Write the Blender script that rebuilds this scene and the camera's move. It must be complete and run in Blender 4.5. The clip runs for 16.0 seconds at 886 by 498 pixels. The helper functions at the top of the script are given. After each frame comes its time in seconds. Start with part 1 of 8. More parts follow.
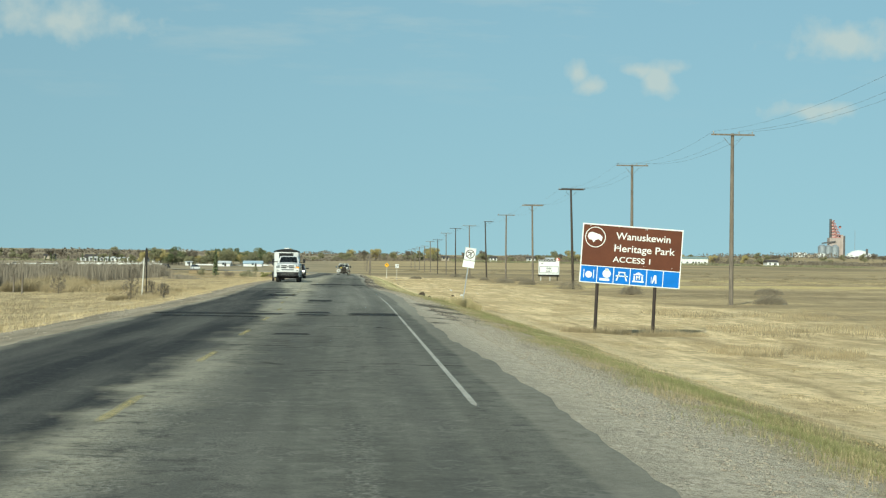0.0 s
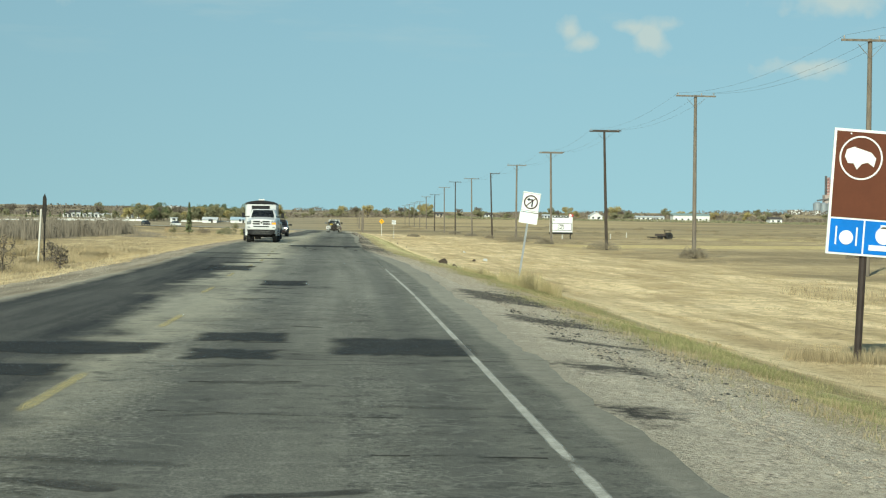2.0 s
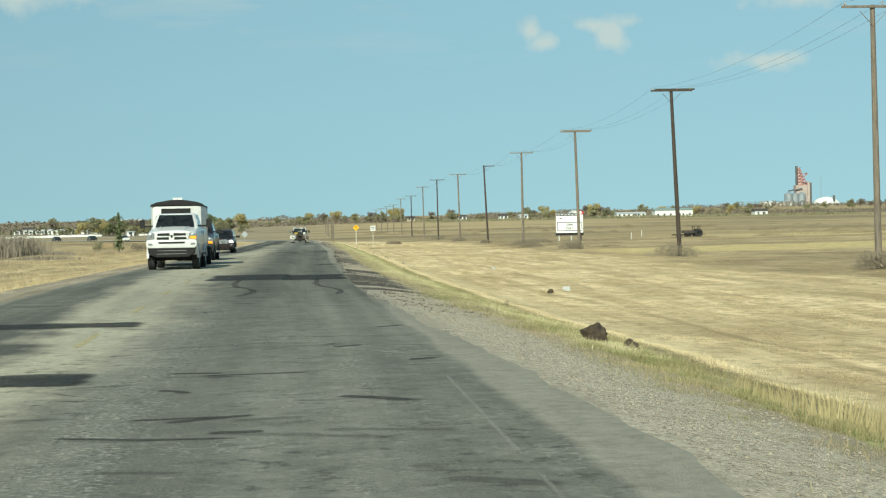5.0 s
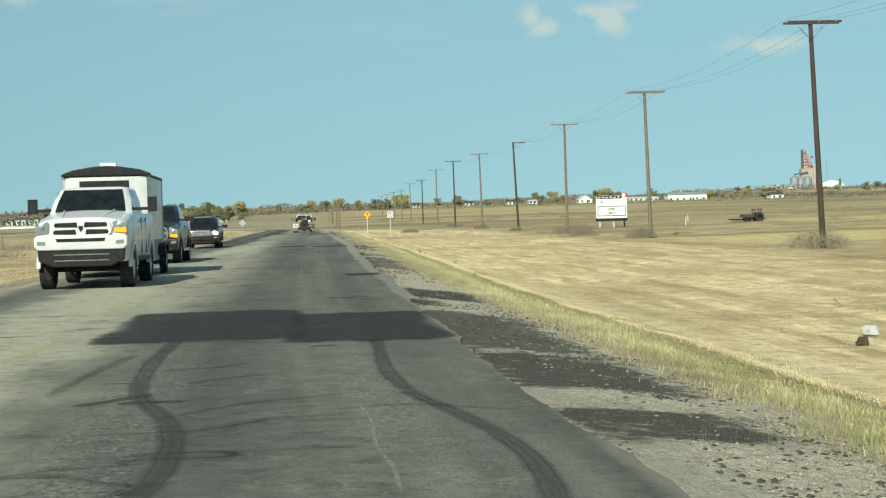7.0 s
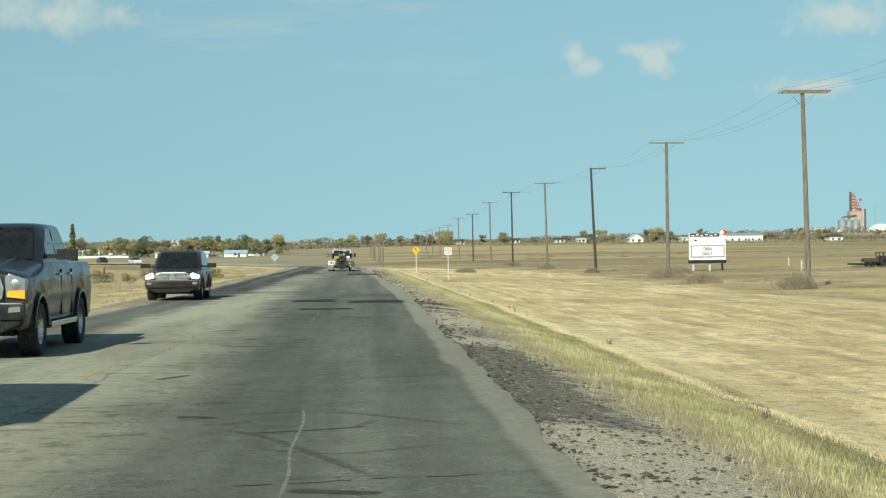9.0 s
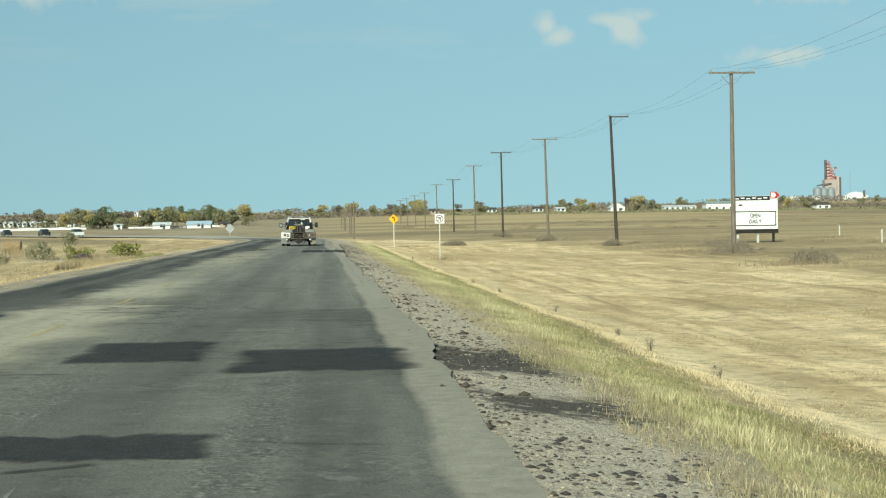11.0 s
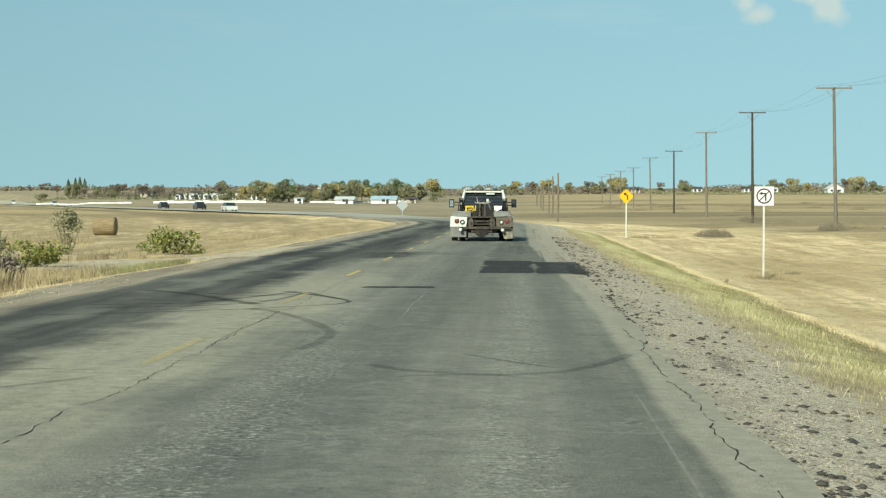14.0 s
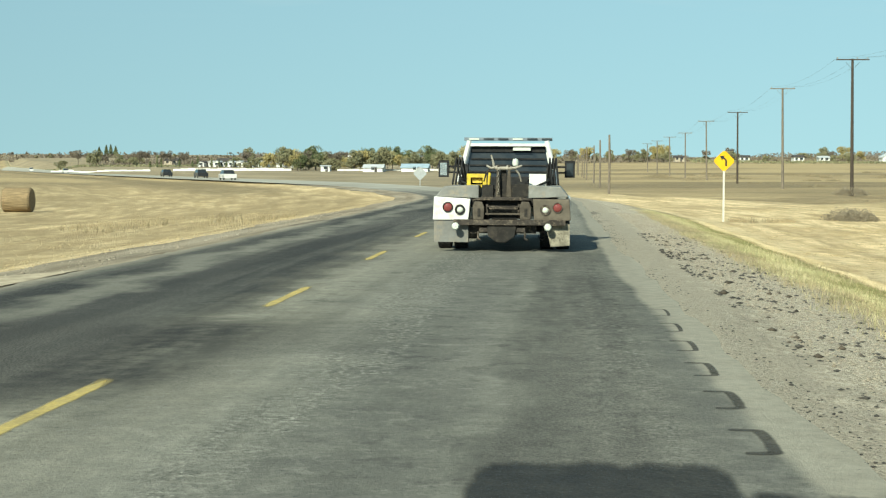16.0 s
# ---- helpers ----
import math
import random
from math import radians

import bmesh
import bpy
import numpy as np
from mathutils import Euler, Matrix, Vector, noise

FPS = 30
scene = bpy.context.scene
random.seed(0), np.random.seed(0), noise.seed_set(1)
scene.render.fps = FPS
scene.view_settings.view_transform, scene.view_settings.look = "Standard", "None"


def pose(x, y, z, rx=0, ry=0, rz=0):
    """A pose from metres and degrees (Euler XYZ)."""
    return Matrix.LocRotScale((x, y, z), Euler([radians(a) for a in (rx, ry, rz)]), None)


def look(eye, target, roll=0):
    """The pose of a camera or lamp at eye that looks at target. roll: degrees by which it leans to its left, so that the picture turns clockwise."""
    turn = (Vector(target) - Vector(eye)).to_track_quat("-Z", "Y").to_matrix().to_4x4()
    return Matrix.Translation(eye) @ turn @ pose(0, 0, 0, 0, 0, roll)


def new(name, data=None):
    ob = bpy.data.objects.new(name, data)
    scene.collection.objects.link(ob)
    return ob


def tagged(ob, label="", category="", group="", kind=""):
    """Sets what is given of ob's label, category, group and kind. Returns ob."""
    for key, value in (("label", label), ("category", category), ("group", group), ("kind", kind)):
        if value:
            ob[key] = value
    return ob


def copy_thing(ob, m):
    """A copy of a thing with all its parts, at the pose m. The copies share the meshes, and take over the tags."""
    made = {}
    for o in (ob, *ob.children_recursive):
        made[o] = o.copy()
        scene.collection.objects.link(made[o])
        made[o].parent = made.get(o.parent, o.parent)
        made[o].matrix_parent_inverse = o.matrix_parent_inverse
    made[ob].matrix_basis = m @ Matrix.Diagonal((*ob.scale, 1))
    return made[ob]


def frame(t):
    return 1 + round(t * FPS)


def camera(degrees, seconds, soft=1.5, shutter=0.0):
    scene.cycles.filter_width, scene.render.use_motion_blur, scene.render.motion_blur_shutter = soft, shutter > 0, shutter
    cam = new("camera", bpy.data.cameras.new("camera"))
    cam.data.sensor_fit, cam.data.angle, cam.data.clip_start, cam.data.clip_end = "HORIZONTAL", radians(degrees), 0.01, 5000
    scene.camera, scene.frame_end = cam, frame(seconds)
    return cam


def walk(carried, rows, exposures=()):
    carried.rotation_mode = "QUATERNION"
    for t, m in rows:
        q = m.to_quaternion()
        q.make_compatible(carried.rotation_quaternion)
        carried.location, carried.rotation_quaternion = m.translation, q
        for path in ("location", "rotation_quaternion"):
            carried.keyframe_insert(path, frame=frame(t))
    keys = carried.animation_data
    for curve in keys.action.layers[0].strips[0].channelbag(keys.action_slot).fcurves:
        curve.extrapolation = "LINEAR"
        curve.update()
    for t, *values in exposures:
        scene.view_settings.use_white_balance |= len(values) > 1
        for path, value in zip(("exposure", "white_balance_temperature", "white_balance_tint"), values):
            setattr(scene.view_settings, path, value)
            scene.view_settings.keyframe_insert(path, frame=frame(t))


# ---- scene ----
cam = camera(30.97, 16.0, soft=1.25)
# seconds, x, y, z, yaw to the left, pitch up, roll
ROWS = [
    (0, -0.00, 0.00, 1.44, -3.07, 0.70, 0.88),
    (0.5, -0.06, 7.54, 1.46, -2.85, 0.42, 0.86),
    (1, -0.12, 15.16, 1.50, -2.69, 0.19, 0.88),
    (1.5, -0.11, 22.86, 1.45, -2.77, -0.14, 0.96),
    (2, -0.08, 30.54, 1.40, -3.40, -0.84, 0.96),
    (2.5, -0.02, 38.16, 1.40, -4.39, -1.80, 0.73),
    (3, 0.03, 45.78, 1.47, -5.47, -2.50, 0.34),
    (3.5, 0.02, 53.42, 1.56, -6.01, -2.42, -0.48),
    (4, 0.06, 61.15, 1.64, -5.95, -1.76, -0.83),
    (4.5, -0.05, 68.81, 1.53, -5.07, -0.88, -1.05),
    (4.7, -0.11, 71.89, 1.49, -4.66, -0.67, -0.96),
    (6.8, -0.87, 103.38, 1.43, -4.41, -1.33, -1.44),
    (7, -0.86, 106.65, 1.44, -4.46, -1.18, -1.55),
    (7.5, -0.88, 114.81, 1.51, -4.38, -0.67, -1.47),
    (8, -0.89, 123.15, 1.53, -3.88, -0.15, -1.18),
    (8.5, -0.90, 131.49, 1.54, -3.28, 0.14, -0.73),
    (8.7, -0.89, 134.82, 1.55, -3.03, 0.22, -0.57),
    (10.8, -0.11, 171.36, 1.44, -3.66, -0.88, -0.72),
    (11, -0.13, 174.82, 1.45, -4.02, -0.91, -0.82),
    (11.5, -0.20, 183.45, 1.47, -4.20, -1.02, -1.02),
    (12, -0.27, 192.05, 1.50, -3.91, -1.22, -0.94),
    (12.5, -0.36, 200.66, 1.51, -2.76, -1.27, -0.75),
    (13, -0.45, 209.45, 1.55, -0.96, -1.32, -0.43),
    (13.5, -0.63, 218.04, 1.55, 1.07, -1.36, -0.07),
    (14, -0.80, 226.55, 1.53, 2.84, -1.67, 0.17),
    (14.5, -0.98, 235.01, 1.53, 3.87, -2.16, 0.41),
    (15, -1.17, 243.56, 1.50, 4.25, -2.48, 0.43),
    (15.2, -1.21, 246.98, 1.51, 4.37, -2.61, 0.63),
    (15.5, -1.25, 252.10, 1.52, 4.23, -2.80, 0.38),
    (16, -1.36, 260.61, 1.45, 4.17, -2.80, 0.31),
]


def aimed(x, y, z, yaw, pitch, roll):
    a, b = radians(yaw), radians(pitch)
    way = Vector((-math.sin(a) * math.cos(b), math.cos(a) * math.cos(b), math.sin(b)))
    eye = Vector((x, y, z))
    return look(eye, eye + way * 10, roll)


walk(cam, [(t, aimed(*row)) for t, *row in ROWS], exposures=[(0.0, 0.19, 6500, -7), (2.5, 0.29, 6650, -7), (3.5, 0.40, 6700, -7), (4.5, 0.29, 6650, -7), (8.5, 0.28, 6650, -7), (13.0, 0.30, 6680, -7), (16.0, 0.54, 6850, -7)])

# ---- light ----
SUN_AZ = radians(202)     # where the sun stands, from +y clockwise
SUN_EL = radians(34)
scene.world = bpy.data.worlds.new("sky")
scene.world.use_nodes = True


def sky():
    nt = scene.world.node_tree
    nodes, links = nt.nodes, nt.links
    bg = nodes["Background"]
    tex = nodes.new("ShaderNodeTexSky")
    tex.sky_type, tex.sun_disc = "NISHITA", False
    tex.sun_elevation, tex.sun_rotation = SUN_EL, SUN_AZ
    tex.altitude, tex.air_density, tex.dust_density, tex.ozone_density = 500, 1.0, 0.1, 2.7
    co = nodes.new("ShaderNodeTexCoord")
    # the clear dry air keeps its colour down to the horizon
    lifted = nodes.new("ShaderNodeVectorMath")
    lifted.operation = "MULTIPLY_ADD"
    lifted.inputs[1].default_value, lifted.inputs[2].default_value = (1, 1, 0.21), (0, 0, 0.106)
    unit = nodes.new("ShaderNodeVectorMath")
    unit.operation = "NORMALIZE"
    links.new(co.outputs["Generated"], lifted.inputs[0])
    links.new(lifted.outputs[0], unit.inputs[0])
    links.new(unit.outputs[0], tex.inputs[0])

    def math_node(op, a, b=None):
        n = nodes.new("ShaderNodeMath")
        n.operation = op
        for k, v in enumerate((a, b)):
            if v is None:
                continue
            if isinstance(v, (int, float)):
                n.inputs[k].default_value = v
            else:
                links.new(v, n.inputs[k])
        return n.outputs[0]

    sep = nodes.new("ShaderNodeSeparateXYZ")
    links.new(co.outputs["Generated"], sep.inputs[0])
    x, y, z = sep.outputs
    # flat cloud deck: direction over height
    lift = math_node("MAXIMUM", math_node("ADD", z, 0.05), 0.02)
    cu, cv = math_node("DIVIDE", x, lift), math_node("DIVIDE", y, lift)
    com = nodes.new("ShaderNodeCombineXYZ")
    links.new(cu, com.inputs[0])
    links.new(math_node("MULTIPLY", cv, 1.0), com.inputs[1])
    streak = nodes.new("ShaderNodeTexNoise")
    streak.inputs["Scale"].default_value, streak.inputs["Detail"].default_value = 1.3, 5
    streak.inputs["Roughness"].default_value = 0.62
    links.new(com.outputs[0], streak.inputs["Vector"])
    ramp = nodes.new("ShaderNodeMapRange")
    ramp.inputs["From Min"].default_value, ramp.inputs["From Max"].default_value = 0.52, 0.80
    links.new(streak.outputs["Fac"], ramp.inputs["Value"])
    high = nodes.new("ShaderNodeMapRange")
    high.inputs["From Min"].default_value, high.inputs["From Max"].default_value = 0.09, 0.17
    links.new(z, high.inputs["Value"])
    wisps = math_node("MULTIPLY", math_node("MULTIPLY", ramp.outputs[0], high.outputs[0]), 0.55)
    # small cumulus puffs: azimuth and height in degrees, half width, half height
    fine = nodes.new("ShaderNodeTexNoise")
    fine.inputs["Scale"].default_value, fine.inputs["Detail"].default_value = 55, 4
    links.new(co.outputs["Generated"], fine.inputs["Vector"])
    az = math_node("MULTIPLY", math_node("ARCTAN2", x, y), 57.2958)
    el = math_node("MULTIPLY", math_node("ARCSINE", z), 57.2958)
    total = wisps
    for a0, e0, wa, we in ((10.75, 6.85, 0.45, 0.55), (9.9, 7.15, 0.55, 0.22), (11.3, 7.2, 0.5, 0.3), (8.35, 6.55, 0.5, 0.25), (7.75, 7.05, 0.3, 0.4),
                           (16.9, 8.1, 1.6, 0.5), (16.0, 5.7, 1.2, 0.25), (-10.5, 8.4, 2.2, 0.6)):
        da = math_node("DIVIDE", math_node("SUBTRACT", az, a0), wa)
        de = math_node("DIVIDE", math_node("SUBTRACT", el, e0), we)
        far = math_node("SQRT", math_node("ADD", math_node("MULTIPLY", da, da), math_node("MULTIPLY", de, de)))
        ragged = math_node("ADD", far, math_node("MULTIPLY", math_node("SUBTRACT", fine.outputs["Fac"], 0.5), 3.2))
        m = nodes.new("ShaderNodeMapRange")
        m.inputs["From Min"].default_value, m.inputs["From Max"].default_value = 1.5, 0.35
        m.inputs["To Max"].default_value = 0.7
        links.new(ragged, m.inputs["Value"])
        total = math_node("MAXIMUM", total, m.outputs[0])
    mix = nodes.new("ShaderNodeMix")
    mix.data_type = "RGBA"
    links.new(total, mix.inputs["Factor"])
    clear = nodes.new("ShaderNodeMix")
    clear.data_type, clear.blend_type = "RGBA", "MULTIPLY"
    clear.inputs["Factor"].default_value = 1.0
    clear.inputs["B"].default_value = (0.96, 1.0, 0.955, 1)
    links.new(tex.outputs[0], clear.inputs["A"])
    links.new(clear.outputs["Result"], mix.inputs["A"])
    mix.inputs["B"].default_value = (7.6, 7.9, 7.9, 1)
    links.new(mix.outputs["Result"], bg.inputs["Color"])
    bg.inputs["Strength"].default_value = 0.070


sky()
sun = new("sun", bpy.data.lights.new("sun", "SUN"))
sun.data.energy, sun.data.angle, sun.data.color = 4.8, radians(0.6), (1.0, 0.95, 0.86)
sun.matrix_world = look((0, 0, 0), (-math.sin(SUN_AZ) * math.cos(SUN_EL), -math.cos(SUN_AZ) * math.cos(SUN_EL), -math.sin(SUN_EL)))

# ---- materials ----
class Mat:
    """A node material with short ways to add noise."""

    def __init__(self, name, rough=0.7, metal=0.0):
        self.m = bpy.data.materials.new(name)
        self.m.use_nodes = True
        self.nodes, self.links = self.m.node_tree.nodes, self.m.node_tree.links
        self.bsdf = self.nodes["Principled BSDF"]
        self.bsdf.inputs["Roughness"].default_value = rough
        self.bsdf.inputs["Metallic"].default_value = metal

    def put(self, value, socket):
        if isinstance(value, bpy.types.NodeSocket):
            self.links.new(value, socket)
        elif isinstance(value, (tuple, list)) and len(value) == 3 and socket.type == "RGBA":
            socket.default_value = (*value, 1)
        else:
            socket.default_value = value

    def coord(self, which="Object", scale=(1, 1, 1)):
        if which == "World":
            out = self.nodes.new("ShaderNodeNewGeometry").outputs["Position"]
        elif which == "UV":
            out = self.nodes.new("ShaderNodeUVMap").outputs[0]
        else:
            out = self.nodes.new("ShaderNodeTexCoord").outputs[which]
        mp = self.nodes.new("ShaderNodeMapping")
        mp.inputs["Scale"].default_value = scale
        self.links.new(out, mp.inputs[0])
        return mp.outputs[0]

    def noise(self, co, scale, detail=4, rough=0.6):
        n = self.nodes.new("ShaderNodeTexNoise")
        n.inputs["Scale"].default_value, n.inputs["Detail"].default_value, n.inputs["Roughness"].default_value = scale, detail, rough
        self.links.new(co, n.inputs["Vector"])
        return n.outputs["Fac"]

    def rng(self, v, a, b, c=0.0, d=1.0):
        n = self.nodes.new("ShaderNodeMapRange")
        for k, u in zip(("From Min", "From Max", "To Min", "To Max"), (a, b, c, d)):
            n.inputs[k].default_value = u
        self.links.new(v, n.inputs["Value"])
        return n.outputs[0]

    def mix(self, f, a, b, blend="MIX"):
        n = self.nodes.new("ShaderNodeMix")
        n.data_type, n.blend_type = "RGBA", blend
        self.put(f, n.inputs["Factor"])
        self.put(a, n.inputs["A"])
        self.put(b, n.inputs["B"])
        return n.outputs["Result"]

    def op(self, kind, a, b=0.0):
        n = self.nodes.new("ShaderNodeMath")
        n.operation = kind
        self.put(a, n.inputs[0])
        self.put(b, n.inputs[1])
        return n.outputs[0]

    def split(self, co):
        n = self.nodes.new("ShaderNodeSeparateXYZ")
        self.links.new(co, n.inputs[0])
        return n.outputs

    def color(self, c):
        self.put(c, self.bsdf.inputs["Base Color"])
        return self

    def bump(self, h, dist=0.02, strength=0.6):
        n = self.nodes.new("ShaderNodeBump")
        n.inputs["Distance"].default_value, n.inputs["Strength"].default_value = dist, strength
        self.links.new(h, n.inputs["Height"])
        self.links.new(n.outputs[0], self.bsdf.inputs["Normal"])
        return self


def simple(name, c, rough=0.6, metal=0.0, scale=6.0, vary=0.25, dirt=None, bump=0.0, coord="Object", stretch=(1, 1, 1), spec=0.4):
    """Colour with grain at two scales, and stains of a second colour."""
    m = Mat(name, rough, metal)
    co = m.coord(coord, stretch)
    big, small = m.noise(co, scale, 3), m.noise(co, scale * 9, 4)
    dark = tuple(v * (1 - vary) for v in c)
    light = tuple(min(1, v * (1 + vary)) for v in c)
    col = m.mix(m.rng(big, 0.35, 0.65), dark, light)
    col = m.mix(m.rng(small, 0.3, 0.7, 0, 0.5), col, dark)
    if dirt:
        col = m.mix(m.rng(m.noise(co, scale * 2.3, 5, 0.7), 0.5, 0.66, 0, 0.8), col, dirt)
    m.color(col)
    m.put(m.rng(small, 0.2, 0.8, max(0, rough - 0.12), min(1, rough + 0.1)), m.bsdf.inputs["Roughness"])
    if bump:
        m.bump(small, bump)
    m.bsdf.inputs["Specular IOR Level"].default_value = spec
    return m.m


def paint(name, c, rough=0.25, coat=0.6, dirt=(0.2, 0.17, 0.12), amount=0.5):
    """Vehicle paint with road dust."""
    m = Mat(name, rough)
    co = m.coord("Object")
    n = m.op("MULTIPLY", m.noise(co, 2.2, 4, 0.65), m.rng(m.noise(co, 30, 3), 0.2, 0.8, 0.6, 1.2))
    fac = m.rng(n, 0.42, 0.75, 0.03, amount)
    m.color(m.mix(fac, c, dirt))
    m.put(m.rng(n, 0.3, 0.7, rough, rough + 0.3), m.bsdf.inputs["Roughness"])
    m.bsdf.inputs["Coat Weight"].default_value = coat
    return m.m


def glass_dark(name, c=(0.02, 0.025, 0.03)):
    m = Mat(name, 0.06)
    co = m.coord("Object")
    m.color(m.mix(m.rng(m.noise(co, 3, 4), 0.4, 0.7, 0, 0.25), c, (0.10, 0.10, 0.09)))
    m.bsdf.inputs["Specular IOR Level"].default_value = 0.6
    return m.m


def lamp_lens(name, c, glow=0.0):
    m = Mat(name, 0.12)
    co = m.coord("Object")
    m.color(m.mix(m.rng(m.noise(co, 60, 2), 0.3, 0.7, 0, 0.5), c, tuple(v * 0.6 for v in c)))
    if glow:
        m.bsdf.inputs["Emission Color"].default_value = (*c, 1)
        m.bsdf.inputs["Emission Strength"].default_value = glow
    return m.m


STRAW, STRAW_D, GREEN = (0.88, 0.695, 0.415), (0.54, 0.405, 0.222), (0.36, 0.37, 0.18)


def band_of(m, u, a, b, c, d):
    """1 between b and c, fading to 0 at a and d."""
    return m.op("MULTIPLY", m.rng(u, a, b), m.rng(u, d, c))


def ground_material():
    m = Mat("prairie_ground", 0.95)
    uv = m.coord("UV")                         # u: metres from the road's centre line, v: metres along
    u, v, _ = m.split(uv)
    w = m.coord("World")
    band = m.noise(m.coord("UV", (0.05, 0.02, 1)), 1.0, 4, 0.6)
    rows = m.noise(m.coord("UV", (1.1, 0.07, 1)), 1.0, 5, 0.65)
    swath = m.noise(m.coord("UV", (0.35, 0.05, 1)), 1.0, 3, 0.6)
    tuft = m.noise(w, 2.6, 6, 0.72)
    grain = m.noise(w, 22, 4, 0.75)
    col = m.mix(m.rng(m.op("ADD", m.op("MULTIPLY", rows, 0.7), m.op("MULTIPLY", m.noise(w, 0.9, 5, 0.7), 0.3)), 0.44, 0.57), STRAW, STRAW_D)
    col = m.mix(m.rng(swath, 0.50, 0.62, 0, 0.5), col, (0.40, 0.30, 0.165))
    drift = m.noise(w, 0.24, 7, 0.78)
    col = m.mix(m.rng(drift, 0.50, 0.60, 0, 0.55), col, (0.40, 0.295, 0.165))
    col = m.mix(m.rng(drift, 0.46, 0.38, 0, 0.4), col, (0.80, 0.66, 0.42))
    col = m.mix(m.rng(band, 0.50, 0.62, 0, 0.6), col, (0.40, 0.30, 0.165))
    # rough brown pasture past the power poles
    far_r = m.op("MULTIPLY", m.rng(m.op("ADD", u, m.rng(swath, 0.3, 0.7, -2, 2)), 24.5, 28.0), m.rng(tuft, 0.3, 0.6, 0.75, 1.0))
    brush = m.mix(m.rng(m.noise(m.coord("UV", (0.035, 0.045, 1)), 1.0, 6, 0.68), 0.42, 0.57), (0.130, 0.097, 0.058), (0.50, 0.385, 0.215))
    brush = m.mix(m.rng(m.noise(m.coord("UV", (0.25, 0.4, 1)), 1.0, 5, 0.7), 0.46, 0.60, 0, 0.7), brush, (0.125, 0.098, 0.058))
    col = m.mix(m.op("MULTIPLY", far_r, 0.8), col, brush)
    far_l = m.op("MULTIPLY", m.rng(m.op("ADD", u, m.rng(swath, 0.3, 0.7, -3, 3)), -19, -26), m.rng(v, 230, 290, 1.0, 0.15))
    col = m.mix(m.op("MULTIPLY", far_l, m.rng(band, 0.4, 0.6, 0.35, 0.9)), col, m.mix(m.rng(tuft, 0.4, 0.6), (0.36, 0.315, 0.175), (0.25, 0.215, 0.125)))
    col = m.mix(m.op("MULTIPLY", m.rng(u, -5.2, -7.5), m.rng(m.noise(m.coord("UV", (0.5, 0.09, 1)), 1.0, 5, 0.7), 0.36, 0.60, 0.15, 0.85)), col, (0.27, 0.205, 0.115))
    # a strip of bright stubble inside it
    along = m.op("ADD", v, m.rng(swath, 0.3, 0.7, -4, 4))
    stub = m.op("MULTIPLY", m.op("MAXIMUM", m.op("MULTIPLY", band_of(m, along, 199, 205, 228, 236), m.rng(m.op("ADD", u, m.rng(tuft, 0.3, 0.7, -1.5, 1.5)), 28, 31)), m.op("MULTIPLY", band_of(m, along, 285, 300, 380, 450), m.rng(m.op("ADD", u, m.rng(swath, 0.3, 0.7, -6, 6)), 66, 76))), 1.0)
    col = m.mix(m.op("MULTIPLY", stub, 0.9), col, m.mix(m.rng(rows, 0.4, 0.6), (0.66, 0.53, 0.25), (0.52, 0.40, 0.19)))
    far = m.rng(m.op("ADD", v, m.op("MULTIPLY", m.rng(u, 20, 60), 130)), 420, 520)
    strips = m.rng(m.noise(m.coord("UV", (0.005, 0.016, 1)), 1.0, 6, 0.65), 0.44, 0.58)
    col = m.mix(m.op("MULTIPLY", far, 0.85), col, m.mix(strips, (0.42, 0.325, 0.18), (0.175, 0.14, 0.088)))
    # greyer land round the far road, and the dark rank grass along its near side
    wx = m.split(w)[0]
    grey = m.op("MULTIPLY", m.op("MULTIPLY", m.rng(v, 400, 440), m.rng(u, 5, 9)), m.rng(wx, 10, -20, 0, 0.75))
    col = m.mix(grey, col, m.mix(m.rng(band, 0.4, 0.6), (0.20, 0.172, 0.125), (0.33, 0.285, 0.205)))
    rank = m.op("MULTIPLY", m.op("MULTIPLY", m.rng(v, 385, 420), band_of(m, m.op("ADD", u, m.rng(tuft, 0.3, 0.7, -2, 2)), -20, -14, -9, -7)), 0.75)
    col = m.mix(rank, col, (0.17, 0.137, 0.083))
    # the foot of the bank: trodden brown rim, fresh green growth, furrow and pale crest left by the mower
    wob = m.op("ADD", u, m.rng(m.noise(m.coord("UV", (0.3, 0.08, 1)), 1.0, 4), 0.2, 0.8, -0.55, 0.55))
    wob = m.op("ADD", wob, m.rng(v, 70, 130, 0.0, -0.5))
    col = m.mix(m.op("MULTIPLY", band_of(m, wob, 5.9, 6.2, 6.5, 7.0), 0.75), col, (0.30, 0.25, 0.165))
    strip = m.op("MULTIPLY", band_of(m, wob, 6.5, 6.9, 7.5, 8.2), m.op("MULTIPLY", m.rng(swath, 0.35, 0.55, 0.4, 0.9), m.rng(v, 90, 130, 1.0, 0.6)))
    col = m.mix(strip, col, GREEN)
    col = m.mix(m.op("MULTIPLY", band_of(m, wob, 7.7, 8.15, 8.6, 9.0), m.op("MULTIPLY", m.rng(tuft, 0.35, 0.55, 0.5, 0.95), m.rng(swath, 0.36, 0.52, 0.45, 1.0))), col, (0.205, 0.178, 0.088))
    col = m.mix(m.op("MULTIPLY", band_of(m, wob, 9.1, 9.3, 9.6, 10.1), 0.6), col, (0.70, 0.575, 0.35))
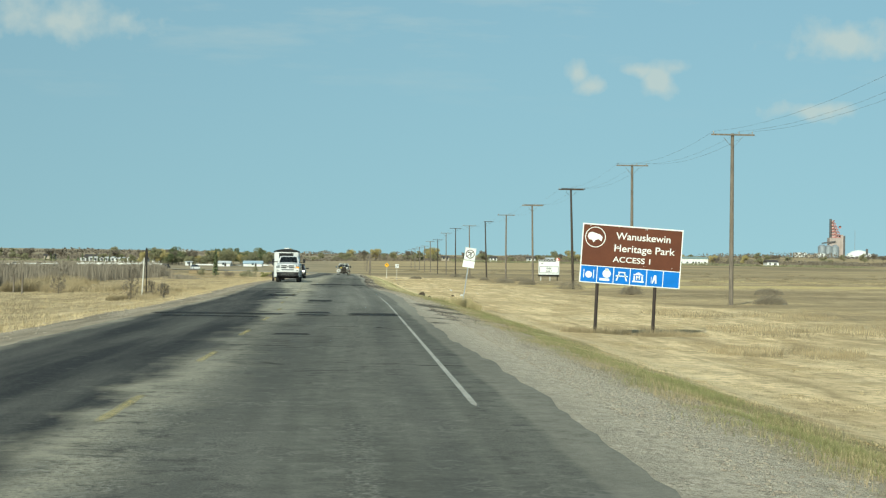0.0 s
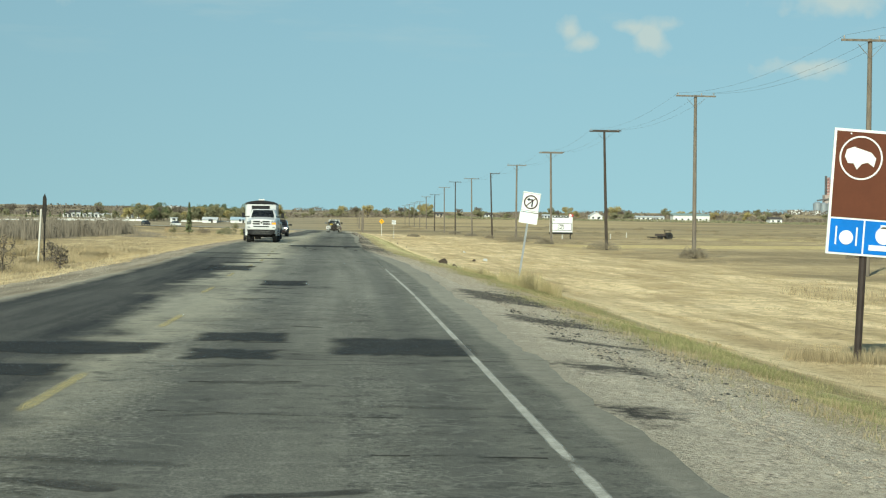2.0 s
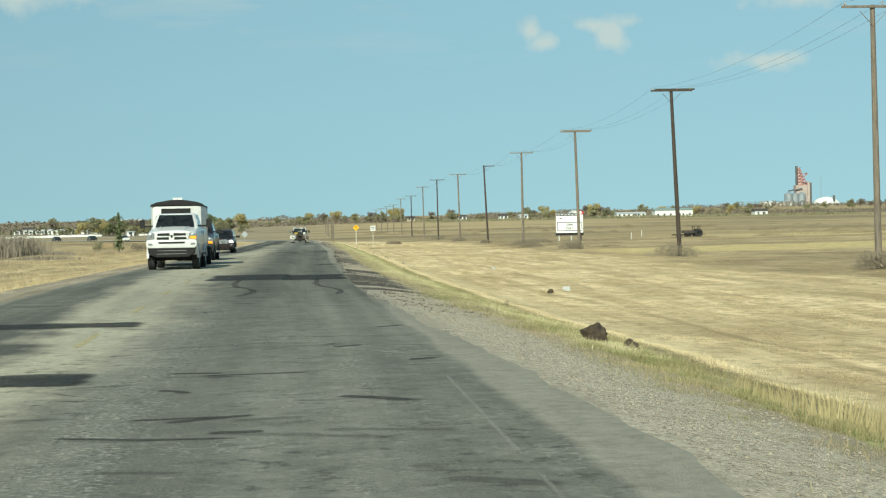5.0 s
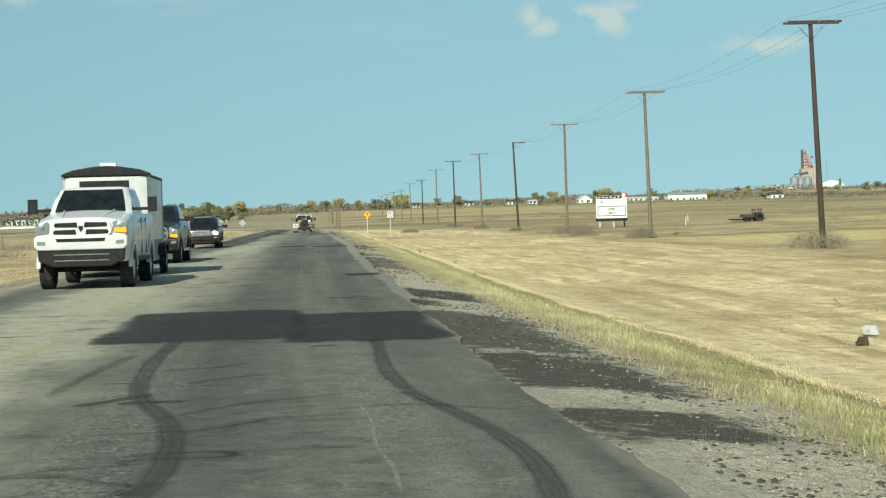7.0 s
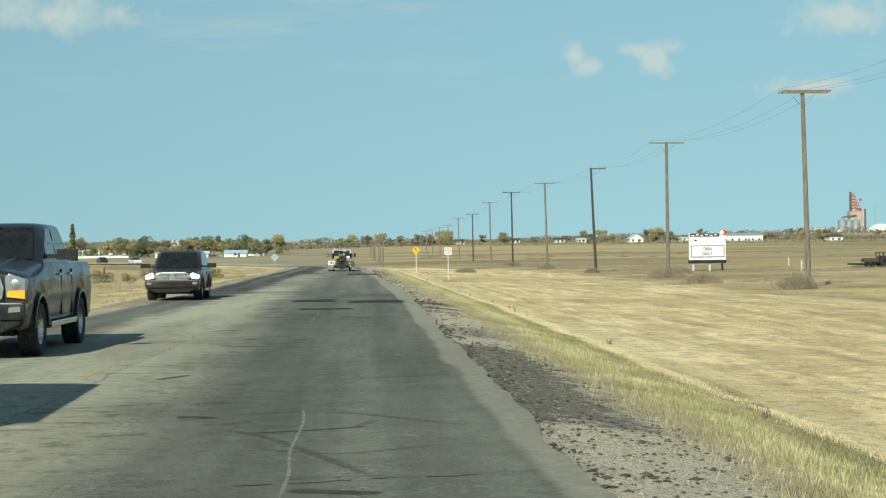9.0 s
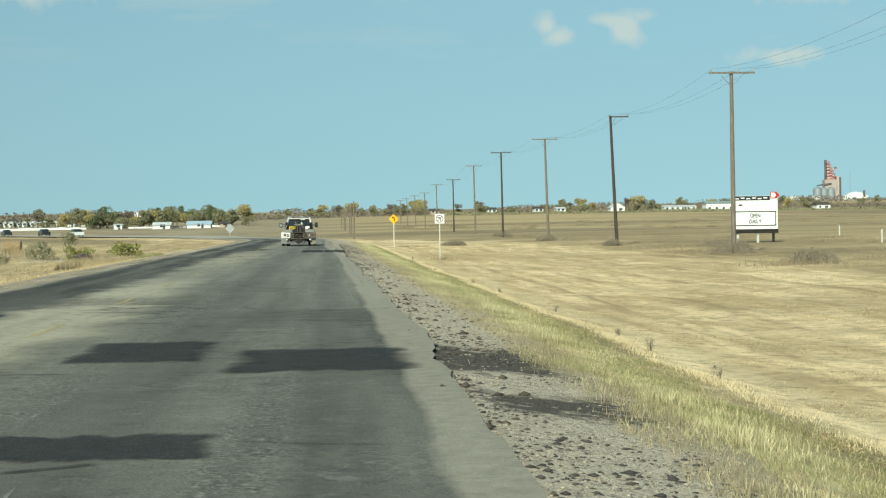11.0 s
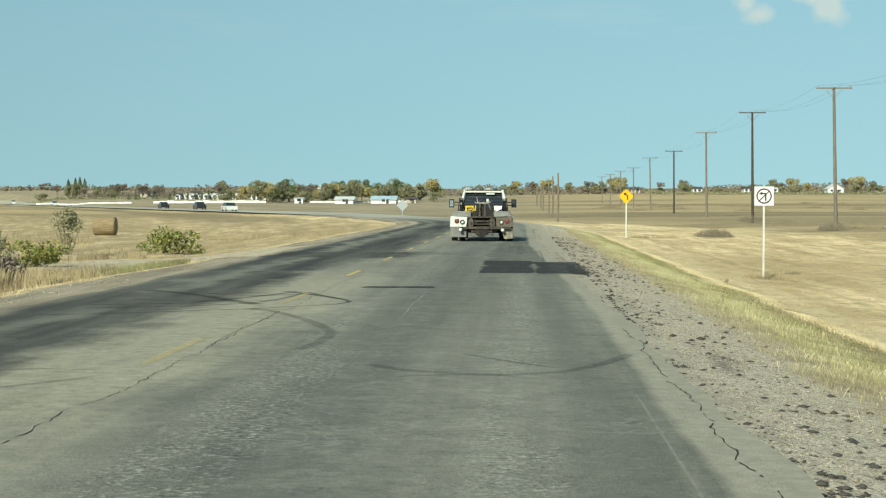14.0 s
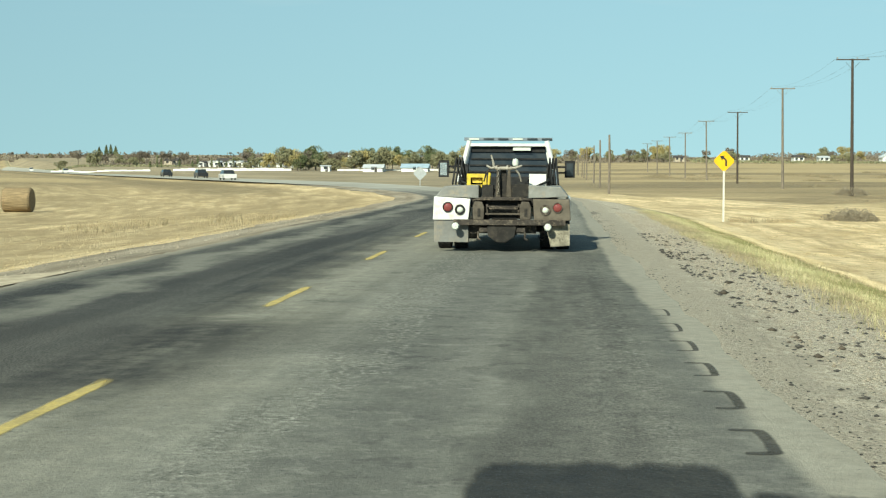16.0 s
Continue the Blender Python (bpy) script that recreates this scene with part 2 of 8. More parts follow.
    for c, wd in ((11.6, 0.25), (13.9, 0.3), (16.7, 0.3), (20.2, 0.4)):
        col = m.mix(m.op("MULTIPLY", band_of(m, wob, c - wd, c, c, c + wd), m.rng(rows, 0.4, 0.6, 0, 0.6)), col, (0.24, 0.18, 0.095))
    col = m.mix(m.rng(tuft, 0.52, 0.63, 0, 0.7), col, (0.27, 0.20, 0.108))
    col = m.mix(m.rng(m.noise(w, 1.15, 5, 0.75), 0.53, 0.60, 0, 0.5), col, (0.37, 0.275, 0.155))
    col = m.mix(m.rng(grain, 0.50, 0.72, 0, 0.35), col, (0.68, 0.56, 0.33))
    m.color(col)
    m.bump(m.op("ADD", tuft, m.op("MULTIPLY", grain, 0.5)), 0.10, 0.8)
    m.bsdf.inputs["Specular IOR Level"].default_value = 0.1
    return m.m


def road_material():
    m = Mat("worn_asphalt", 0.9)
    uv = m.coord("UV")
    u, v, _ = m.split(uv)
    w = m.coord("World")
    along = m.noise(m.coord("UV", (1.6, 0.045, 1)), 1.0, 5, 0.6)      # streaks along the way
    across = m.noise(m.coord("UV", (0.30, 0.50, 1)), 1.0, 4, 0.58)      # smears across it
    blot = m.noise(m.coord("UV", (0.7, 0.20, 1)), 1.0, 5, 0.65)
    mottle = m.noise(w, 5.5, 5, 0.7)
    grit = m.noise(w, 45, 3, 0.8)
    col = m.mix(m.rng(along, 0.38, 0.62), (0.150, 0.148, 0.126), (0.255, 0.250, 0.208))
    col = m.mix(m.rng(mottle, 0.38, 0.62, 0, 0.55), col, (0.125, 0.123, 0.106))
    col = m.mix(m.rng(m.noise(w, 1.3, 6, 0.72), 0.44, 0.64, 0, 0.5), col, (0.095, 0.094, 0.083))
    # the oncoming lane was sealed with darker asphalt, its rim fraying into fingers
    lane = m.op("ADD", u, m.op("ADD", m.op("MULTIPLY", m.rng(across, 0.3, 0.7, -0.4, 0.4), m.rng(v, 90, 120, 1.0, 0.75)), m.rng(blot, 0.3, 0.7, -0.4, 0.4)))
    strength = m.op("ADD", m.rng(v, 85, 112, 0.97, 0.25), m.rng(v, 185, 215, 0.0, 0.62))
    left = m.op("MULTIPLY", m.op("MULTIPLY", m.rng(m.op("SUBTRACT", lane, m.op("ADD", m.rng(v, 40, 60, 1.15, 0.0), m.rng(v, 264, 271, 0.0, 0.9))), -0.7, -1.2), strength), m.rng(along, 0.45, 0.62, 1.0, 0.75))
    col = m.mix(left, col, (0.026, 0.028, 0.031))
    # pale dust between the lanes, reaching further out along the middle stretch
    reach = m.op("SUBTRACT", m.op("MULTIPLY", band_of(m, v, 126, 140, 165, 185), 0.85), m.op("MULTIPLY", band_of(m, v, 52, 64, 90, 102), 0.45))
    wide = m.op("ADD", lane, m.op("SUBTRACT", m.rng(v, 100, 125, 0, 0.9), m.rng(v, 185, 210, 0, 0.7)))
    cen = m.op("MULTIPLY", m.rng(m.op("SUBTRACT", wide, m.op("ADD", m.rng(v, 40, 60, 0.9, 0.0), m.rng(v, 264, 271, 0.0, 0.7))), -1.35, -0.6), m.rng(m.op("SUBTRACT", lane, reach), 1.2, 0.25))
    dusty = m.op("MULTIPLY", cen, m.rng(m.noise(m.coord("UV", (0.5, 0.05, 1)), 1.0, 4), 0.34, 0.50, 0.55, 0.97))
    dusty = m.op("MULTIPLY", dusty, m.op("MULTIPLY", m.op("SUBTRACT", m.rng(v, 195, 225, 1.0, 0.78), m.op("ADD", m.rng(v, 256, 266, 0.0, 0.55), m.op("MULTIPLY", band_of(m, v, 214, 221, 232, 240), 0.5))), m.op("SUBTRACT", m.rng(v, 75, 100, 0.85, 1.0), m.op("MULTIPLY", band_of(m, v, 34, 46, 82, 95), 0.22))))
    dusty = m.op("MULTIPLY", dusty, m.op("SUBTRACT", 1.0, m.op("MULTIPLY", band_of(m, v, 23, 30, 36, 46), 0.6)))
    col = m.mix(dusty, col, m.mix(m.rng(mottle, 0.35, 0.65), (0.50, 0.46, 0.34), (0.35, 0.325, 0.25)))
    # a dusty wheel track in the oncoming lane further on
    col = m.mix(m.op("MULTIPLY", band_of(m, lane, -3.0, -2.6, -2.4, -2.0), m.rng(v, 225, 245, 0, 0.55)), col, (0.26, 0.25, 0.205))
    # tyre paths, polished darker; the traffic keeps further out along the middle stretch
    shift = m.rng(v, 60, 120, 0.0, 0.9)
    pu = m.op("SUBTRACT", u, shift)
    for c, wd in ((1.2, 0.75), (3.15, 0.32)):
        d = m.op("ABSOLUTE", m.op("SUBTRACT", pu, c))
        col = m.mix(m.op("MULTIPLY", m.rng(d, wd, wd * 0.3), m.op("MULTIPLY", m.rng(along, 0.3, 0.6, 0.35, 0.8), m.rng(m.noise(w, 2.2, 6, 0.75), 0.35, 0.58, 0.35, 1.0))), col, (0.108, 0.108, 0.099))
    # coarse stripped surface: pale stones and dark pits
    pits = m.noise(w, 17, 3, 0.65)
    bare = m.op("ADD", band_of(m, pu, 2.2, 2.45, 2.8, 3.0), band_of(m, pu, 0.05, 0.4, 0.9, 1.1))
    bare = m.op("MULTIPLY", bare, m.rng(m.noise(m.coord("UV", (0.5, 0.07, 1)), 1.0, 4), 0.40, 0.48))
    bare = m.op("MULTIPLY", m.op("MAXIMUM", bare, 0.15), m.rng(m.noise(w, 1.7, 5, 0.7), 0.36, 0.58, 0.1, 1.0))
    col = m.mix(m.op("MULTIPLY", bare, m.rng(pits, 0.53, 0.62, 0, 0.6)), col, (0.46, 0.445, 0.385))
    col = m.mix(m.op("MULTIPLY", bare, m.rng(pits, 0.46, 0.37, 0, 0.75)), col, (0.050, 0.050, 0.046))
    # pale outer edges
    edge_l = m.rng(m.op("ADD", u, m.rng(blot, 0, 1, -0.4, 0.4)), -3.3, -3.7)
    col = m.mix(edge_l, col, (0.34, 0.305, 0.235))
    # dark smears, and cracks running mostly across
    spots = m.noise(w, 2.9, 6, 0.72)
    fade = m.op("SUBTRACT", m.rng(v, 70, 110, 1.0, 0.65), m.rng(v, 205, 230, 0.0, 0.35))
    fade = m.op("ADD", fade, m.rng(v, 262, 268, 0.0, 0.4))
    where = m.rng(m.noise(m.coord("UV", (0.45, 0.10, 1)), 1.0, 4, 0.6), 0.40, 0.58)
    col = m.mix(m.op("MULTIPLY", m.op("MULTIPLY", m.rng(spots, 0.53, 0.62, 0, 0.85), fade), where), col, (0.050, 0.050, 0.047))
    col = m.mix(m.op("MULTIPLY", m.op("MULTIPLY", m.rng(m.noise(w, 3.7, 5, 0.7), 0.57, 0.66, 0, 0.45), fade), m.rng(u, -0.5, 0.5, 0.3, 1.0)), col, (0.33, 0.32, 0.275))
    bend = m.noise(m.coord("UV", (0.20, 0.55, 1)), 1.0, 3, 0.5)
    ridge = m.op("ABSOLUTE", m.op("SUBTRACT", bend, 0.5))
    where = m.op("MULTIPLY", m.rng(m.noise(m.coord("UV", (0.30, 0.12, 1)), 1.0, 3), 0.55, 0.63), m.rng(v, 205, 225, 1.0, 0.0))
    col = m.mix(m.op("MULTIPLY", m.rng(ridge, 0.026, 0.010, 0, 0.45), where), col, (0.055, 0.055, 0.052))
    col = m.mix(m.op("MULTIPLY", m.rng(ridge, 0.006, 0.002, 0, 0.85), where), col, (0.020, 0.020, 0.020))
    # a net of fine pale cracks
    net = m.nodes.new("ShaderNodeTexVoronoi")
    net.feature = "DISTANCE_TO_EDGE"
    net.inputs["Scale"].default_value = 3.3
    warp = m.nodes.new("ShaderNodeVectorMath")
    warp.operation = "MULTIPLY_ADD"
    wn = m.nodes.new("ShaderNodeTexNoise")
    wn.inputs["Scale"].default_value = 3.0
    m.links.new(w, wn.inputs["Vector"])
    m.links.new(wn.outputs["Color"], warp.inputs[0])
    warp.inputs[1].default_value = (0.7, 0.7, 0.0)
    m.links.new(w, warp.inputs[2])
    m.links.new(warp.outputs[0], net.inputs["Vector"])
    some = m.op("MULTIPLY", m.rng(m.noise(w, 0.55, 3), 0.52, 0.60), m.rng(u, 0.4, 1.0))
    col = m.mix(m.op("MULTIPLY", m.op("MULTIPLY", m.rng(net.outputs["Distance"], 0.05, 0.02), some), m.rng(v, 225, 245, 0.5, 0.2)), col, (0.30, 0.29, 0.25))
    # broad dark areas across the lanes: offsets, stations, strength
    torn = m.rng(m.op("ADD", m.op("MULTIPLY", m.noise(w, 4.5, 5, 0.75), 0.6), m.op("MULTIPLY", m.noise(m.coord("UV", (3.0, 0.35, 1)), 1.0, 4, 0.65), 0.4)), 0.40, 0.56, 0.55, 1.0)
    for d0, d1, y0, y1, deep in ((-3.9, 0.45, 270.4, 275.4, 1.0), (0.0, 1.7, 273.6, 275.6, 0.45), (2.95, 3.85, 268.0, 289.0, 0.72), (-3.9, -0.9, 248.6, 253.6, 0.6), (-4.2, 1.0, 236.0, 266.0, 0.24), (-3.6, 1.2, 205.0, 208.5, 0.55), (2.7, 5.0, 198.3, 202.2, 0.5), (-3.4, -0.2, 62, 66, 0.5)):
        su = m.op("ADD", u, m.rng(blot, 0.3, 0.7, -0.35, 0.35))
        sv = m.op("ADD", v, m.rng(across, 0.3, 0.7, -0.9, 0.9))
        spot = m.op("MULTIPLY", band_of(m, su, d0 - 0.3, d0, d1 - 0.5, d1 + 0.4), band_of(m, sv, y0 - 0.7, y0 + 0.5, y1 - 0.5, y1 + 0.9))
        col = m.mix(m.op("MULTIPLY", spot, m.op("MULTIPLY", torn, deep)), col, (0.042, 0.042, 0.041))
    # older, darker surface on the first part
    old = m.op("MULTIPLY", m.rng(m.op("ADD", v, m.rng(blot, 0, 1, -25, 25)), 240, 190, 0, 0.40), m.rng(lane, -0.3, 0.9, 0.25, 1.0))
    old = m.op("MULTIPLY", old, m.op("SUBTRACT", 1.0, m.op("MULTIPLY", band_of(m, v, 48, 60, 106, 116), 0.87)))
    col = m.mix(old, col, (0.035, 0.035, 0.032))
    col = m.mix(m.op("MULTIPLY", m.rng(grit, 0.42, 0.72, 0, 0.6), m.rng(m.noise(m.coord("UV", (0.7, 0.06, 1)), 1.0, 3), 0.42, 0.6, 0.1, 1.0)), col, (0.30, 0.285, 0.24))
    col = m.mix(m.rng(m.noise(w, 28, 2), 0.58, 0.7, 0, 0.4), col, (0.05, 0.05, 0.047))
    far_out = m.rng(m.op("ADD", m.op("SUBTRACT", u, m.op("SUBTRACT", m.op("ADD", m.rng(v, 60, 130, 0.0, 0.68), m.rng(v, 185, 222, 0.0, -0.18)), m.rng(v, 250, 285, 0.0, 0.7))), m.rng(blot, 0.3, 0.7, -0.08, 0.08)), 4.06, 4.16, 0, 0.85)
    col = m.mix(m.op("MULTIPLY", m.op("MULTIPLY", far_out, m.op("ADD", m.rng(v, 110, 195, 0.35, 0.85), m.op("MULTIPLY", band_of(m, v, 38, 52, 95, 115), 0.3))), m.rng(mottle, 0.35, 0.6, 1.0, 0.65)), col, (0.37, 0.34, 0.27))
    col = m.mix(m.rng(v, 350, 400, 0, 0.8), col, m.mix(m.rng(m.noise(w, 0.12, 4), 0.4, 0.6), (0.34, 0.325, 0.275), (0.47, 0.45, 0.385)))
    m.color(col)
    m.bump(m.op("ADD", m.op("ADD", grit, m.op("MULTIPLY", spots, 1.2)), m.op("MULTIPLY", m.op("MULTIPLY", bare, pits), 2.5)), 0.012, 0.7)
    m.bsdf.inputs["Specular IOR Level"].default_value = 0.04
    return m.m


# asphalt spilled and crumbled on the outer shoulder: offsets, stations, how solid it is
SPILLS = ((4.85, 6.5, 61.3, 66.6, 0.85), (4.95, 6.4, 54.5, 56.6, 0.85), (5.0, 6.3, 50.3, 51.4, 0.9), (4.6, 5.6, 46.2, 47.2, 0.9), (4.4, 4.95, 42.0, 43.4, 1.0), (5.1, 6.6, 135.5, 140.0, 0.95), (4.6, 6.2, 116.9, 118.7, 0.9), (4.6, 6.4, 119.9, 123.6, 0.9), (4.6, 6.3, 123.9, 131.5, 0.85),
          (4.8, 6.5, 155, 168, 0.75), (4.4, 5.5, 133.2, 135.2, 0.95), (5.1, 6.7, 191.2, 194.6, 0.9), (5.4, 6.8, 187.7, 189.4, 0.9), (4.75, 5.15, 261.2, 265.6, 1.0), (4.9, 6.9, 171, 176, 0.5))


def gravel_material(name="shoulder_gravel", lo=0.60, hi=0.72, crumb=(0.082, 0.074, 0.064)):
    m = Mat(name, 0.95)
    uv, w = m.coord("UV"), m.coord("World")
    vor = m.nodes.new("ShaderNodeTexVoronoi")
    vor.inputs["Scale"].default_value = 24
    m.links.new(w, vor.inputs["Vector"])
    stones = m.split(vor.outputs["Color"])
    body = m.rng(vor.outputs["Distance"], 0.55, 0.30)
    fine = m.noise(w, 60, 4, 0.8)
    blot = m.noise(m.coord("UV", (0.6, 0.10, 1)), 1.0, 5, 0.65)
    patchy = m.noise(w, 1.6, 4, 0.65)
    col = m.mix(m.rng(fine, 0.35, 0.65), (0.31, 0.262, 0.195), (0.66, 0.58, 0.45))
    bare = m.rng(patchy, 0.40, 0.60, 0.35, 1.0)
    col = m.mix(m.op("MULTIPLY", m.op("MULTIPLY", body, bare), m.rng(stones[0], 0.55, 0.75)), col, (0.64, 0.58, 0.47))
    col = m.mix(m.op("MULTIPLY", m.op("MULTIPLY", body, bare), m.rng(stones[1], 0.62, 0.74, 0, 0.9)), col, (0.105, 0.088, 0.068))
    lumps = m.noise(w, 8.5, 5, 0.78)
    col = m.mix(m.rng(lumps, 0.52, 0.62, 0, 0.65), col, (0.19, 0.162, 0.125))
    col = m.mix(m.rng(lumps, 0.46, 0.38, 0, 0.6), col, (0.60, 0.54, 0.43))
    if name == "shoulder_gravel":
        # trodden fine dirt next to the pavement, dry soil towards the grass
        u = m.split(uv)[0]
        wob = m.op("ADD", m.op("ADD", u, m.rng(patchy, 0.3, 0.7, -0.4, 0.4)), m.rng(m.split(uv)[1], 60, 110, 0.35, 0.0))
        col = m.mix(m.rng(wob, 5.35, 4.9, 0, 0.65), col, m.mix(m.rng(fine, 0.3, 0.7), (0.27, 0.24, 0.185), (0.36, 0.32, 0.25)))
        col = m.mix(m.rng(wob, 6.3, 6.9, 0, 0.8), col, m.mix(m.rng(fine, 0.3, 0.7), (0.25, 0.205, 0.135), (0.42, 0.35, 0.235)))
        col = m.mix(m.rng(u, -3.0, -3.6, 0, 0.85), col, m.mix(m.rng(m.noise(m.coord("UV", (1.2, 0.12, 1)), 1.0, 5, 0.7), 0.4, 0.6), (0.22, 0.178, 0.122), (0.40, 0.338, 0.25)))
        torn = m.noise(w, 2.4, 6, 0.75)
        su = m.op("ADD", u, m.rng(torn, 0.3, 0.7, -0.45, 0.45))
        sv = m.op("ADD", m.split(uv)[1], m.rng(m.noise(w, 1.1, 5, 0.7), 0.3, 0.7, -0.7, 0.7))
        spilt = 0.0
        for d0, d1, y0, y1, solid in SPILLS:
            e = min(0.35, (y1 - y0) * 0.3)
            here = m.op("MULTIPLY", m.op("MULTIPLY", band_of(m, su, d0 - 0.2, d0 + 0.1, d1 - 0.3, d1 + 0.2), band_of(m, sv, y0 - e, y0 + e, y1 - e, y1 + e)), solid)
            spilt = m.op("MAXIMUM", here, spilt)
        loose = m.op("MULTIPLY", spilt, m.rng(m.op("ADD", m.noise(w, 7, 5, 0.8), m.op("MULTIPLY", spilt, 0.22)), 0.50, 0.62))
        col = m.mix(loose, col, m.mix(m.rng(fine, 0.4, 0.65), (0.038, 0.035, 0.031), (0.088, 0.078, 0.066)))
    col = m.mix(m.rng(blot, lo, hi, 0, 0.7), col, m.mix(m.rng(fine, 0.4, 0.65), tuple(c * 0.6 for c in crumb), crumb))
    m.color(col)
    m.bump(m.op("ADD", m.op("MULTIPLY", body, stones[2]), fine), 0.022, 0.8)
    m.bsdf.inputs["Specular IOR Level"].default_value = 0.1
    return m.m


def worn(name, c, dark, cover=1.0, streak=0.0, rough=0.85):
    """Thin material on the road: UV x grows from the rim inwards, and the rim frays; streak wears it in lines along UV y."""
    m = Mat(name, rough)
    w = m.coord("World")
    rim = m.split(m.coord("UV"))[0]
    big, fine = m.noise(w, 2.6, 4, 0.65), m.noise(w, 26, 3, 0.75)
    n = m.op("ADD", m.op("MULTIPLY", big, 0.65), m.op("MULTIPLY", fine, 0.35))
    body = m.rng(m.op("ADD", m.op("MULTIPLY", rim, 1.3), n), 0.55, 1.40)
    if streak:
        line = m.noise(m.coord("UV", (9, 0.35, 1)), 1.0, 3, 0.6)
        body = m.op("MULTIPLY", body, m.rng(line, 0.36, 0.60, 1.0, 1.0 - streak))
    body = m.op("MULTIPLY", body, m.rng(m.op("ADD", m.op("MULTIPLY", m.noise(w, 0.9, 5, 0.7), 0.5), m.op("MULTIPLY", fine, 0.5)), 0.35, 0.60, cover, cover * 0.6))
    m.put(body, m.bsdf.inputs["Alpha"])
    m.color(m.mix(m.rng(m.noise(w, 5, 5, 0.7), 0.35, 0.65), c, dark))
    m.bump(fine, 0.005, 0.6)
    m.bsdf.inputs["Specular IOR Level"].default_value = 0.05
    return m.m


GROUND, ROAD, GRAVEL = ground_material(), road_material(), gravel_material()
APPROACH = simple("approach_gravel", (0.47, 0.40, 0.29), 0.95, scale=2.0, vary=0.3, dirt=(0.30, 0.25, 0.17), bump=0.02, coord="World", spec=0.05)
TAR = worn("patch_asphalt", (0.033, 0.036, 0.038), (0.052, 0.054, 0.053), 0.97)
RUBBER_MARK = worn("tyre_rubber_mark", (0.052, 0.052, 0.048), (0.085, 0.083, 0.075), 0.8, 0.5)
YELLOW_LINE = worn("yellow_line_paint", (0.62, 0.475, 0.165), (0.47, 0.38, 0.17), 0.95)
FADED_YELLOW = worn("faded_yellow_paint", (0.60, 0.49, 0.22), (0.45, 0.385, 0.21), 0.72, 0.45)
WHITE_LINE = worn("white_line_paint", (0.56, 0.545, 0.485), (0.40, 0.39, 0.34), 0.95, 0.15)
WORN_LINE = worn("worn_line_paint", (0.40, 0.385, 0.335), (0.27, 0.26, 0.225), 0.6, 0.3)
POLE_WOOD = simple("weathered_pole_wood", (0.175, 0.145, 0.113), 0.9, scale=1.5, vary=0.35, stretch=(6, 6, 0.6), bump=0.01)
POLE_DARK = simple("creosoted_pole_wood", (0.060, 0.046, 0.036), 0.9, scale=1.5, vary=0.35, stretch=(6, 6, 0.6), bump=0.01)
GALV = simple("galvanised_steel", (0.42, 0.43, 0.43), 0.45, 0.7, scale=5, vary=0.15)
WIRE = simple("aluminium_wire", (0.12, 0.12, 0.12), 0.5, 0.3, scale=0.3, vary=0.1)
BLACK_STEEL = simple("black_steel", (0.022, 0.020, 0.018), 0.7, 0.0, scale=4, vary=0.3, dirt=(0.055, 0.046, 0.036), spec=0.2)
RUBBER = simple("tyre_rubber", (0.022, 0.022, 0.022), 0.85, scale=5, vary=0.25, dirt=(0.07, 0.063, 0.052))
CHROME = simple("bright_metal", (0.62, 0.62, 0.60), 0.25, 0.9, scale=8, vary=0.15)
GLASS = glass_dark("tinted_glass")
TRIM = simple("black_plastic_trim", (0.018, 0.018, 0.019), 0.6, scale=8, vary=0.3, dirt=(0.045, 0.042, 0.036), spec=0.15)
WHITE_SHEET = simple("white_sign_sheet", (0.78, 0.78, 0.75), 0.5, scale=1.5, vary=0.08)
BLACK_INK = simple("black_sign_ink", (0.02, 0.02, 0.02), 0.5, scale=4, vary=0.2)

# ---- mesh helpers ----
def mesh_object(name, bm, material, smooth=False):
    me = bpy.data.meshes.new(name)
    bm.to_mesh(me)
    bm.free()
    me.materials.append(material)
    if smooth:
        for p in me.polygons:
            p.use_smooth = True
        me.set_sharp_from_angle(angle=radians(35))
    return new(name, me)


def part(name, bm, material, parent, label="", smooth=False):
    ob = mesh_object(name, bm, material, smooth)
    ob.parent = parent
    if label:
        ob["label"] = label
    return ob


def thing(name, m, label, category, group="", kind=""):
    ob = new(name)
    ob.matrix_basis = m
    return tagged(ob, label, category, group, kind)


def box(bm, x0, x1, y0, y1, z0, z1, bevel=0.0, m=None, top=None):
    """A box in bm; top=(inset x, inset y front, inset y back) tapers its upper face."""
    tx, tf, tb = top or (0, 0, 0)
    co = [(x0, y0, z0), (x1, y0, z0), (x1, y1, z0), (x0, y1, z0),
          (x0 + tx, y0 + tf, z1), (x1 - tx, y0 + tf, z1), (x1 - tx, y1 - tb, z1), (x0 + tx, y1 - tb, z1)]
    vs = [bm.verts.new(m @ Vector(c) if m else c) for c in co]
    fs = [bm.faces.new([vs[i] for i in q]) for q in ((3, 2, 1, 0), (4, 5, 6, 7), (0, 1, 5, 4), (1, 2, 6, 5), (2, 3, 7, 6), (3, 0, 4, 7))]
    if bevel:
        bmesh.ops.bevel(bm, geom=list({e for f in fs for e in f.edges}), offset=bevel, segments=2, affect="EDGES", profile=0.7)
    return bm


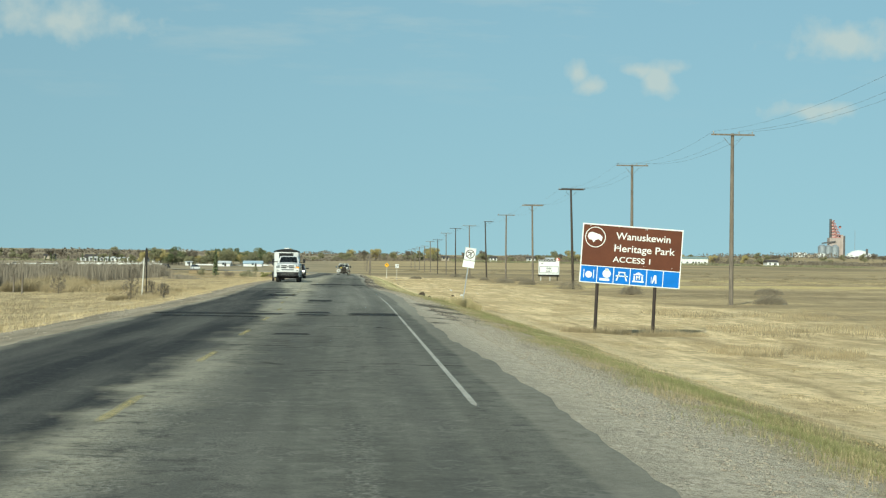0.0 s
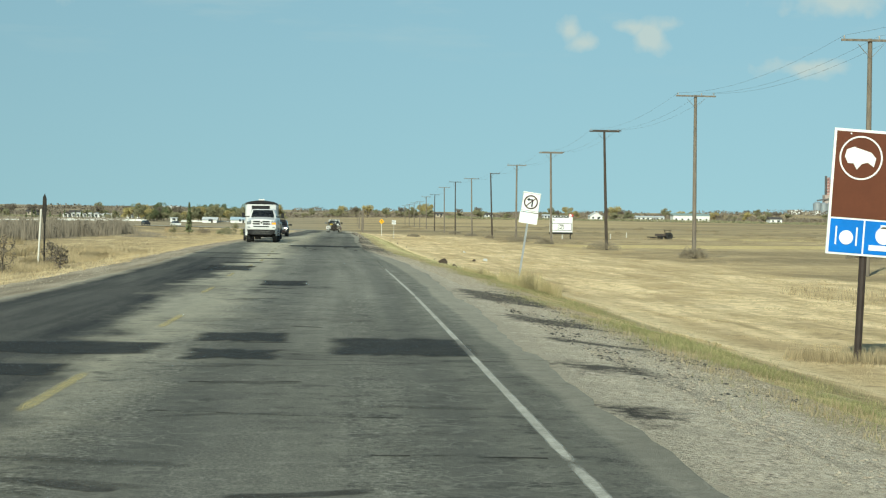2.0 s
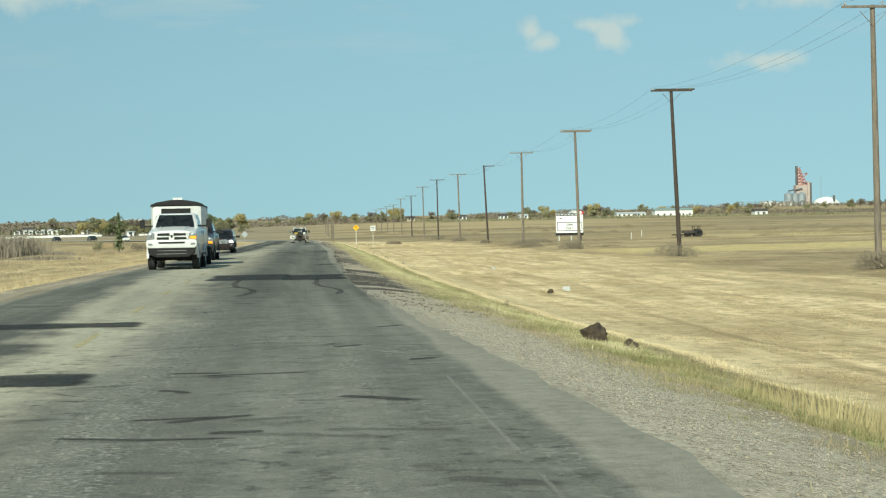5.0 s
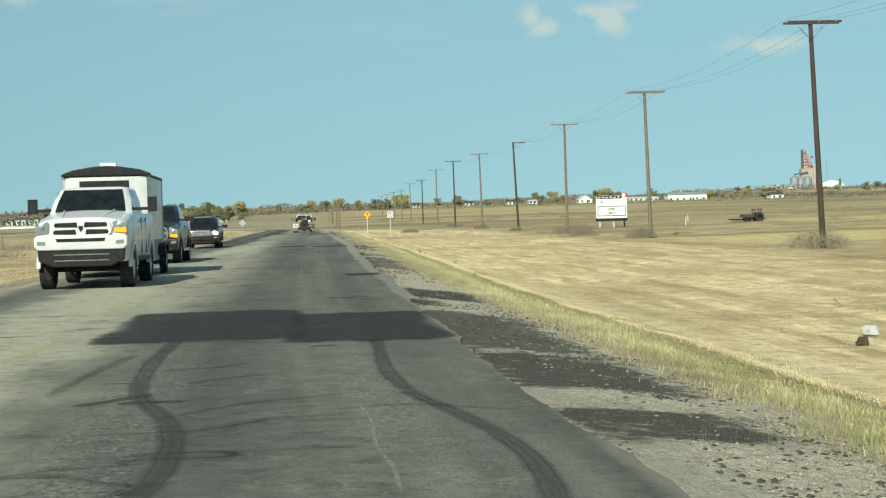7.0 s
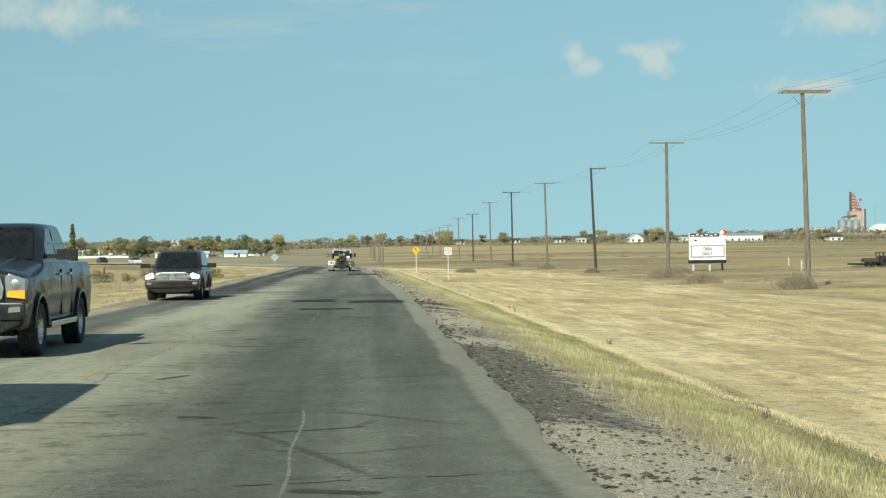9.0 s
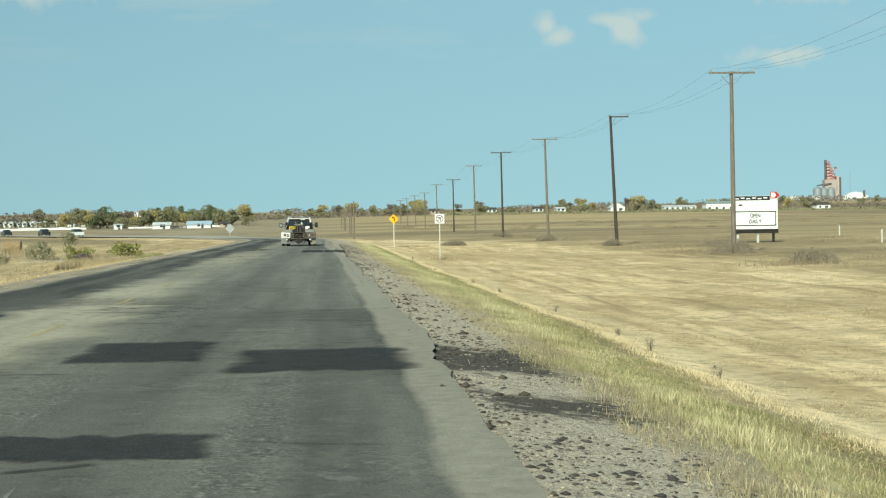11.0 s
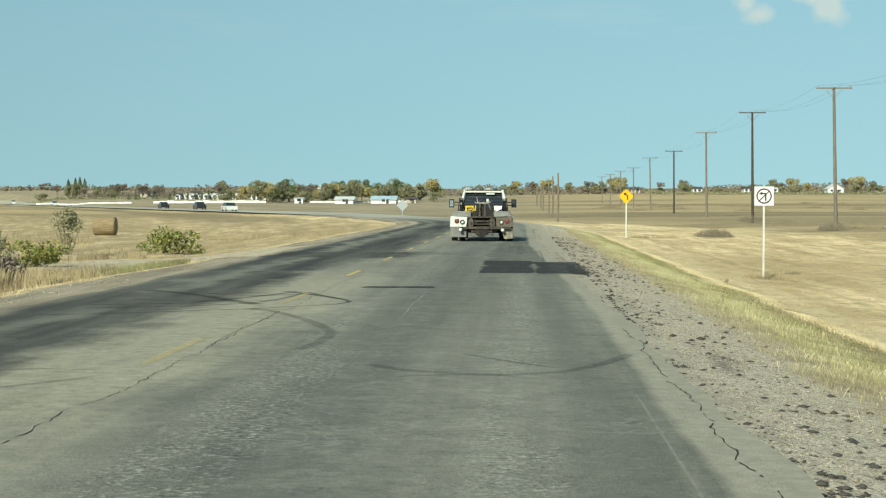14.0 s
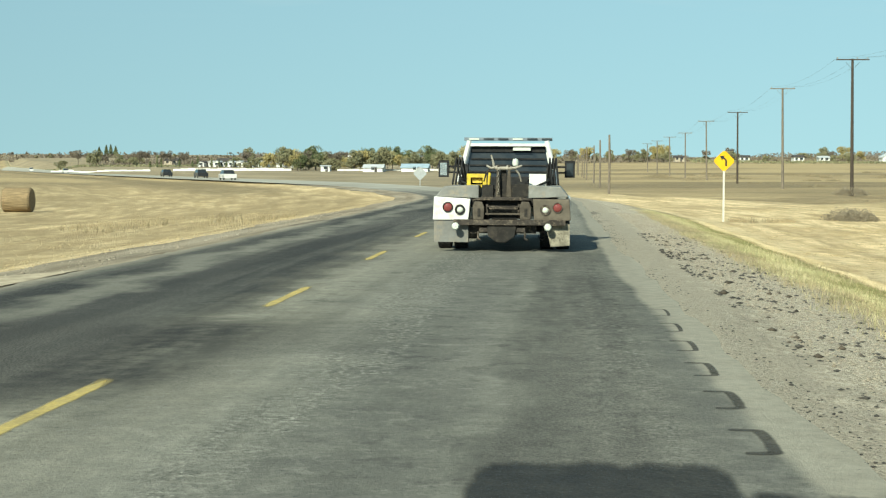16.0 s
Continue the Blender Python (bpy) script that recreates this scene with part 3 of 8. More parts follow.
def tube(bm, a, b, r0, r1=None, n=10, caps=True):
    """A tapered rod from a to b."""
    a, b = Vector(a), Vector(b)
    r1 = r0 if r1 is None else r1
    q = (b - a).to_track_quat("Z", "Y")
    rings = [[bm.verts.new(p + q @ Vector((r * math.cos(2 * math.pi * k / n), r * math.sin(2 * math.pi * k / n), 0))) for k in range(n)]
             for p, r in ((a, r0), (b, r1))]
    for k in range(n):
        bm.faces.new((rings[0][k], rings[0][(k + 1) % n], rings[1][(k + 1) % n], rings[1][k]))
    if caps:
        bm.faces.new(list(reversed(rings[0])))
        bm.faces.new(rings[1])
    return bm


def spin(bm, profile, centre, axis="X", n=24):
    """A lathe: profile of (radius, along) turned about an axis through centre."""
    c = Vector(centre)
    rings = []
    for r, s in profile:
        ring = []
        for k in range(n):
            a = 2 * math.pi * k / n
            p, q = r * math.cos(a), r * math.sin(a)
            ring.append(bm.verts.new(c + Vector({"X": (s, p, q), "Y": (p, s, q), "Z": (p, q, s)}[axis])))
        rings.append(ring)
    for r0, r1 in zip(rings, rings[1:]):
        for k in range(n):
            bm.faces.new((r0[k], r0[(k + 1) % n], r1[(k + 1) % n], r1[k]))
    return bm


def prism(bm, outline, y0, y1, axis="Y"):
    """An outline of (x, z) pushed from y0 to y1 (axis Y), of (y, z) along x (X) or of (x, y) along z (Z)."""
    def at(p, s):
        return {"Y": (p[0], s, p[1]), "X": (s, p[0], p[1]), "Z": (p[0], p[1], s)}[axis]
    lo, hi = [bm.verts.new(at(p, y0)) for p in outline], [bm.verts.new(at(p, y1)) for p in outline]
    n = len(outline)
    bm.faces.new(lo)
    bm.faces.new(list(reversed(hi)))
    for k in range(n):
        bm.faces.new((lo[(k + 1) % n], lo[k], hi[k], hi[(k + 1) % n]))
    bmesh.ops.recalc_face_normals(bm, faces=bm.faces)
    return bm


def B():
    return bmesh.new()


def from_arrays(name, verts, faces, material, uvs=None, smooth=False):
    """A mesh from arrays; every face has the same number of corners."""
    me = bpy.data.meshes.new(name)
    verts, faces = np.asarray(verts, np.float32), np.asarray(faces, np.int32)
    n, k = faces.shape
    me.vertices.add(len(verts))
    me.vertices.foreach_set("co", verts.ravel())
    me.loops.add(n * k)
    me.loops.foreach_set("vertex_index", faces.ravel())
    me.polygons.add(n)
    me.polygons.foreach_set("loop_start", np.arange(0, n * k, k, dtype=np.int32))
    me.polygons.foreach_set("use_smooth", np.full(n, smooth))
    if uvs is not None:
        layer = me.uv_layers.new(name="UVMap")
        layer.data.foreach_set("uv", np.asarray(uvs, np.float32)[faces.ravel()].ravel())
    me.update(calc_edges=True)
    me.validate()
    me.materials.append(material)
    return new(name, me)


# ---- lie of the land ----
CENTRE = ((-60, -2.45), (55, -2.45), (74, -2.5), (90, -2.95), (102, -3.4), (125, -4.05), (155, -4.4), (200, -4.15), (250, -4.4), (345, -4.6), (358, -6.0), (372, -9.2), (390, -13.5),
          (410, -18.5), (440, -28.5), (466, -38), (517, -59), (741, -147), (1000, -248), (1600, -480), (5000, -1700))


def smooth_interp(y, table, width=12.0):
    t = np.array(table, float)
    y = np.asarray(y, float)
    return sum(np.interp(y + o, t[:, 0], t[:, 1]) for o in np.linspace(-width, width, 7)) / 7


def road_centre(y):
    """x of the road's centre line."""
    return smooth_interp(y, CENTRE)


BANK = ((-900, 0.6), (-80, 0.0), (-30, -0.35), (-12, -0.55), (-8, -0.5), (-5.6, -0.16), (-3.7, -0.03), (4.7, -0.03), (5.2, -0.06), (7.0, -0.28),
        (9.6, -0.78), (12.5, -0.88), (17, -0.85), (28, -0.8), (80, -0.3), (900, 0.5))


# the far land climbs gently, more so to the east
RISE_WEST = ((560, 0), (700, 0.1), (800, 0.45), (900, 1.6), (1000, 2.9), (2000, 14), (5000, 45))
RISE_MID = ((500, 0), (700, 1.0), (900, 4.0), (1060, 6.8), (2000, 13), (5000, 38))
RISE_EAST = ((500, 0), (700, 1.2), (900, 4.0), (1060, 6.2), (2200, 23), (5000, 57))


def land(x, y):
    """Height of the ground."""
    x, y = np.asarray(x, float), np.asarray(y, float)
    d = x - road_centre(y)
    t = np.array(BANK)
    z = np.interp(d, t[:, 0], t[:, 1])
    # the field inside the bend lies lower
    z = z - 1.05 * np.clip((-d - 10) / 14, 0, 1) * np.clip((y - 300) / 40, 0, 1) * np.clip((520 - y) / 80, 0, 1) * np.clip((d + 140) / 60, 0, 1)
    q = x / np.maximum(y, 300)
    west, mid, east = (np.interp(y, *np.array(t).T) for t in (RISE_WEST, RISE_MID, RISE_EAST))
    climb = west + (mid - west) * np.clip((q + 0.07) / 0.13, 0, 1) + (east - mid) * np.clip((q - 0.14) / 0.12, 0, 1)
    # the far road keeps to the low ground before it climbs too
    z = z + climb * np.maximum(np.clip((d + 2) / 26, 0, 1), np.clip((y - 1500) / 600, 0, 1))
    off = np.clip((np.abs(d) - 6) / 6, 0, 1)
    return z + off * (0.05 * np.sin(x * 0.55 + np.sin(y * 0.11) * 2) * np.sin(y * 0.31) + 0.03 * np.sin(x * 1.7 + y * 0.9))


def sheet(name, ds, ys, material, lift=0.0, lo=None, hi=None, flat=False):
    """A ground strip over offsets ds from the centre line and stations ys; lo and hi give ragged sides."""
    ds, ys = np.asarray(ds, float), np.asarray(ys, float)
    D, Y = np.meshgrid(ds, ys)
    if lo is not None:
        a, b = lo(ys)[:, None], hi(ys)[:, None]
        D = a + (b - a) * (D - ds[0]) / (ds[-1] - ds[0])
    X = road_centre(Y) + D
    Z = (np.maximum(0, land(X, Y) + 0.03) * (Y > 500) if flat else land(X, Y)) + lift
    n, k = len(ys), len(ds)
    idx = np.arange(n * k).reshape(n, k)
    faces = np.stack([idx[:-1, :-1], idx[:-1, 1:], idx[1:, 1:], idx[1:, :-1]], -1).reshape(-1, 4)
    return from_arrays(name, np.stack([X, Y, Z], -1).reshape(-1, 3), faces, material, np.stack([D, Y], -1).reshape(-1, 2), smooth=True)


def wiggle(y, seed, size, scale=1.0):
    rng = np.random.RandomState(seed)
    out = np.zeros_like(y, float)
    for k in range(9):
        f = scale * 0.12 * 1.75 ** k
        out += np.sin(y * f + rng.rand() * 6.28) / 1.25 ** k
    return out * size / 3


DS = np.unique(np.r_[-4000, -2500, -1500, -900, -600, -400, -250, -160, -110, np.arange(-80, -30, 5), np.arange(-30, -12, 1.5), np.arange(-12, 20, 0.7),
                     np.arange(20, 40, 2), np.arange(40, 81, 5), 110, 160, 250, 400, 600, 900, 1500, 2500, 4000])
YS = np.unique(np.r_[-400, -150, -60, np.arange(-30, 420, 2.0), np.arange(420, 700, 10), np.arange(700, 1600, 60), np.arange(1600, 4900, 300)])
ground = tagged(sheet("ground", DS, YS, GROUND), "dry mown prairie grass, straw coloured with brown and green patches", "ground", kind="structure")
# where the pavement ends on its outer side
EDGE = ((-60, 4.6), (20, 4.6), (40, 4.35), (65, 4.6), (90, 5.0), (112, 4.7), (126, 4.7), (143, 5.1), (180, 5.2), (196, 5.27), (240, 5.05), (257, 4.75), (273, 4.5), (290, 4.25), (400, 4.25))
Y2 = np.r_[np.arange(-40, 340, 0.5), np.arange(340, 700, 4), np.arange(700, 1700, 40)]
road = tagged(sheet("road", np.linspace(-3.6, 4.6, 15), Y2, ROAD, 0.0, lambda y: -3.65 - np.interp(y, (400, 450), (0, 2.5)) + wiggle(y, 3, 0.12, 3), lambda y: np.interp(y, (400, 450), (0, 2.5)) + smooth_interp(y, EDGE, 4) + wiggle(y, 4, 0.11, 3), flat=True),
              "worn patched grey asphalt two-lane country road", "road", kind="structure")
tagged(sheet("shoulder_right", np.linspace(3.9, 7.1, 10), Y2, GRAVEL, 0.022, lambda y: 3.9 + 0 * y, lambda y: 7.0 + wiggle(y, 5, 0.25, 2)),
                    "stony grey gravel road shoulder with dark asphalt crumbs", "shoulder", kind="structure")
tagged(sheet("shoulder_left", np.linspace(-5.4, -3.4, 7), Y2, GRAVEL, 0.022, lambda y: -5.3 + wiggle(y, 6, 0.3, 2), lambda y: -3.4 + 0 * y),
                    "pale gravel road shoulder", "shoulder", kind="structure")

# ---- road surface: patches, paint, marks ----
def cx(y):
    return float(road_centre(y))


def gz(x, y):
    return float(land(x, y))


def ragged(d0, d1, y0, y1, seed, rough=0.10):
    """A rounded, frayed outline inside a stretch of road."""
    rng = random.Random(seed)
    out, n = [], 180
    off = [rng.uniform(-1, 1) for _ in range(n)]
    for _ in range(9):
        off = [(off[k - 1] + off[k] * 1.2 + off[(k + 1) % n]) / 3.2 for k in range(n)]
    for k in range(n):
        a = 2 * math.pi * k / n
        c, s = math.cos(a), math.sin(a)
        f = 1 / max(1e-3, (abs(c) ** 14 + abs(s) ** 14)) ** (1 / 14)
        fray = rough / 0.07 * (off[k] * 0.22 + 0.02 * rng.uniform(-1, 1))
        d = (d0 + d1) / 2 + (d1 - d0) / 2 * c * f + c * fray * min(0.5, d1 - d0)
        y = (y0 + y1) / 2 + (y1 - y0) / 2 * s * f + s * fray * min(1.2, y1 - y0)
        out.append((cx(y) + d, y))
    return out


PATCHES = ((-3.6, 0.3, 47.4, 49.0), (-3.0, -0.3, 45.0, 46.2), (-3.6, 0.3, 102.2, 103.6), (-2.4, 0.5, 92.3, 93.6), (-1.5, -0.2, 86.0, 87.1), (2.2, 3.75, 47.6, 50.2), (0.6, 1.6, 49.4, 50.9), (0.7, 1.6, 46.9, 48.2), (0.75, 1.4, 33.8, 34.4), (0.5, 1.45, 66.2, 69.4),
           (-1.7, -0.3, 77, 82.3), (0.35, 2.95, 126.1, 132.6), (2.75, 4.75, 125.4, 131.2), (4.15, 4.98, 147.1, 148.5), (3.0, 4.9, 190.7, 193.7), (1.15, 2.6, 192.2, 195.2),
           (1.7, 3.25, 184.9, 186.1), (2.72, 3.84, 261.2, 268.5), (4.0, 4.95, 261.1, 267.8), (0.8, 2.0, 255.0, 255.4))


def patch(outline, rim, z):
    """A thin overlay inside an outline; its UV runs from 0 at the rim to 1 well inside."""
    n = len(outline)
    c = sum((Vector(p) for p in outline), Vector((0, 0))) / n
    rings = [(0.0, 0.0), (0.5, 0.5), (1.0, 1.0)]
    verts, uvs = [], []
    for deep, u in rings:
        for p in outline:
            v = c - Vector(p)
            verts.append((*(Vector(p) + v * min(0.9, deep * rim / max(0.05, v.length))), z))
            uvs.append((u, 0))
    verts.append((c.x, c.y, z))
    uvs.append((1, 0))
    quads = [(r * n + k, r * n + (k + 1) % n, (r + 1) * n + (k + 1) % n, (r + 1) * n + k) for r in range(2) for k in range(n)]
    quads += [(2 * n + k, 2 * n + (k + 1) % n, 3 * n, 3 * n) for k in range(n)]
    bm = B()
    vs = [bm.verts.new(v) for v in verts]
    layer = bm.loops.layers.uv.new("UVMap")
    for q in quads:
        ids = list(dict.fromkeys(q))
        f = bm.faces.new([vs[i] for i in ids])
        for loop, i in zip(f.loops, ids):
            loop[layer].uv = uvs[i]
    return bm


for k, (d0, d1, y0, y1) in enumerate(PATCHES):
    grow = 0.08
    part("asphalt_patch", patch(ragged(d0 - grow, d1 + grow, y0 - grow, y1 + grow, k, 0.09), min(0.45, 0.28 * min(d1 - d0, (y1 - y0) * 0.7)), 0.0045 + 0.0006 * (k % 4)), TAR, road, "dark asphalt repair patch with frayed rim")

def ribbon(points, width, z=0.003):
    """A flat mark through points of (offset from the centre line, station)."""
    pts = []
    for (d0, y0), (d1, y1) in zip(points, points[1:]):
        pts += [(d0 + (d1 - d0) * t / 6, y0 + (y1 - y0) * t / 6) for t in range(6)]
    pts.append(points[-1])
    pts = [Vector((cx(y) + d, y, 0)) for d, y in pts]
    for _ in range(4):
        pts = [pts[0]] + [(a + b * 2 + c) / 4 for a, b, c in zip(pts, pts[1:], pts[2:])] + [pts[-1]]
    bm, last = B(), None
    layer = bm.loops.layers.uv.new("UVMap")
    rng = random.Random(len(pts))
    run = 0.0
    for k, p in enumerate(pts):
        way = (pts[min(k + 1, len(pts) - 1)] - pts[max(k - 1, 0)]).normalized()
        run += (p - pts[max(k - 1, 0)]).length
        side = Vector((way.y, -way.x, 0)) * width * 0.56 * rng.uniform(0.9, 1.1)
        end = min(1.0, min(k, len(pts) - 1 - k) / 2.0)
        now = [(bm.verts.new(p + side * q + Vector((0, 0, z))), (end * (1 - abs(q)) * 1.6, run)) for q in (1, 0.5, 0, -0.5, -1)]
        if last:
            for i in range(4):
                quad = (last[i], now[i], now[i + 1], last[i + 1])
                f = bm.faces.new([v for v, _ in quad])
                for loop, (_, uv) in zip(f.loops, quad):
                    loop[layer].uv = uv
        last = now
    bmesh.ops.recalc_face_normals(bm, faces=bm.faces)
    return bm


SEAM = worn("pale_crack_seal", (0.33, 0.32, 0.275), (0.22, 0.215, 0.185), 0.75)
CRACK = simple("open_crack", (0.050, 0.048, 0.043), 0.95, scale=3, vary=0.4, coord="World", spec=0.02)
SEAL_MARK = worn("dark_seal_mark", (0.050, 0.049, 0.045), (0.085, 0.083, 0.075), 0.9)
FAINT_MARK = worn("faint_tyre_mark", (0.055, 0.055, 0.050), (0.075, 0.073, 0.066), 0.45, 0.5)
SKIDS = (([(1.42, 127), (1.36, 124.5), (1.36, 122.6), (1.44, 120.6), (1.62, 119.5), (1.86, 118.4), (1.98, 117.2), (1.99, 115.9), (1.9, 115.0), (1.6, 113.5)], 0.21),
         ([(3.82, 126.2), (3.74, 124), (3.66, 121.6), (3.74, 119.6), (3.95, 118.4), (4.1, 117.2), (4.16, 116.1), (4.1, 115.0), (3.95, 113.6)], 0.18),
         ([(1.22, 242.9), (1.36, 243.8), (1.38, 244.9), (1.26, 245.6), (1.08, 246.2), (0.84, 247.0), (0.51, 247.85), (0.05, 248.9), (-0.39, 249.25)], 0.17),
         ([(2.1, 241.6), (2.4, 241.1), (2.9, 240.8), (3.45, 240.7), (3.95, 241.0), (4.35, 241.8), (4.7, 242.9)], 0.16), ([(2.4, 240.5), (2.95, 240.7), (3.6, 240.6)], 0.10), ([(2.9, 242.8), (3.45, 241.9), (3.9, 241.3)], 0.09),
         ([(-2.1, 239.9), (-1.0, 239.0), (-0.1, 240.4)], 0.12), ([(-3.0, 241.5), (-1.6, 240.6), (-0.6, 241.0)], 0.14),
         ([(0.25, 243), (0.19, 245.2), (0.24, 247)], 0.03),
         ([(2.15, 155.4), (3.2, 155.8), (4.5, 154.2)], 0.13), ([(2.3, 154.2), (2.8, 153.4), (3.66, 150.8)], 0.12), ([(2.6, 152.8), (3.3, 152.2), (4.3, 152.9)], 0.10), ([(0.7, 133.6), (1.6, 135.6), (3.0, 135.9), (4.4, 134.9)], 0.12),
         ([(2.5, 203.4), (2.9, 202.5), (3.8, 202.2), (4.6, 202.3), (5.1, 202.5)], 0.16), ([(2.88, 201.3), (3.3, 201.9), (3.8, 202.0), (4.6, 201.9)], 0.15), ([(3.2, 199.7), (4.0, 199.3), (4.7, 199.0)], 0.12),
         ([(2.6, 200.6), (3.6, 200.2), (4.6, 200.5)], 0.10), ([(0.7, 120.3), (0.85, 122.4), (1.1, 124.6)], 0.16), ([(1.7, 118.4), (2.4, 119.4), (3.4, 119.9)], 0.12), ([(3.0, 118.7), (3.7, 119.0), (4.5, 118.2)], 0.12))
for k, (points, width) in enumerate(SKIDS):
    part("tyre_mark", ribbon(points, width, 0.0022 + 0.0003 * (k % 5)), RUBBER_MARK if k < 2 else FAINT_MARK, road)
# looping marks where a car was spun across the centre line
SPUN = worn("spun_tyre_mark", (0.038, 0.038, 0.035), (0.06, 0.058, 0.052), 0.75, 0.35)
LOOPS = (([(-3.2, 247.6), (-2.0, 248.1), (-1.34, 248.5), (-0.9, 248.85), (-0.28, 249.2), (0.13, 249.65), (0.59, 250.1), (0.86, 250.45), (0.97, 250.95), (0.78, 251.65), (0.31, 252.6), (0.02, 253.4)], 0.10),
         ([(-2.6, 249.2), (-1.7, 249.5), (-1.02, 249.95), (-0.45, 250.5), (-0.16, 251.85), (-0.07, 252.95), (0.02, 253.5)], 0.10),
         ([(-2.9, 249.9), (-1.91, 250.15), (-1.45, 250.45), (-0.96, 251.4), (-0.45, 252.9), (-0.19, 253.6)], 0.14),
         ([(-3.0, 253.9), (-2.26, 253.25), (-1.59, 252.35), (-0.85, 250.95), (-0.3, 250.15)], 0.26),
         ([(-1.9, 253.1), (-1.32, 252.75), (-0.78, 252.4), (-0.43, 252.5), (0.0, 252.95)], 0.12), ([(-0.52, 253.9), (-0.1, 253.2), (0.5, 252.1), (0.8, 251.5)], 0.16),
         ([(-2.6, 251.3), (-1.8, 251.0), (-1.1, 250.9), (-0.4, 251.1), (0.3, 251.5)], 0.08))
for k, (points, width) in enumerate(LOOPS):
    part("tyre_mark", ribbon(points, width, 0.0024 + 0.0003 * (k % 5)), SPUN, road)
# printed tread bars left by muddy tyres
for x0, y0, x1, y1 in ((-3.97, 251.9, -3.40, 250.6), (-4.05, 251.5, -3.55, 250.4)):
    bm = B()
    for k in range(26):
        t = k / 26
        x, y = x0 + (x1 - x0) * t, y0 + (y1 - y0) * t
        for s in (-1, 1):
            box(bm, x + s * 0.055 - 0.045, x + s * 0.055 + 0.045, y + s * 0.012 - 0.006, y + s * 0.012 + 0.006, 0.001, 0.003, 0, None)
    part("tread_mark", bm, RUBBER_MARK, road, "printed tyre tread mark")
rng = random.Random(19)
for d0, y0, d1, y1, width in ((0.28, 236, 0.2, 262, 0.032), (4.84, 213, 4.82, 246, 0.04), (0.1, 137, 0.15, 143, 0.04), (2.6, 134, 4.0, 133.3, 0.05), (0.8, 138.1, 1.9, 138, 0.05), (0.2, 155, 0.5, 178, 0.03),
                              (2.3, 150.5, 4.6, 151.1, 0.04), (0.7, 169, 3.9, 168.6, 0.04), (1.0, 58.2, 4.2, 58.5, 0.04), (0.9, 42.4, 3.4, 42.1, 0.04), (1.2, 218.6, 3.5, 218.2, 0.03), (0.3, 72, 3.2, 72.4, 0.04), (3.4, 75.0, 4.75, 74.7, 0.07), (3.3, 67.0, 3.9, 67.05, 0.06), (3.8, 66.0, 4.4, 66.1, 0.06), (3.3, 65.0, 3.95, 65.3, 0.06), (1.2, 65.5, 1.9, 65.5, 0.08), (1.4, 63.0, 1.85, 63.0, 0.07), (2.4, 77.3, 3.2, 77.4, 0.08),
                              (2.6, 60.2, 3.9, 60.5, 0.05), (3.5, 57.2, 4.5, 57.0, 0.06), (0.6, 53.9, 2.7, 53.7, 0.07), (1.0, 44.6, 2.0, 44.7, 0.07), (2.5, 40.2, 3.6, 40.1, 0.06), (0.5, 31.5, 1.6, 31.4, 0.08), (1.3, 36.5, 2.4, 36.4, 0.07), (-0.3, 24.4, 1.2, 24.6, 0.06), (2.7, 205.8, 2.4, 201.8, 0.05)):
    n = int(math.hypot(d1 - d0, y1 - y0) * 9)
    bm, last, walk_d, walk_y = B(), None, 0.0, 0.0
    for i in range(n + 1):
        walk_d, walk_y = walk_d * 0.9 + rng.uniform(-0.03, 0.03), walk_y * 0.9 + rng.uniform(-0.04, 0.04)
        d, y = d0 + (d1 - d0) * i / n + walk_d, y0 + (y1 - y0) * i / n + walk_y
        half = width * 0.17 * rng.uniform(0.1, 1.3)
        side = Vector((half, 0, 0)) if abs(y1 - y0) > abs(d1 - d0) else Vector((0, half * 1.6, 0))
        p = Vector((cx(y) + d, y, 0.0035))
        now = [bm.verts.new(p + side), bm.verts.new(p - side)]
        if last and rng.random() < 0.9:
            bm.faces.new((last[0], now[0], now[1], last[1]))
        last = now
    bmesh.ops.recalc_face_normals(bm, faces=bm.faces)
    part("crack", bm, CRACK, road, "open crack in the asphalt")
# centre line: newer dashes far on, faded ones that wander a little before
DASHES = [(14.6, 0.12), (23.8, 0.12), (33.0, 0.07), (42.2, 0.0), (51.6, -0.08), (62.0, -0.45), (71.8, -0.6), (80.5, -0.45), (88.6, -0.28)]
DASHES += [(97.6 + 8.98 * k, -0.17 if k < 5 else 0.0) for k in range(28)]
for y, d in DASHES:
    part("centre_dash", ribbon([(d, y), (d, y + 1.6), (d, y + 3.2)], 0.135, 0.004), YELLOW_LINE if y > 258 else FADED_YELLOW, road, "worn yellow centre line dash")
# short smears of tar and rubber, mostly across the lane
rng = random.Random(83)
for k in range(190):
    y = rng.uniform(22, 98) if k < 110 else rng.uniform(100, 186)
    d = rng.gauss(1.3, 0.5) if rng.random() < 0.45 else rng.uniform(0.3, 4.3)
    long, turn = rng.uniform(0.12, 0.5) * rng.uniform(0.6, 1.5), rng.gauss(0, 0.15)
    mid = rng.uniform(-0.12, 0.12)
    part("tar_smear", ribbon([(d - long, y - turn), (d + rng.uniform(-0.1, 0.1), y + mid), (d + long, y + turn)], rng.uniform(0.06, 0.24), 0.0022 + 0.0002 * (k % 7)), SEAL_MARK if k % 3 == 0 else FAINT_MARK, road)
LINE = ((0, 3.72), (70, 3.72), (77, 3.77), (80, 3.80), (82.5, 3.85), (86, 3.93), (92, 4.10), (96, 4.25), (190, 4.5), (240, 4.46))
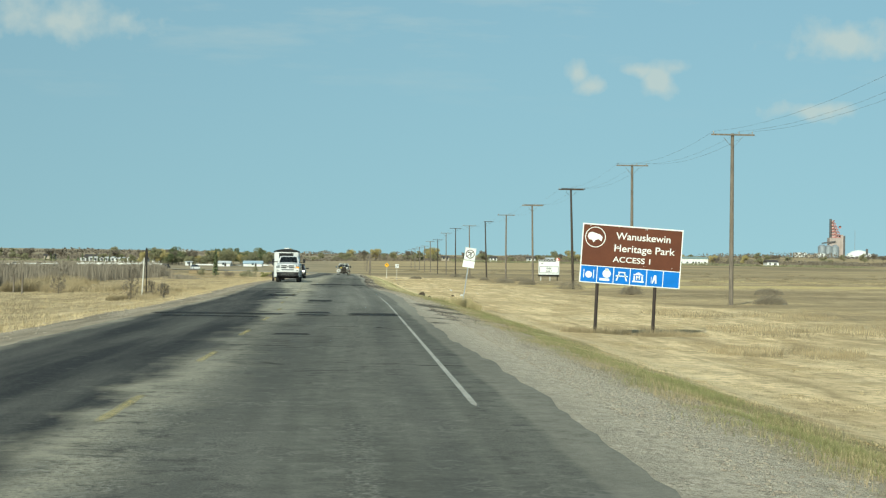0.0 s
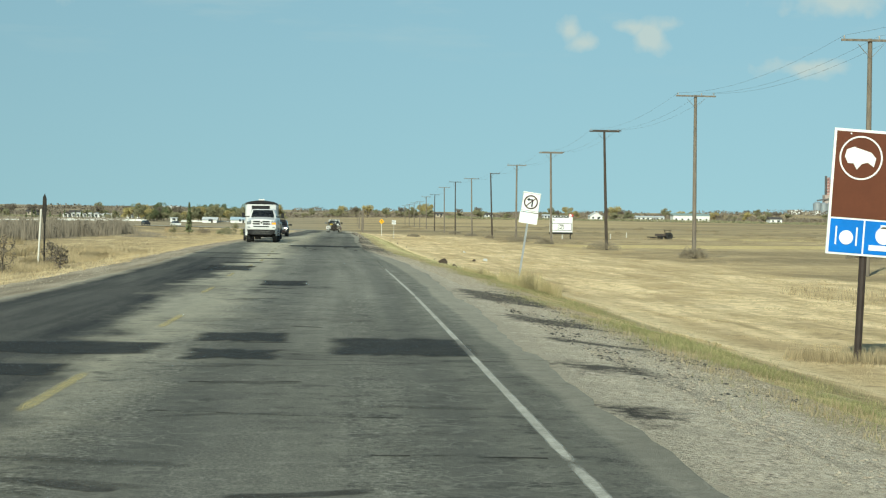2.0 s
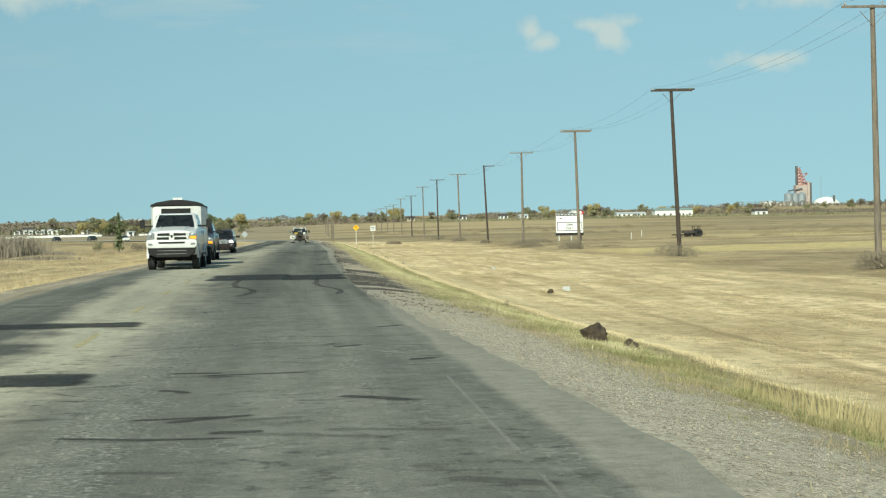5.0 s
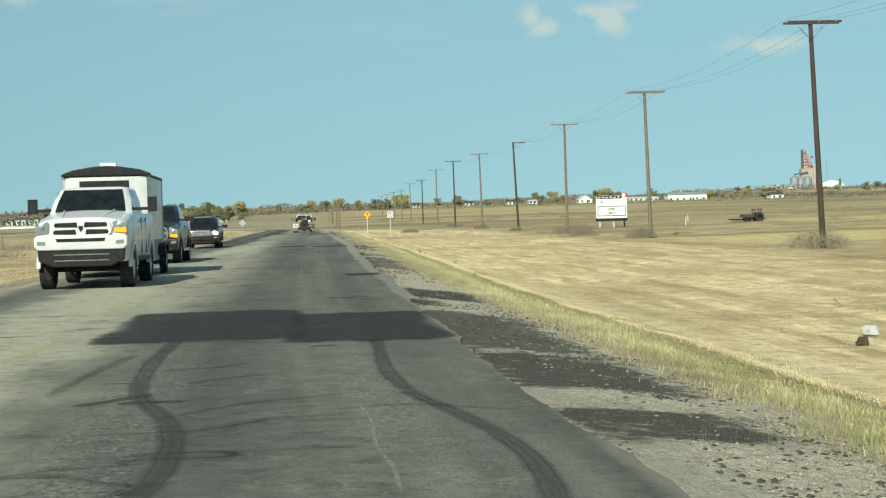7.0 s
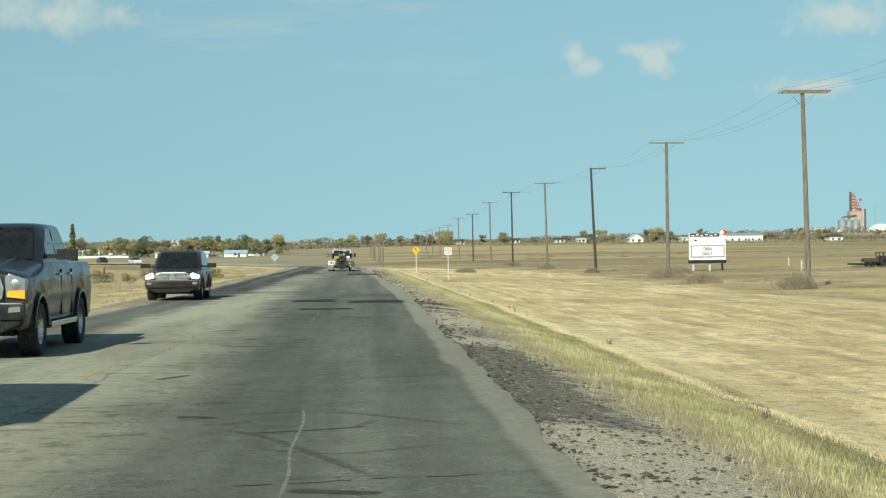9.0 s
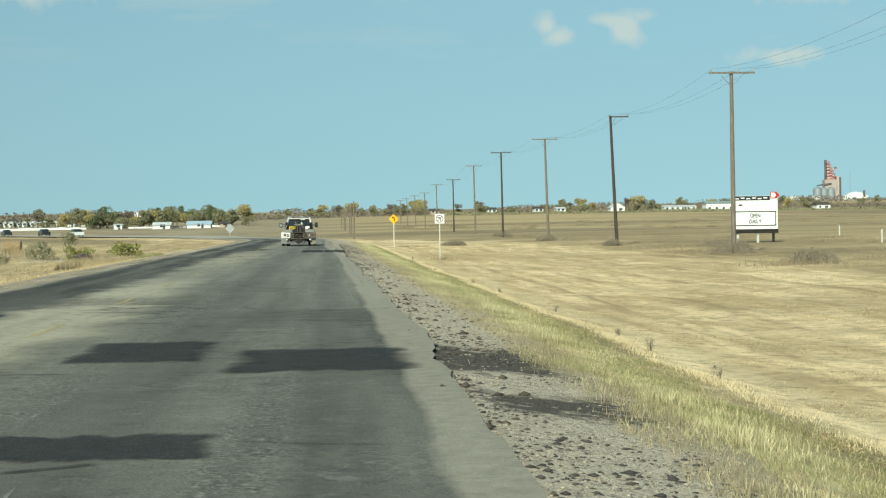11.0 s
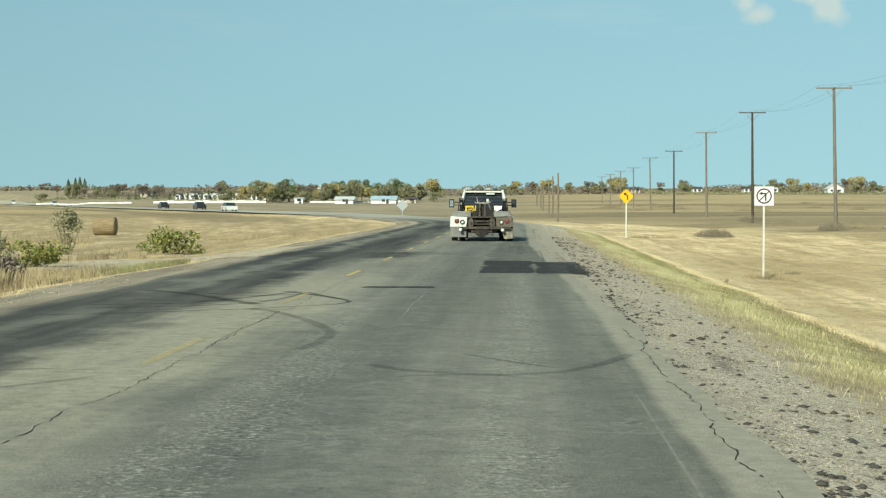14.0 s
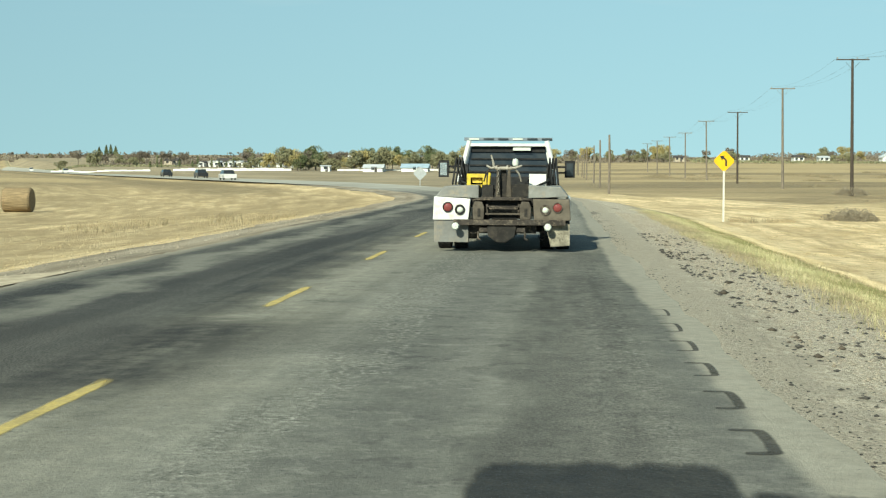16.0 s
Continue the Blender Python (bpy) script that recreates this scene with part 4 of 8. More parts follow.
for y0, y1, w in ((16.6, 40, 0.085), (39.9, 62, 0.085), (61.9, 77, 0.085), (77.1, 80.8, 0.07), (81.2, 86, 0.04), (86.5, 92.5, 0.05), (204.5, 208.5, 0.04), (211, 214, 0.03), (218, 221, 0.045), (226.5, 231, 0.045), (234.5, 239.5, 0.03)):
    n = max(3, int((y1 - y0) / 1.5))
    ys = [y0 + (y1 - y0) * i / n for i in range(n + 1)]
    part("edge_line", ribbon([(float(np.interp(y, *np.array(LINE).T)), y) for y in ys], w, 0.004), WHITE_LINE if y0 < 81 else WORN_LINE, road, "worn white edge line")
for k in range(6):
    y = 268.9 + 1.58 * k
    bm = ribbon([(4.04, y), (4.12, y - 0.01), (4.20, y + 0.01), (4.205, y + 0.03), (4.215, y + 0.3), (4.215, y + 0.5), (4.205, y + 0.71), (4.19, y + 0.735), (4.12, y + 0.74), (4.03, y + 0.75)], 0.088 - 0.010 * k, 0.004)
    part("seal_mark", bm, SEAL_MARK, road, "dark hooked seal mark")
for k, (d, y0, y1) in enumerate(((1.97, 247.5, 253.4), (3.3, 115, 119), (2.95, 141, 146), (2.98, 150, 156), (2.35, 176, 184), (2.1, 262, 266))):
    part("pale_seam", ribbon([(d + 0.03 * math.sin(i * 2.1), y0 + (y1 - y0) * i / 5) for i in range(6)], 0.035, 0.004), SEAM, road, "pale crack seal")
bm = B()
out = [(-3.75 - k * 0.9, 269.0 + 1.1 * min(k, 4), 286.2 - 0.8 * min(k, 4)) for k in range(14)]
last = None
for k, (d, y0, y1) in enumerate(out):
    row = [bm.verts.new((cx(y0 + (y1 - y0) * j / 5) + d, y0 + (y1 - y0) * j / 5, gz(cx(y0) + d, y0 + (y1 - y0) * j / 5) + (0.035 if 0 < j < 5 and k < 13 else -0.05))) for j in range(6)]
    if last:
        for j in range(5):
            bm.faces.new((row[j], row[j + 1], last[j + 1], last[j]))
    last = row
tagged(mesh_object("field_approach", bm, APPROACH), "pale gravel approach into the field", "track", kind="structure")

# ---- utility poles and wires ----
POLES = ((26.2, 66.0, 11.2), (25.7, 108.9, 11.0), (25.6, 148.6, 11.4), (25.3, 189.3, 11.1), (25.5, 233.2, 10.9), (25.7, 276.1, 10.9), (25.5, 319.4, 11.0),
         (25.4, 363.3, 11.3), (25.1, 409.2, 11.8), (25.3, 456.6, 11.6), (25.5, 507.2, 10.6), (25.5, 560.0, 10.9), (25.8, 613.3, 10.0),
         (25.8, 664, 10.2), (25.8, 715, 10.2), (25.8, 766, 10.3))
PORCELAIN = simple("porcelain", (0.32, 0.30, 0.27), 0.3, scale=10, vary=0.2)


# how far each foot stands east of its top
LEAN = (0.0, 0.05, 0.12, 0.46, 0.28, 0.05, 0.50, 0.30, 0.15, 0.2, 0.1, 0.25, 0.1, 0.2, 0.1, 0.15)


def utility_pole(x, y, top, dark, side, lean, double):
    z = gz(x, y)
    h = top - z
    ob = thing("utility_pole", pose(x, y, z), ("dark creosoted" if dark else "weathered grey-brown") + " wooden utility pole with a crossarm in dry grass", "utility pole", "poles of the power line")
    wood = POLE_DARK if dark else POLE_WOOD
    bm = tube(B(), (lean, 0, -0.4), (lean * 0.46, 0, h * 0.5), 0.165, 0.14, 14, False)
    tube(bm, (lean * 0.46, 0, h * 0.5), (0, 0, h + 0.05), 0.14, 0.11, 14)
    part("shaft", bm, wood, ob)
    c, half = (0.75, 0.9) if side else (0.0, 1.5)
    part("crossarm", box(B(), c - half, c + half, -0.19, -0.09, h - 0.10, h + 0.01, 0.008), wood, ob)
    if double:
        part("crossarm", box(B(), c - 1.15, c + 1.75, 0.10, 0.20, h + 0.02, h + 0.13, 0.008), wood, ob)
    part("brace", tube(tube(B(), (-0.43 * half + c, -0.14, h - 0.25), (0, -0.13, h - 0.95), 0.016, 0.016, 6), (0.43 * half + c, -0.14, h - 0.25), (0, -0.13, h - 0.95), 0.010, 0.010, 6), wood, ob)
    pins = [half * k for k in (-0.9, 0.28, 0.9)]
    for px in pins:
        bm = spin(B(), [(0.012, -0.02), (0.02, 0.02), (0.05, 0.04), (0.03, 0.09), (0.055, 0.10), (0.03, 0.16), (0.004, 0.17)], (c + px, -0.14, h + 0.02), "Z", 8)
        part("insulator", bm, PORCELAIN, ob)
    return [(x + c + px, y - 0.14, top + 0.18) for px in pins]


ends = [utility_pole(x, y, top, k in (3, 6, 8, 10), k == 6, LEAN[k], k in (3, 4)) for k, (x, y, top) in enumerate(POLES)]
for w in range(3):
    bm = B()
    for a, b in zip(ends, ends[1:]):
        p, q = Vector(a[w]), Vector(b[w])
        pts = [p.lerp(q, t / 10) - Vector((0, 0, 0.75 * 4 * (t / 10) * (1 - t / 10))) for t in range(11)]
        for s, e in zip(pts, pts[1:]):
            tube(bm, s, e, 0.006, 0.006, 5, False)
    tagged(mesh_object("power_wire", bm, WIRE), "thin sagging grey wire strung between utility poles", "power line", "wires of the power line")

for k in range(8):
    py = 421 + 45.5 * k
    ob = thing("plain_pole", pose(3.5 + 0.2 * (k % 3), py, gz(3.5, py)), "short bare pale wooden pole without a crossarm", "utility pole", "bare poles ahead")
    part("shaft", tube(tube(B(), (0, 0, -0.3), (0.04, 0, 3.5), 0.13, 0.12, 10, False), (0.04, 0, 3.5), (0, 0, 5.9 + 0.3 * (k % 2)), 0.12, 0.10, 10), POLE_WOOD, ob)

# ---- signs ----
SIGN_BROWN = simple("brown_sign_sheet", (0.115, 0.035, 0.016), 0.45, scale=2.0, vary=0.12)
SIGN_BLUE = simple("blue_sign_sheet", (0.005, 0.155, 0.55), 0.45, scale=2.0, vary=0.12)
SIGN_YELLOW = simple("yellow_sign_sheet", (0.80, 0.40, 0.01), 0.45, scale=2.0, vary=0.1)
RING_INK = simple("faded_ring_ink", (0.07, 0.035, 0.035), 0.5, scale=3.0, vary=0.2)
SIGN_RED = simple("red_sign_ink", (0.45, 0.03, 0.03), 0.45, scale=3.0, vary=0.15)
POST_BROWN = simple("dark_sign_post", (0.035, 0.024, 0.020), 0.7, scale=5, vary=0.25)
POST_PALE = simple("pale_sign_post", (0.55, 0.53, 0.47), 0.7, scale=5, vary=0.2, stretch=(3, 3, 0.5))


def lettering(name, body, size, m, material, parent, label="", width=None, bold=0.0):
    """Raised flat letters; m puts the text's plane where it belongs."""
    cu = bpy.data.curves.new(name, "FONT")
    cu.body, cu.size, cu.extrude, cu.offset = body, size, 0.002, bold
    tmp = bpy.data.objects.new(name, cu)
    scene.collection.objects.link(tmp)
    me = bpy.data.meshes.new_from_object(tmp.evaluated_get(bpy.context.evaluated_depsgraph_get()))
    bpy.data.objects.remove(tmp)
    xs = [v.co.x for v in me.vertices]
    k = width / (max(xs) - min(xs)) if width else 1
    me.transform(m @ Matrix.Diagonal((k, 1, 1, 1)))
    me.materials.clear()
    me.materials.append(material)
    # one object for each word
    bm = bmesh.new()
    bm.from_mesh(me)
    bm.faces.ensure_lookup_table()
    todo, bits = set(bm.faces), []
    while todo:
        stack = [todo.pop()]
        bit = set(stack)
        while stack:
            for e in stack.pop().edges:
                for g in e.link_faces:
                    if g in todo:
                        todo.remove(g)
                        bit.add(g)
                        stack.append(g)
        us = [v.co.x for f in bit for v in f.verts]
        bits.append([min(us), max(us), bit])
    bits.sort(key=lambda b: b[0])
    words = [bits[0]]
    for lo, hi, bit in bits[1:]:
        if lo - words[-1][1] < 0.19 * size:
            words[-1] = [words[-1][0], max(hi, words[-1][1]), words[-1][2] | bit]
        else:
            words.append([lo, hi, bit])
    out = []
    for lo, hi, bit in words:
        w = bmesh.new()
        seen = {}
        for f in sorted(bit, key=lambda q: q.index):
            for v in f.verts:
                if v not in seen:
                    seen[v] = w.verts.new(v.co)
            w.faces.new([seen[v] for v in f.verts])
        ob = mesh_object(name, w, material)
        ob.parent = parent
        if label:
            ob["label"] = label
        out.append(ob)
    bm.free()
    bpy.data.meshes.remove(me)
    return out


def face(x, y, z):
    """The pose of a text that stands upright and faces -y."""
    return pose(x, y, z, 90, 0, 0)


def disc(bm, x, z, r, y0, y1, n=20, sx=1.0):
    return prism(bm, [(x + sx * r * math.cos(2 * math.pi * k / n), z + r * math.sin(2 * math.pi * k / n)) for k in range(n)], y0, y1)


def ring(bm, x, z, r0, r1, y0, y1, n=36):
    for k in range(n):
        a, b = 2 * math.pi * k / n, 2 * math.pi * (k + 1) / n
        prism(bm, [(x + r0 * math.cos(a), z + r0 * math.sin(a)), (x + r1 * math.cos(a), z + r1 * math.sin(a)),
                   (x + r1 * math.cos(b), z + r1 * math.sin(b)), (x + r0 * math.cos(b), z + r0 * math.sin(b))], y0, y1)
    return bm


def park_sign():
    ob = thing("park_sign", pose(9.86, 57.12, 0.0), "large leaning brown and blue park direction sign on dark posts", "road sign")
    lean = pose(0, 0, 0, 0, 3.4, 0)
    g = -0.85

    def put(bm):
        bmesh.ops.transform(bm, matrix=pose(0, 0, 2.0) @ lean @ pose(0, 0, -2.0), verts=bm.verts)
        return bm
    W = 1.83
    lo, mid, hi = 0.93, 1.53, 3.06
    part("backing", put(box(B(), -W, W, 0, 0.03, lo, hi, 0.004)), WHITE_SHEET, ob, "white edged aluminium panel")
    brown = part("brown_panel", put(box(B(), -W + 0.04, W - 0.04, -0.006, 0.0, mid + 0.03, hi - 0.045)), SIGN_BROWN, ob, "brown panel with white lettering")
    for k in range(6):
        a = -W + 0.03 + k * (2 * W - 0.06) / 6
        b = a + (2 * W - 0.06) / 6 - 0.03
        tile = part("pictogram_tile", put(box(B(), a + 0.015, b + 0.015, -0.006, 0.0, lo + 0.035, mid)), SIGN_BLUE, ob, "blue service pictogram tile")
        c, z0 = (a + b) / 2 + 0.015, (lo + mid) / 2 + 0.015
        bm, y0, y1 = B(), -0.012, -0.005
        if k == 0:
            disc(bm, c, z0 - 0.02, 0.12, y0, y1)
            box(bm, c - 0.19, c - 0.165, y0, y1, z0 - 0.15, z0 + 0.16)
            box(bm, c + 0.165, c + 0.19, y0, y1, z0 - 0.15, z0 + 0.16)
        elif k == 1:
            disc(bm, c + 0.05, z0 + 0.05, 0.15, y0, y1)
            box(bm, c - 0.02, c + 0.12, y0, y1, z0 + 0.17, z0 + 0.23)
            box(bm, c - 0.2, c + 0.16, y0, y1, z0 - 0.21, z0 - 0.12)
        elif k == 2:
            box(bm, c - 0.13, c + 0.13, y0, y1, z0 + 0.11, z0 + 0.15)
            box(bm, c - 0.22, c + 0.22, y0, y1, z0 - 0.02, z0 + 0.02)
            for s in (-1, 1):
                prism(bm, [(c + s * 0.07, z0 + 0.12), (c + s * 0.11, z0 + 0.12), (c + s * 0.21, z0 - 0.17), (c + s * 0.16, z0 - 0.17)], y0, y1)
        elif k == 3:
            prism(bm, [(c - 0.2, z0 + 0.08), (c + 0.2, z0 + 0.08), (c, z0 + 0.18)], y0, y1)
            box(bm, c - 0.21, c + 0.21, y0, y1, z0 - 0.18, z0 - 0.13)
            for s in (-0.16, -0.13, 0.13, 0.16):
                box(bm, c + s - 0.012, c + s + 0.012, y0, y1, z0 - 0.13, z0 + 0.06)
            lt = lettering("letter", "M", 0.2, face(c - 0.085, -0.008, z0 - 0.08), WHITE_SHEET, tile, bold=0.006)
            lt[0].data.transform(pose(0, 0, 2.0) @ lean @ pose(0, 0, -2.0))
        elif k == 4:
            prism(bm, [(c - 0.03, z0 + 0.12), (c + 0.05, z0 + 0.12), (c + 0.08, z0 - 0.18), (c + 0.03, z0 - 0.18), (c, z0 - 0.04), (c - 0.06, z0 - 0.18), (c - 0.1, z0 - 0.18)], y0, y1)
            box(bm, c - 0.13, c - 0.115, y0, y1, z0 - 0.18, z0 + 0.05)
        else:
            bm.free()
            continue
        part("pictogram", put(bm), WHITE_SHEET, tile, "plain white pictogram shape")
    part("emblem_ring", put(ring(B(), -1.35, 2.58, 0.345, 0.372, -0.014, -0.006)), WHITE_SHEET, brown, "white ring")
    lump = [(-0.28, 0.03), (-0.25, 0.15), (-0.13, 0.2), (0.02, 0.16), (0.17, 0.12), (0.26, 0.03), (0.23, -0.12), (0.12, -0.05), (0.02, -0.08), (-0.06, -0.18), (-0.12, -0.08), (-0.22, -0.08)]
    part("emblem", put(prism(B(), [(-1.35 + x, 2.56 + z) for x, z in lump], -0.014, -0.006)), WHITE_SHEET, brown, "plain white emblem shape")
    for text, size, x, z, w in (("Wanuskewin", 0.36, -0.60, 2.56, 1.98), ("Heritage Park", 0.36, -0.66, 2.12, 2.20), ("ACCESS 1", 0.28, -0.66, 1.74, 1.36)):
        lt = lettering("lettering", text, size, face(x, -0.008, z), WHITE_SHEET, brown, "white letters", w, 0.0025)
        for word in lt:
            word.data.transform(pose(0, 0, 2.0) @ lean @ pose(0, 0, -2.0))
    for x in (-1.15, 0.95):
        part("post", tube(B(), (x - 0.14, 0.09, g - 0.3), (x, 0.09, 2.7), 0.062, 0.062, 10), POST_BROWN, ob, "dark steel post")
    rng = random.Random(4)
    for k in range(12):
        x, z = rng.choice((-1.5, -0.5, 0.5, 1.5)) + rng.uniform(-.05, .05), rng.choice((1.65, 2.3, 2.98))
        part("bolt", put(disc(B(), x, z, 0.014, -0.016, -0.006, 6)), WHITE_SHEET, brown)


park_sign()


def turn_ban_sign(x, y, lean, tab, top, size):
    """White square with a barred left-turn arrow on a post."""
    g = gz(x, y)
    ob = thing("turn_ban_sign", pose(x, y, g, 0, lean, 0), ("leaning " if lean else "") + "white sign with a barred turn arrow on a thin post", "road sign", "turn ban signs")
    top -= g
    s = size / 2
    z = top - s
    plate = part("plate", box(B(), -s, s, 0, 0.006, z - s * (1.1 if tab else 1), z + s * (1.1 if tab else 1)), WHITE_SHEET, ob, "white plate")
    part("border", box(box(box(box(B(), -s, s, -0.003, 0, z + s - 0.015, z + s), -s, s, -0.003, 0, z - s, z - s + 0.015), -s, -s + 0.015, -0.003, 0, z - s + 0.015, z + s - 0.015),
                       s - 0.015, s, -0.003, 0, z - s + 0.015, z + s - 0.015), GALV, plate, "thin grey border")
    k = size / 0.62
    part("arrow", prism(prism(B(), [(0.03 * k, z - 0.16 * k), (0.075 * k, z - 0.16 * k), (0.075 * k, z + 0.06 * k), (0.04 * k, z + 0.105 * k), (-0.06 * k, z + 0.105 * k), (-0.06 * k, z + 0.06 * k), (0.03 * k, z + 0.055 * k)], -0.009, -0.004),
                        [(-0.06 * k, z + 0.14 * k), (-0.06 * k, z + 0.02 * k), (-0.16 * k, z + 0.08 * k)], -0.009, -0.004), BLACK_INK, plate, "black left arrow")
    part("ban_ring", ring(B(), 0, z, 0.20 * k, 0.245 * k, -0.012, -0.004), RING_INK, plate, "dark faded ban ring")
    part("ban_bar", prism(B(), [(-0.165 * k, z - 0.14 * k), (-0.14 * k, z - 0.165 * k), (0.165 * k, z + 0.14 * k), (0.14 * k, z + 0.165 * k)], -0.014, -0.004), RING_INK, plate)
    if tab:
        part("tab_plate", box(B(), -s - 0.01, s + 0.01, -0.004, 0.004, z - s * 1.1 - 0.38, z - s * 1.1 - 0.03, 0.003), WHITE_SHEET, ob, "plain white tab plate")
    part("post", box(B(), -0.03, 0.03, 0.008, 0.06, -0.3, top + 0.03), GALV if tab else POST_PALE, ob, "thin perforated post")


turn_ban_sign(5.42, 82.0, 8.0, True, 2.52, 0.58)
turn_ban_sign(6.95, 278.4, 0.0, False, 2.08, 0.63)


def diamond_sign(x, y, centre, half, front, label, post):
    g = gz(x, y)
    ob = thing("diamond_sign", pose(x, y, g), label, "road sign")
    z = centre - g
    h = half
    c = h * 0.12
    out = [(-h + c, z - c), (-c, z - h + c), (c, z - h + c), (h - c, z - c), (h - c, z + c), (c, z + h - c), (-c, z + h - c), (-h + c, z + c)]
    plate = part("plate", prism(B(), out, 0, 0.008), SIGN_YELLOW if front else GALV, ob)
    if front:
        bm = prism(B(), [(0.05, z - 0.24), (0.13, z - 0.24), (0.13, z + 0.02), (0.08, z + 0.10), (-0.02, z + 0.18), (-0.06, z + 0.11), (0.02, z + 0.05), (0.05, z)], -0.006, -0.001)
        prism(bm, [(0.03, z + 0.25), (-0.2, z + 0.22), (-0.1, z + 0.02)], -0.006, -0.001)
        part("curve_arrow", bm, BLACK_INK, plate, "black left curve arrow")
    part("post", box(B(), -0.045, 0.045, 0.01, 0.10, -0.3, z + h * 0.6, 0.006), post, ob, "pale square post")


diamond_sign(6.26, 336.0, 1.98, 0.52, True, "yellow diamond curve warning sign on a pale post", POST_PALE)
diamond_sign(-15.5, 422.0, 1.17, 0.74, False, "grey back of a diamond road sign beside the bend", GALV)


def letter_board():
    g = gz(38.2, 317)
    ob = thing("letter_board", pose(38.2, 317.0, g), "white changeable letter sign on posts with a dark base rail", "sign board")
    b = 0.55 - g
    part("cabinet", box(B(), -2.05, 2.05, 0, 0.45, b, b + 3.0, 0.02), WHITE_SHEET, ob, "white painted cabinet")
    part("base_rail", box(B(), -2.1, 2.1, -0.03, 0.48, b - 0.38, b - 0.003), BLACK_STEEL, ob, "dark base rail")
    part("name_band", box(B(), -2.0, 1.35, -0.02, -0.002, b + 2.60, b + 2.98), BLACK_INK, ob, "black band with unreadable white bars")
    for k in range(6):
        part("name_bar", box(B(), -1.85 + 0.52 * k, -1.5 + 0.52 * k, -0.028, -0.021, b + 2.70 + 0.06 * (k % 2), b + 2.80 + 0.06 * (k % 2)), WHITE_SHEET, ob)
    part("arrow_tab", prism(B(), [(1.4, b + 2.75), (1.95, b + 2.75), (2.25, b + 3.05), (1.95, b + 3.35), (1.4, b + 3.35)], -0.03, 0.02), SIGN_RED, ob, "red and white arrow tab")
    part("arrow_face", prism(B(), [(1.47, b + 2.82), (1.75, b + 2.82), (1.92, b + 3.05), (1.75, b + 3.28), (1.47, b + 3.28)], -0.037, -0.031), WHITE_SHEET, ob)
    part("badge", prism(B(), [(-1.6, b + 2.18), (-1.35, b + 2.08), (-1.1, b + 2.18), (-1.35, b + 2.28)], -0.012, -0.002), BLACK_INK, ob, "small dark badge")
    frame_bm = box(box(box(box(B(), -1.9, 1.9, -0.04, -0.002, b + 0.3, b + 0.38), -1.9, 1.9, -0.04, -0.002, b + 1.55, b + 1.62), -1.9, -1.82, -0.04, -0.002, b + 0.381, b + 1.549), 1.82, 1.9, -0.04, -0.002, b + 0.381, b + 1.549)
    part("letter_frame", frame_bm, BLACK_INK, ob, "black frame round the letter panel")
    lettering("letters", "OPEN", 0.5, face(-0.5, -0.006, b + 1.05), BLACK_INK, ob, "black letters", 0.95, 0.012)
    lettering("letters", "DAILY", 0.5, face(-0.6, -0.006, b + 0.52), BLACK_INK, ob, "black letters", 1.15, 0.012)
    for x in (-1.6, 0.25, 1.7):
        part("post", box(B(), x - 0.1, x + 0.1, 0.1, 0.3, -0.3, b - 0.35), POST_PALE if x < 1 else BLACK_STEEL, ob, "sign post")


letter_board()
for x, y, h in ((44.8, 302.6, 1.1), (55, 345, 1.1)):
    ob = thing("marker_post", pose(x, y, gz(x, y)), "short pale wooden marker post in the pasture", "post", "marker posts")
    part("stake", box(B(), -0.06, 0.06, -0.06, 0.06, -0.2, h, 0.015), POST_PALE, ob)
ob = thing("roadside_post", pose(-13.0, 99.0, gz(-13.0, 99.0)), "pale leaning post beside a narrow dark marker, among weeds", "post")
part("pole", tube(B(), (-0.16, 0, -0.3), (-0.04, 0, 2.35), 0.045, 0.04, 8), POST_PALE, ob, "pale leaning post")
part("marker_post", tube(B(), (0.10, 0.05, -0.3), (0.09, 0.05, 2.2), 0.04, 0.035, 8), BLACK_STEEL, ob, "thin dark post")
part("marker", prism(B(), [(0.0, 2.2), (0.05, 1.75), (0.14, 1.8), (0.18, 2.3), (0.17, 2.8), (0.10, 3.0), (0.02, 2.85)], 0.0, 0.05), BLACK_STEEL, ob, "narrow dark marker plate")
for x, y, h in ((-19.8, 96, 1.3), (-22, 104, 1.2), (-27, 133, 1.2)):
    ob = thing("fence_post", pose(x, y, gz(x, y)), "weathered fence post beside the brush", "post", "fence posts")
    part("stake", tube(B(), (0, 0, -0.2), (0.03, 0, h), 0.06, 0.05, 8), POLE_WOOD, ob)
# ---- vehicles ----
WHITE_PAINT = paint("white_truck_paint", (0.62, 0.62, 0.61), 0.3, 0.4, (0.30, 0.26, 0.2), 0.45)
NAVY_PAINT = paint("dark_pickup_paint", (0.012, 0.013, 0.017), 0.25, 0.35, (0.06, 0.055, 0.045), 0.2)
MAROON_PAINT = paint("dark_suv_paint", (0.022, 0.012, 0.011), 0.25, 0.35, (0.06, 0.05, 0.04), 0.2)
GREY_PANEL = simple("dusty_grey_panel", (0.20, 0.20, 0.185), 0.6, 0.0, scale=2.5, vary=0.25, dirt=(0.26, 0.22, 0.165))
TAIL_WHITE = simple("scuffed_white_panel", (0.66, 0.65, 0.61), 0.5, scale=2.5, vary=0.10, dirt=(0.42, 0.38, 0.31))
TAIL_DIRTY = simple("mud_stained_panel", (0.14, 0.118, 0.09), 0.8, scale=2.0, vary=0.35, dirt=(0.08, 0.062, 0.045))
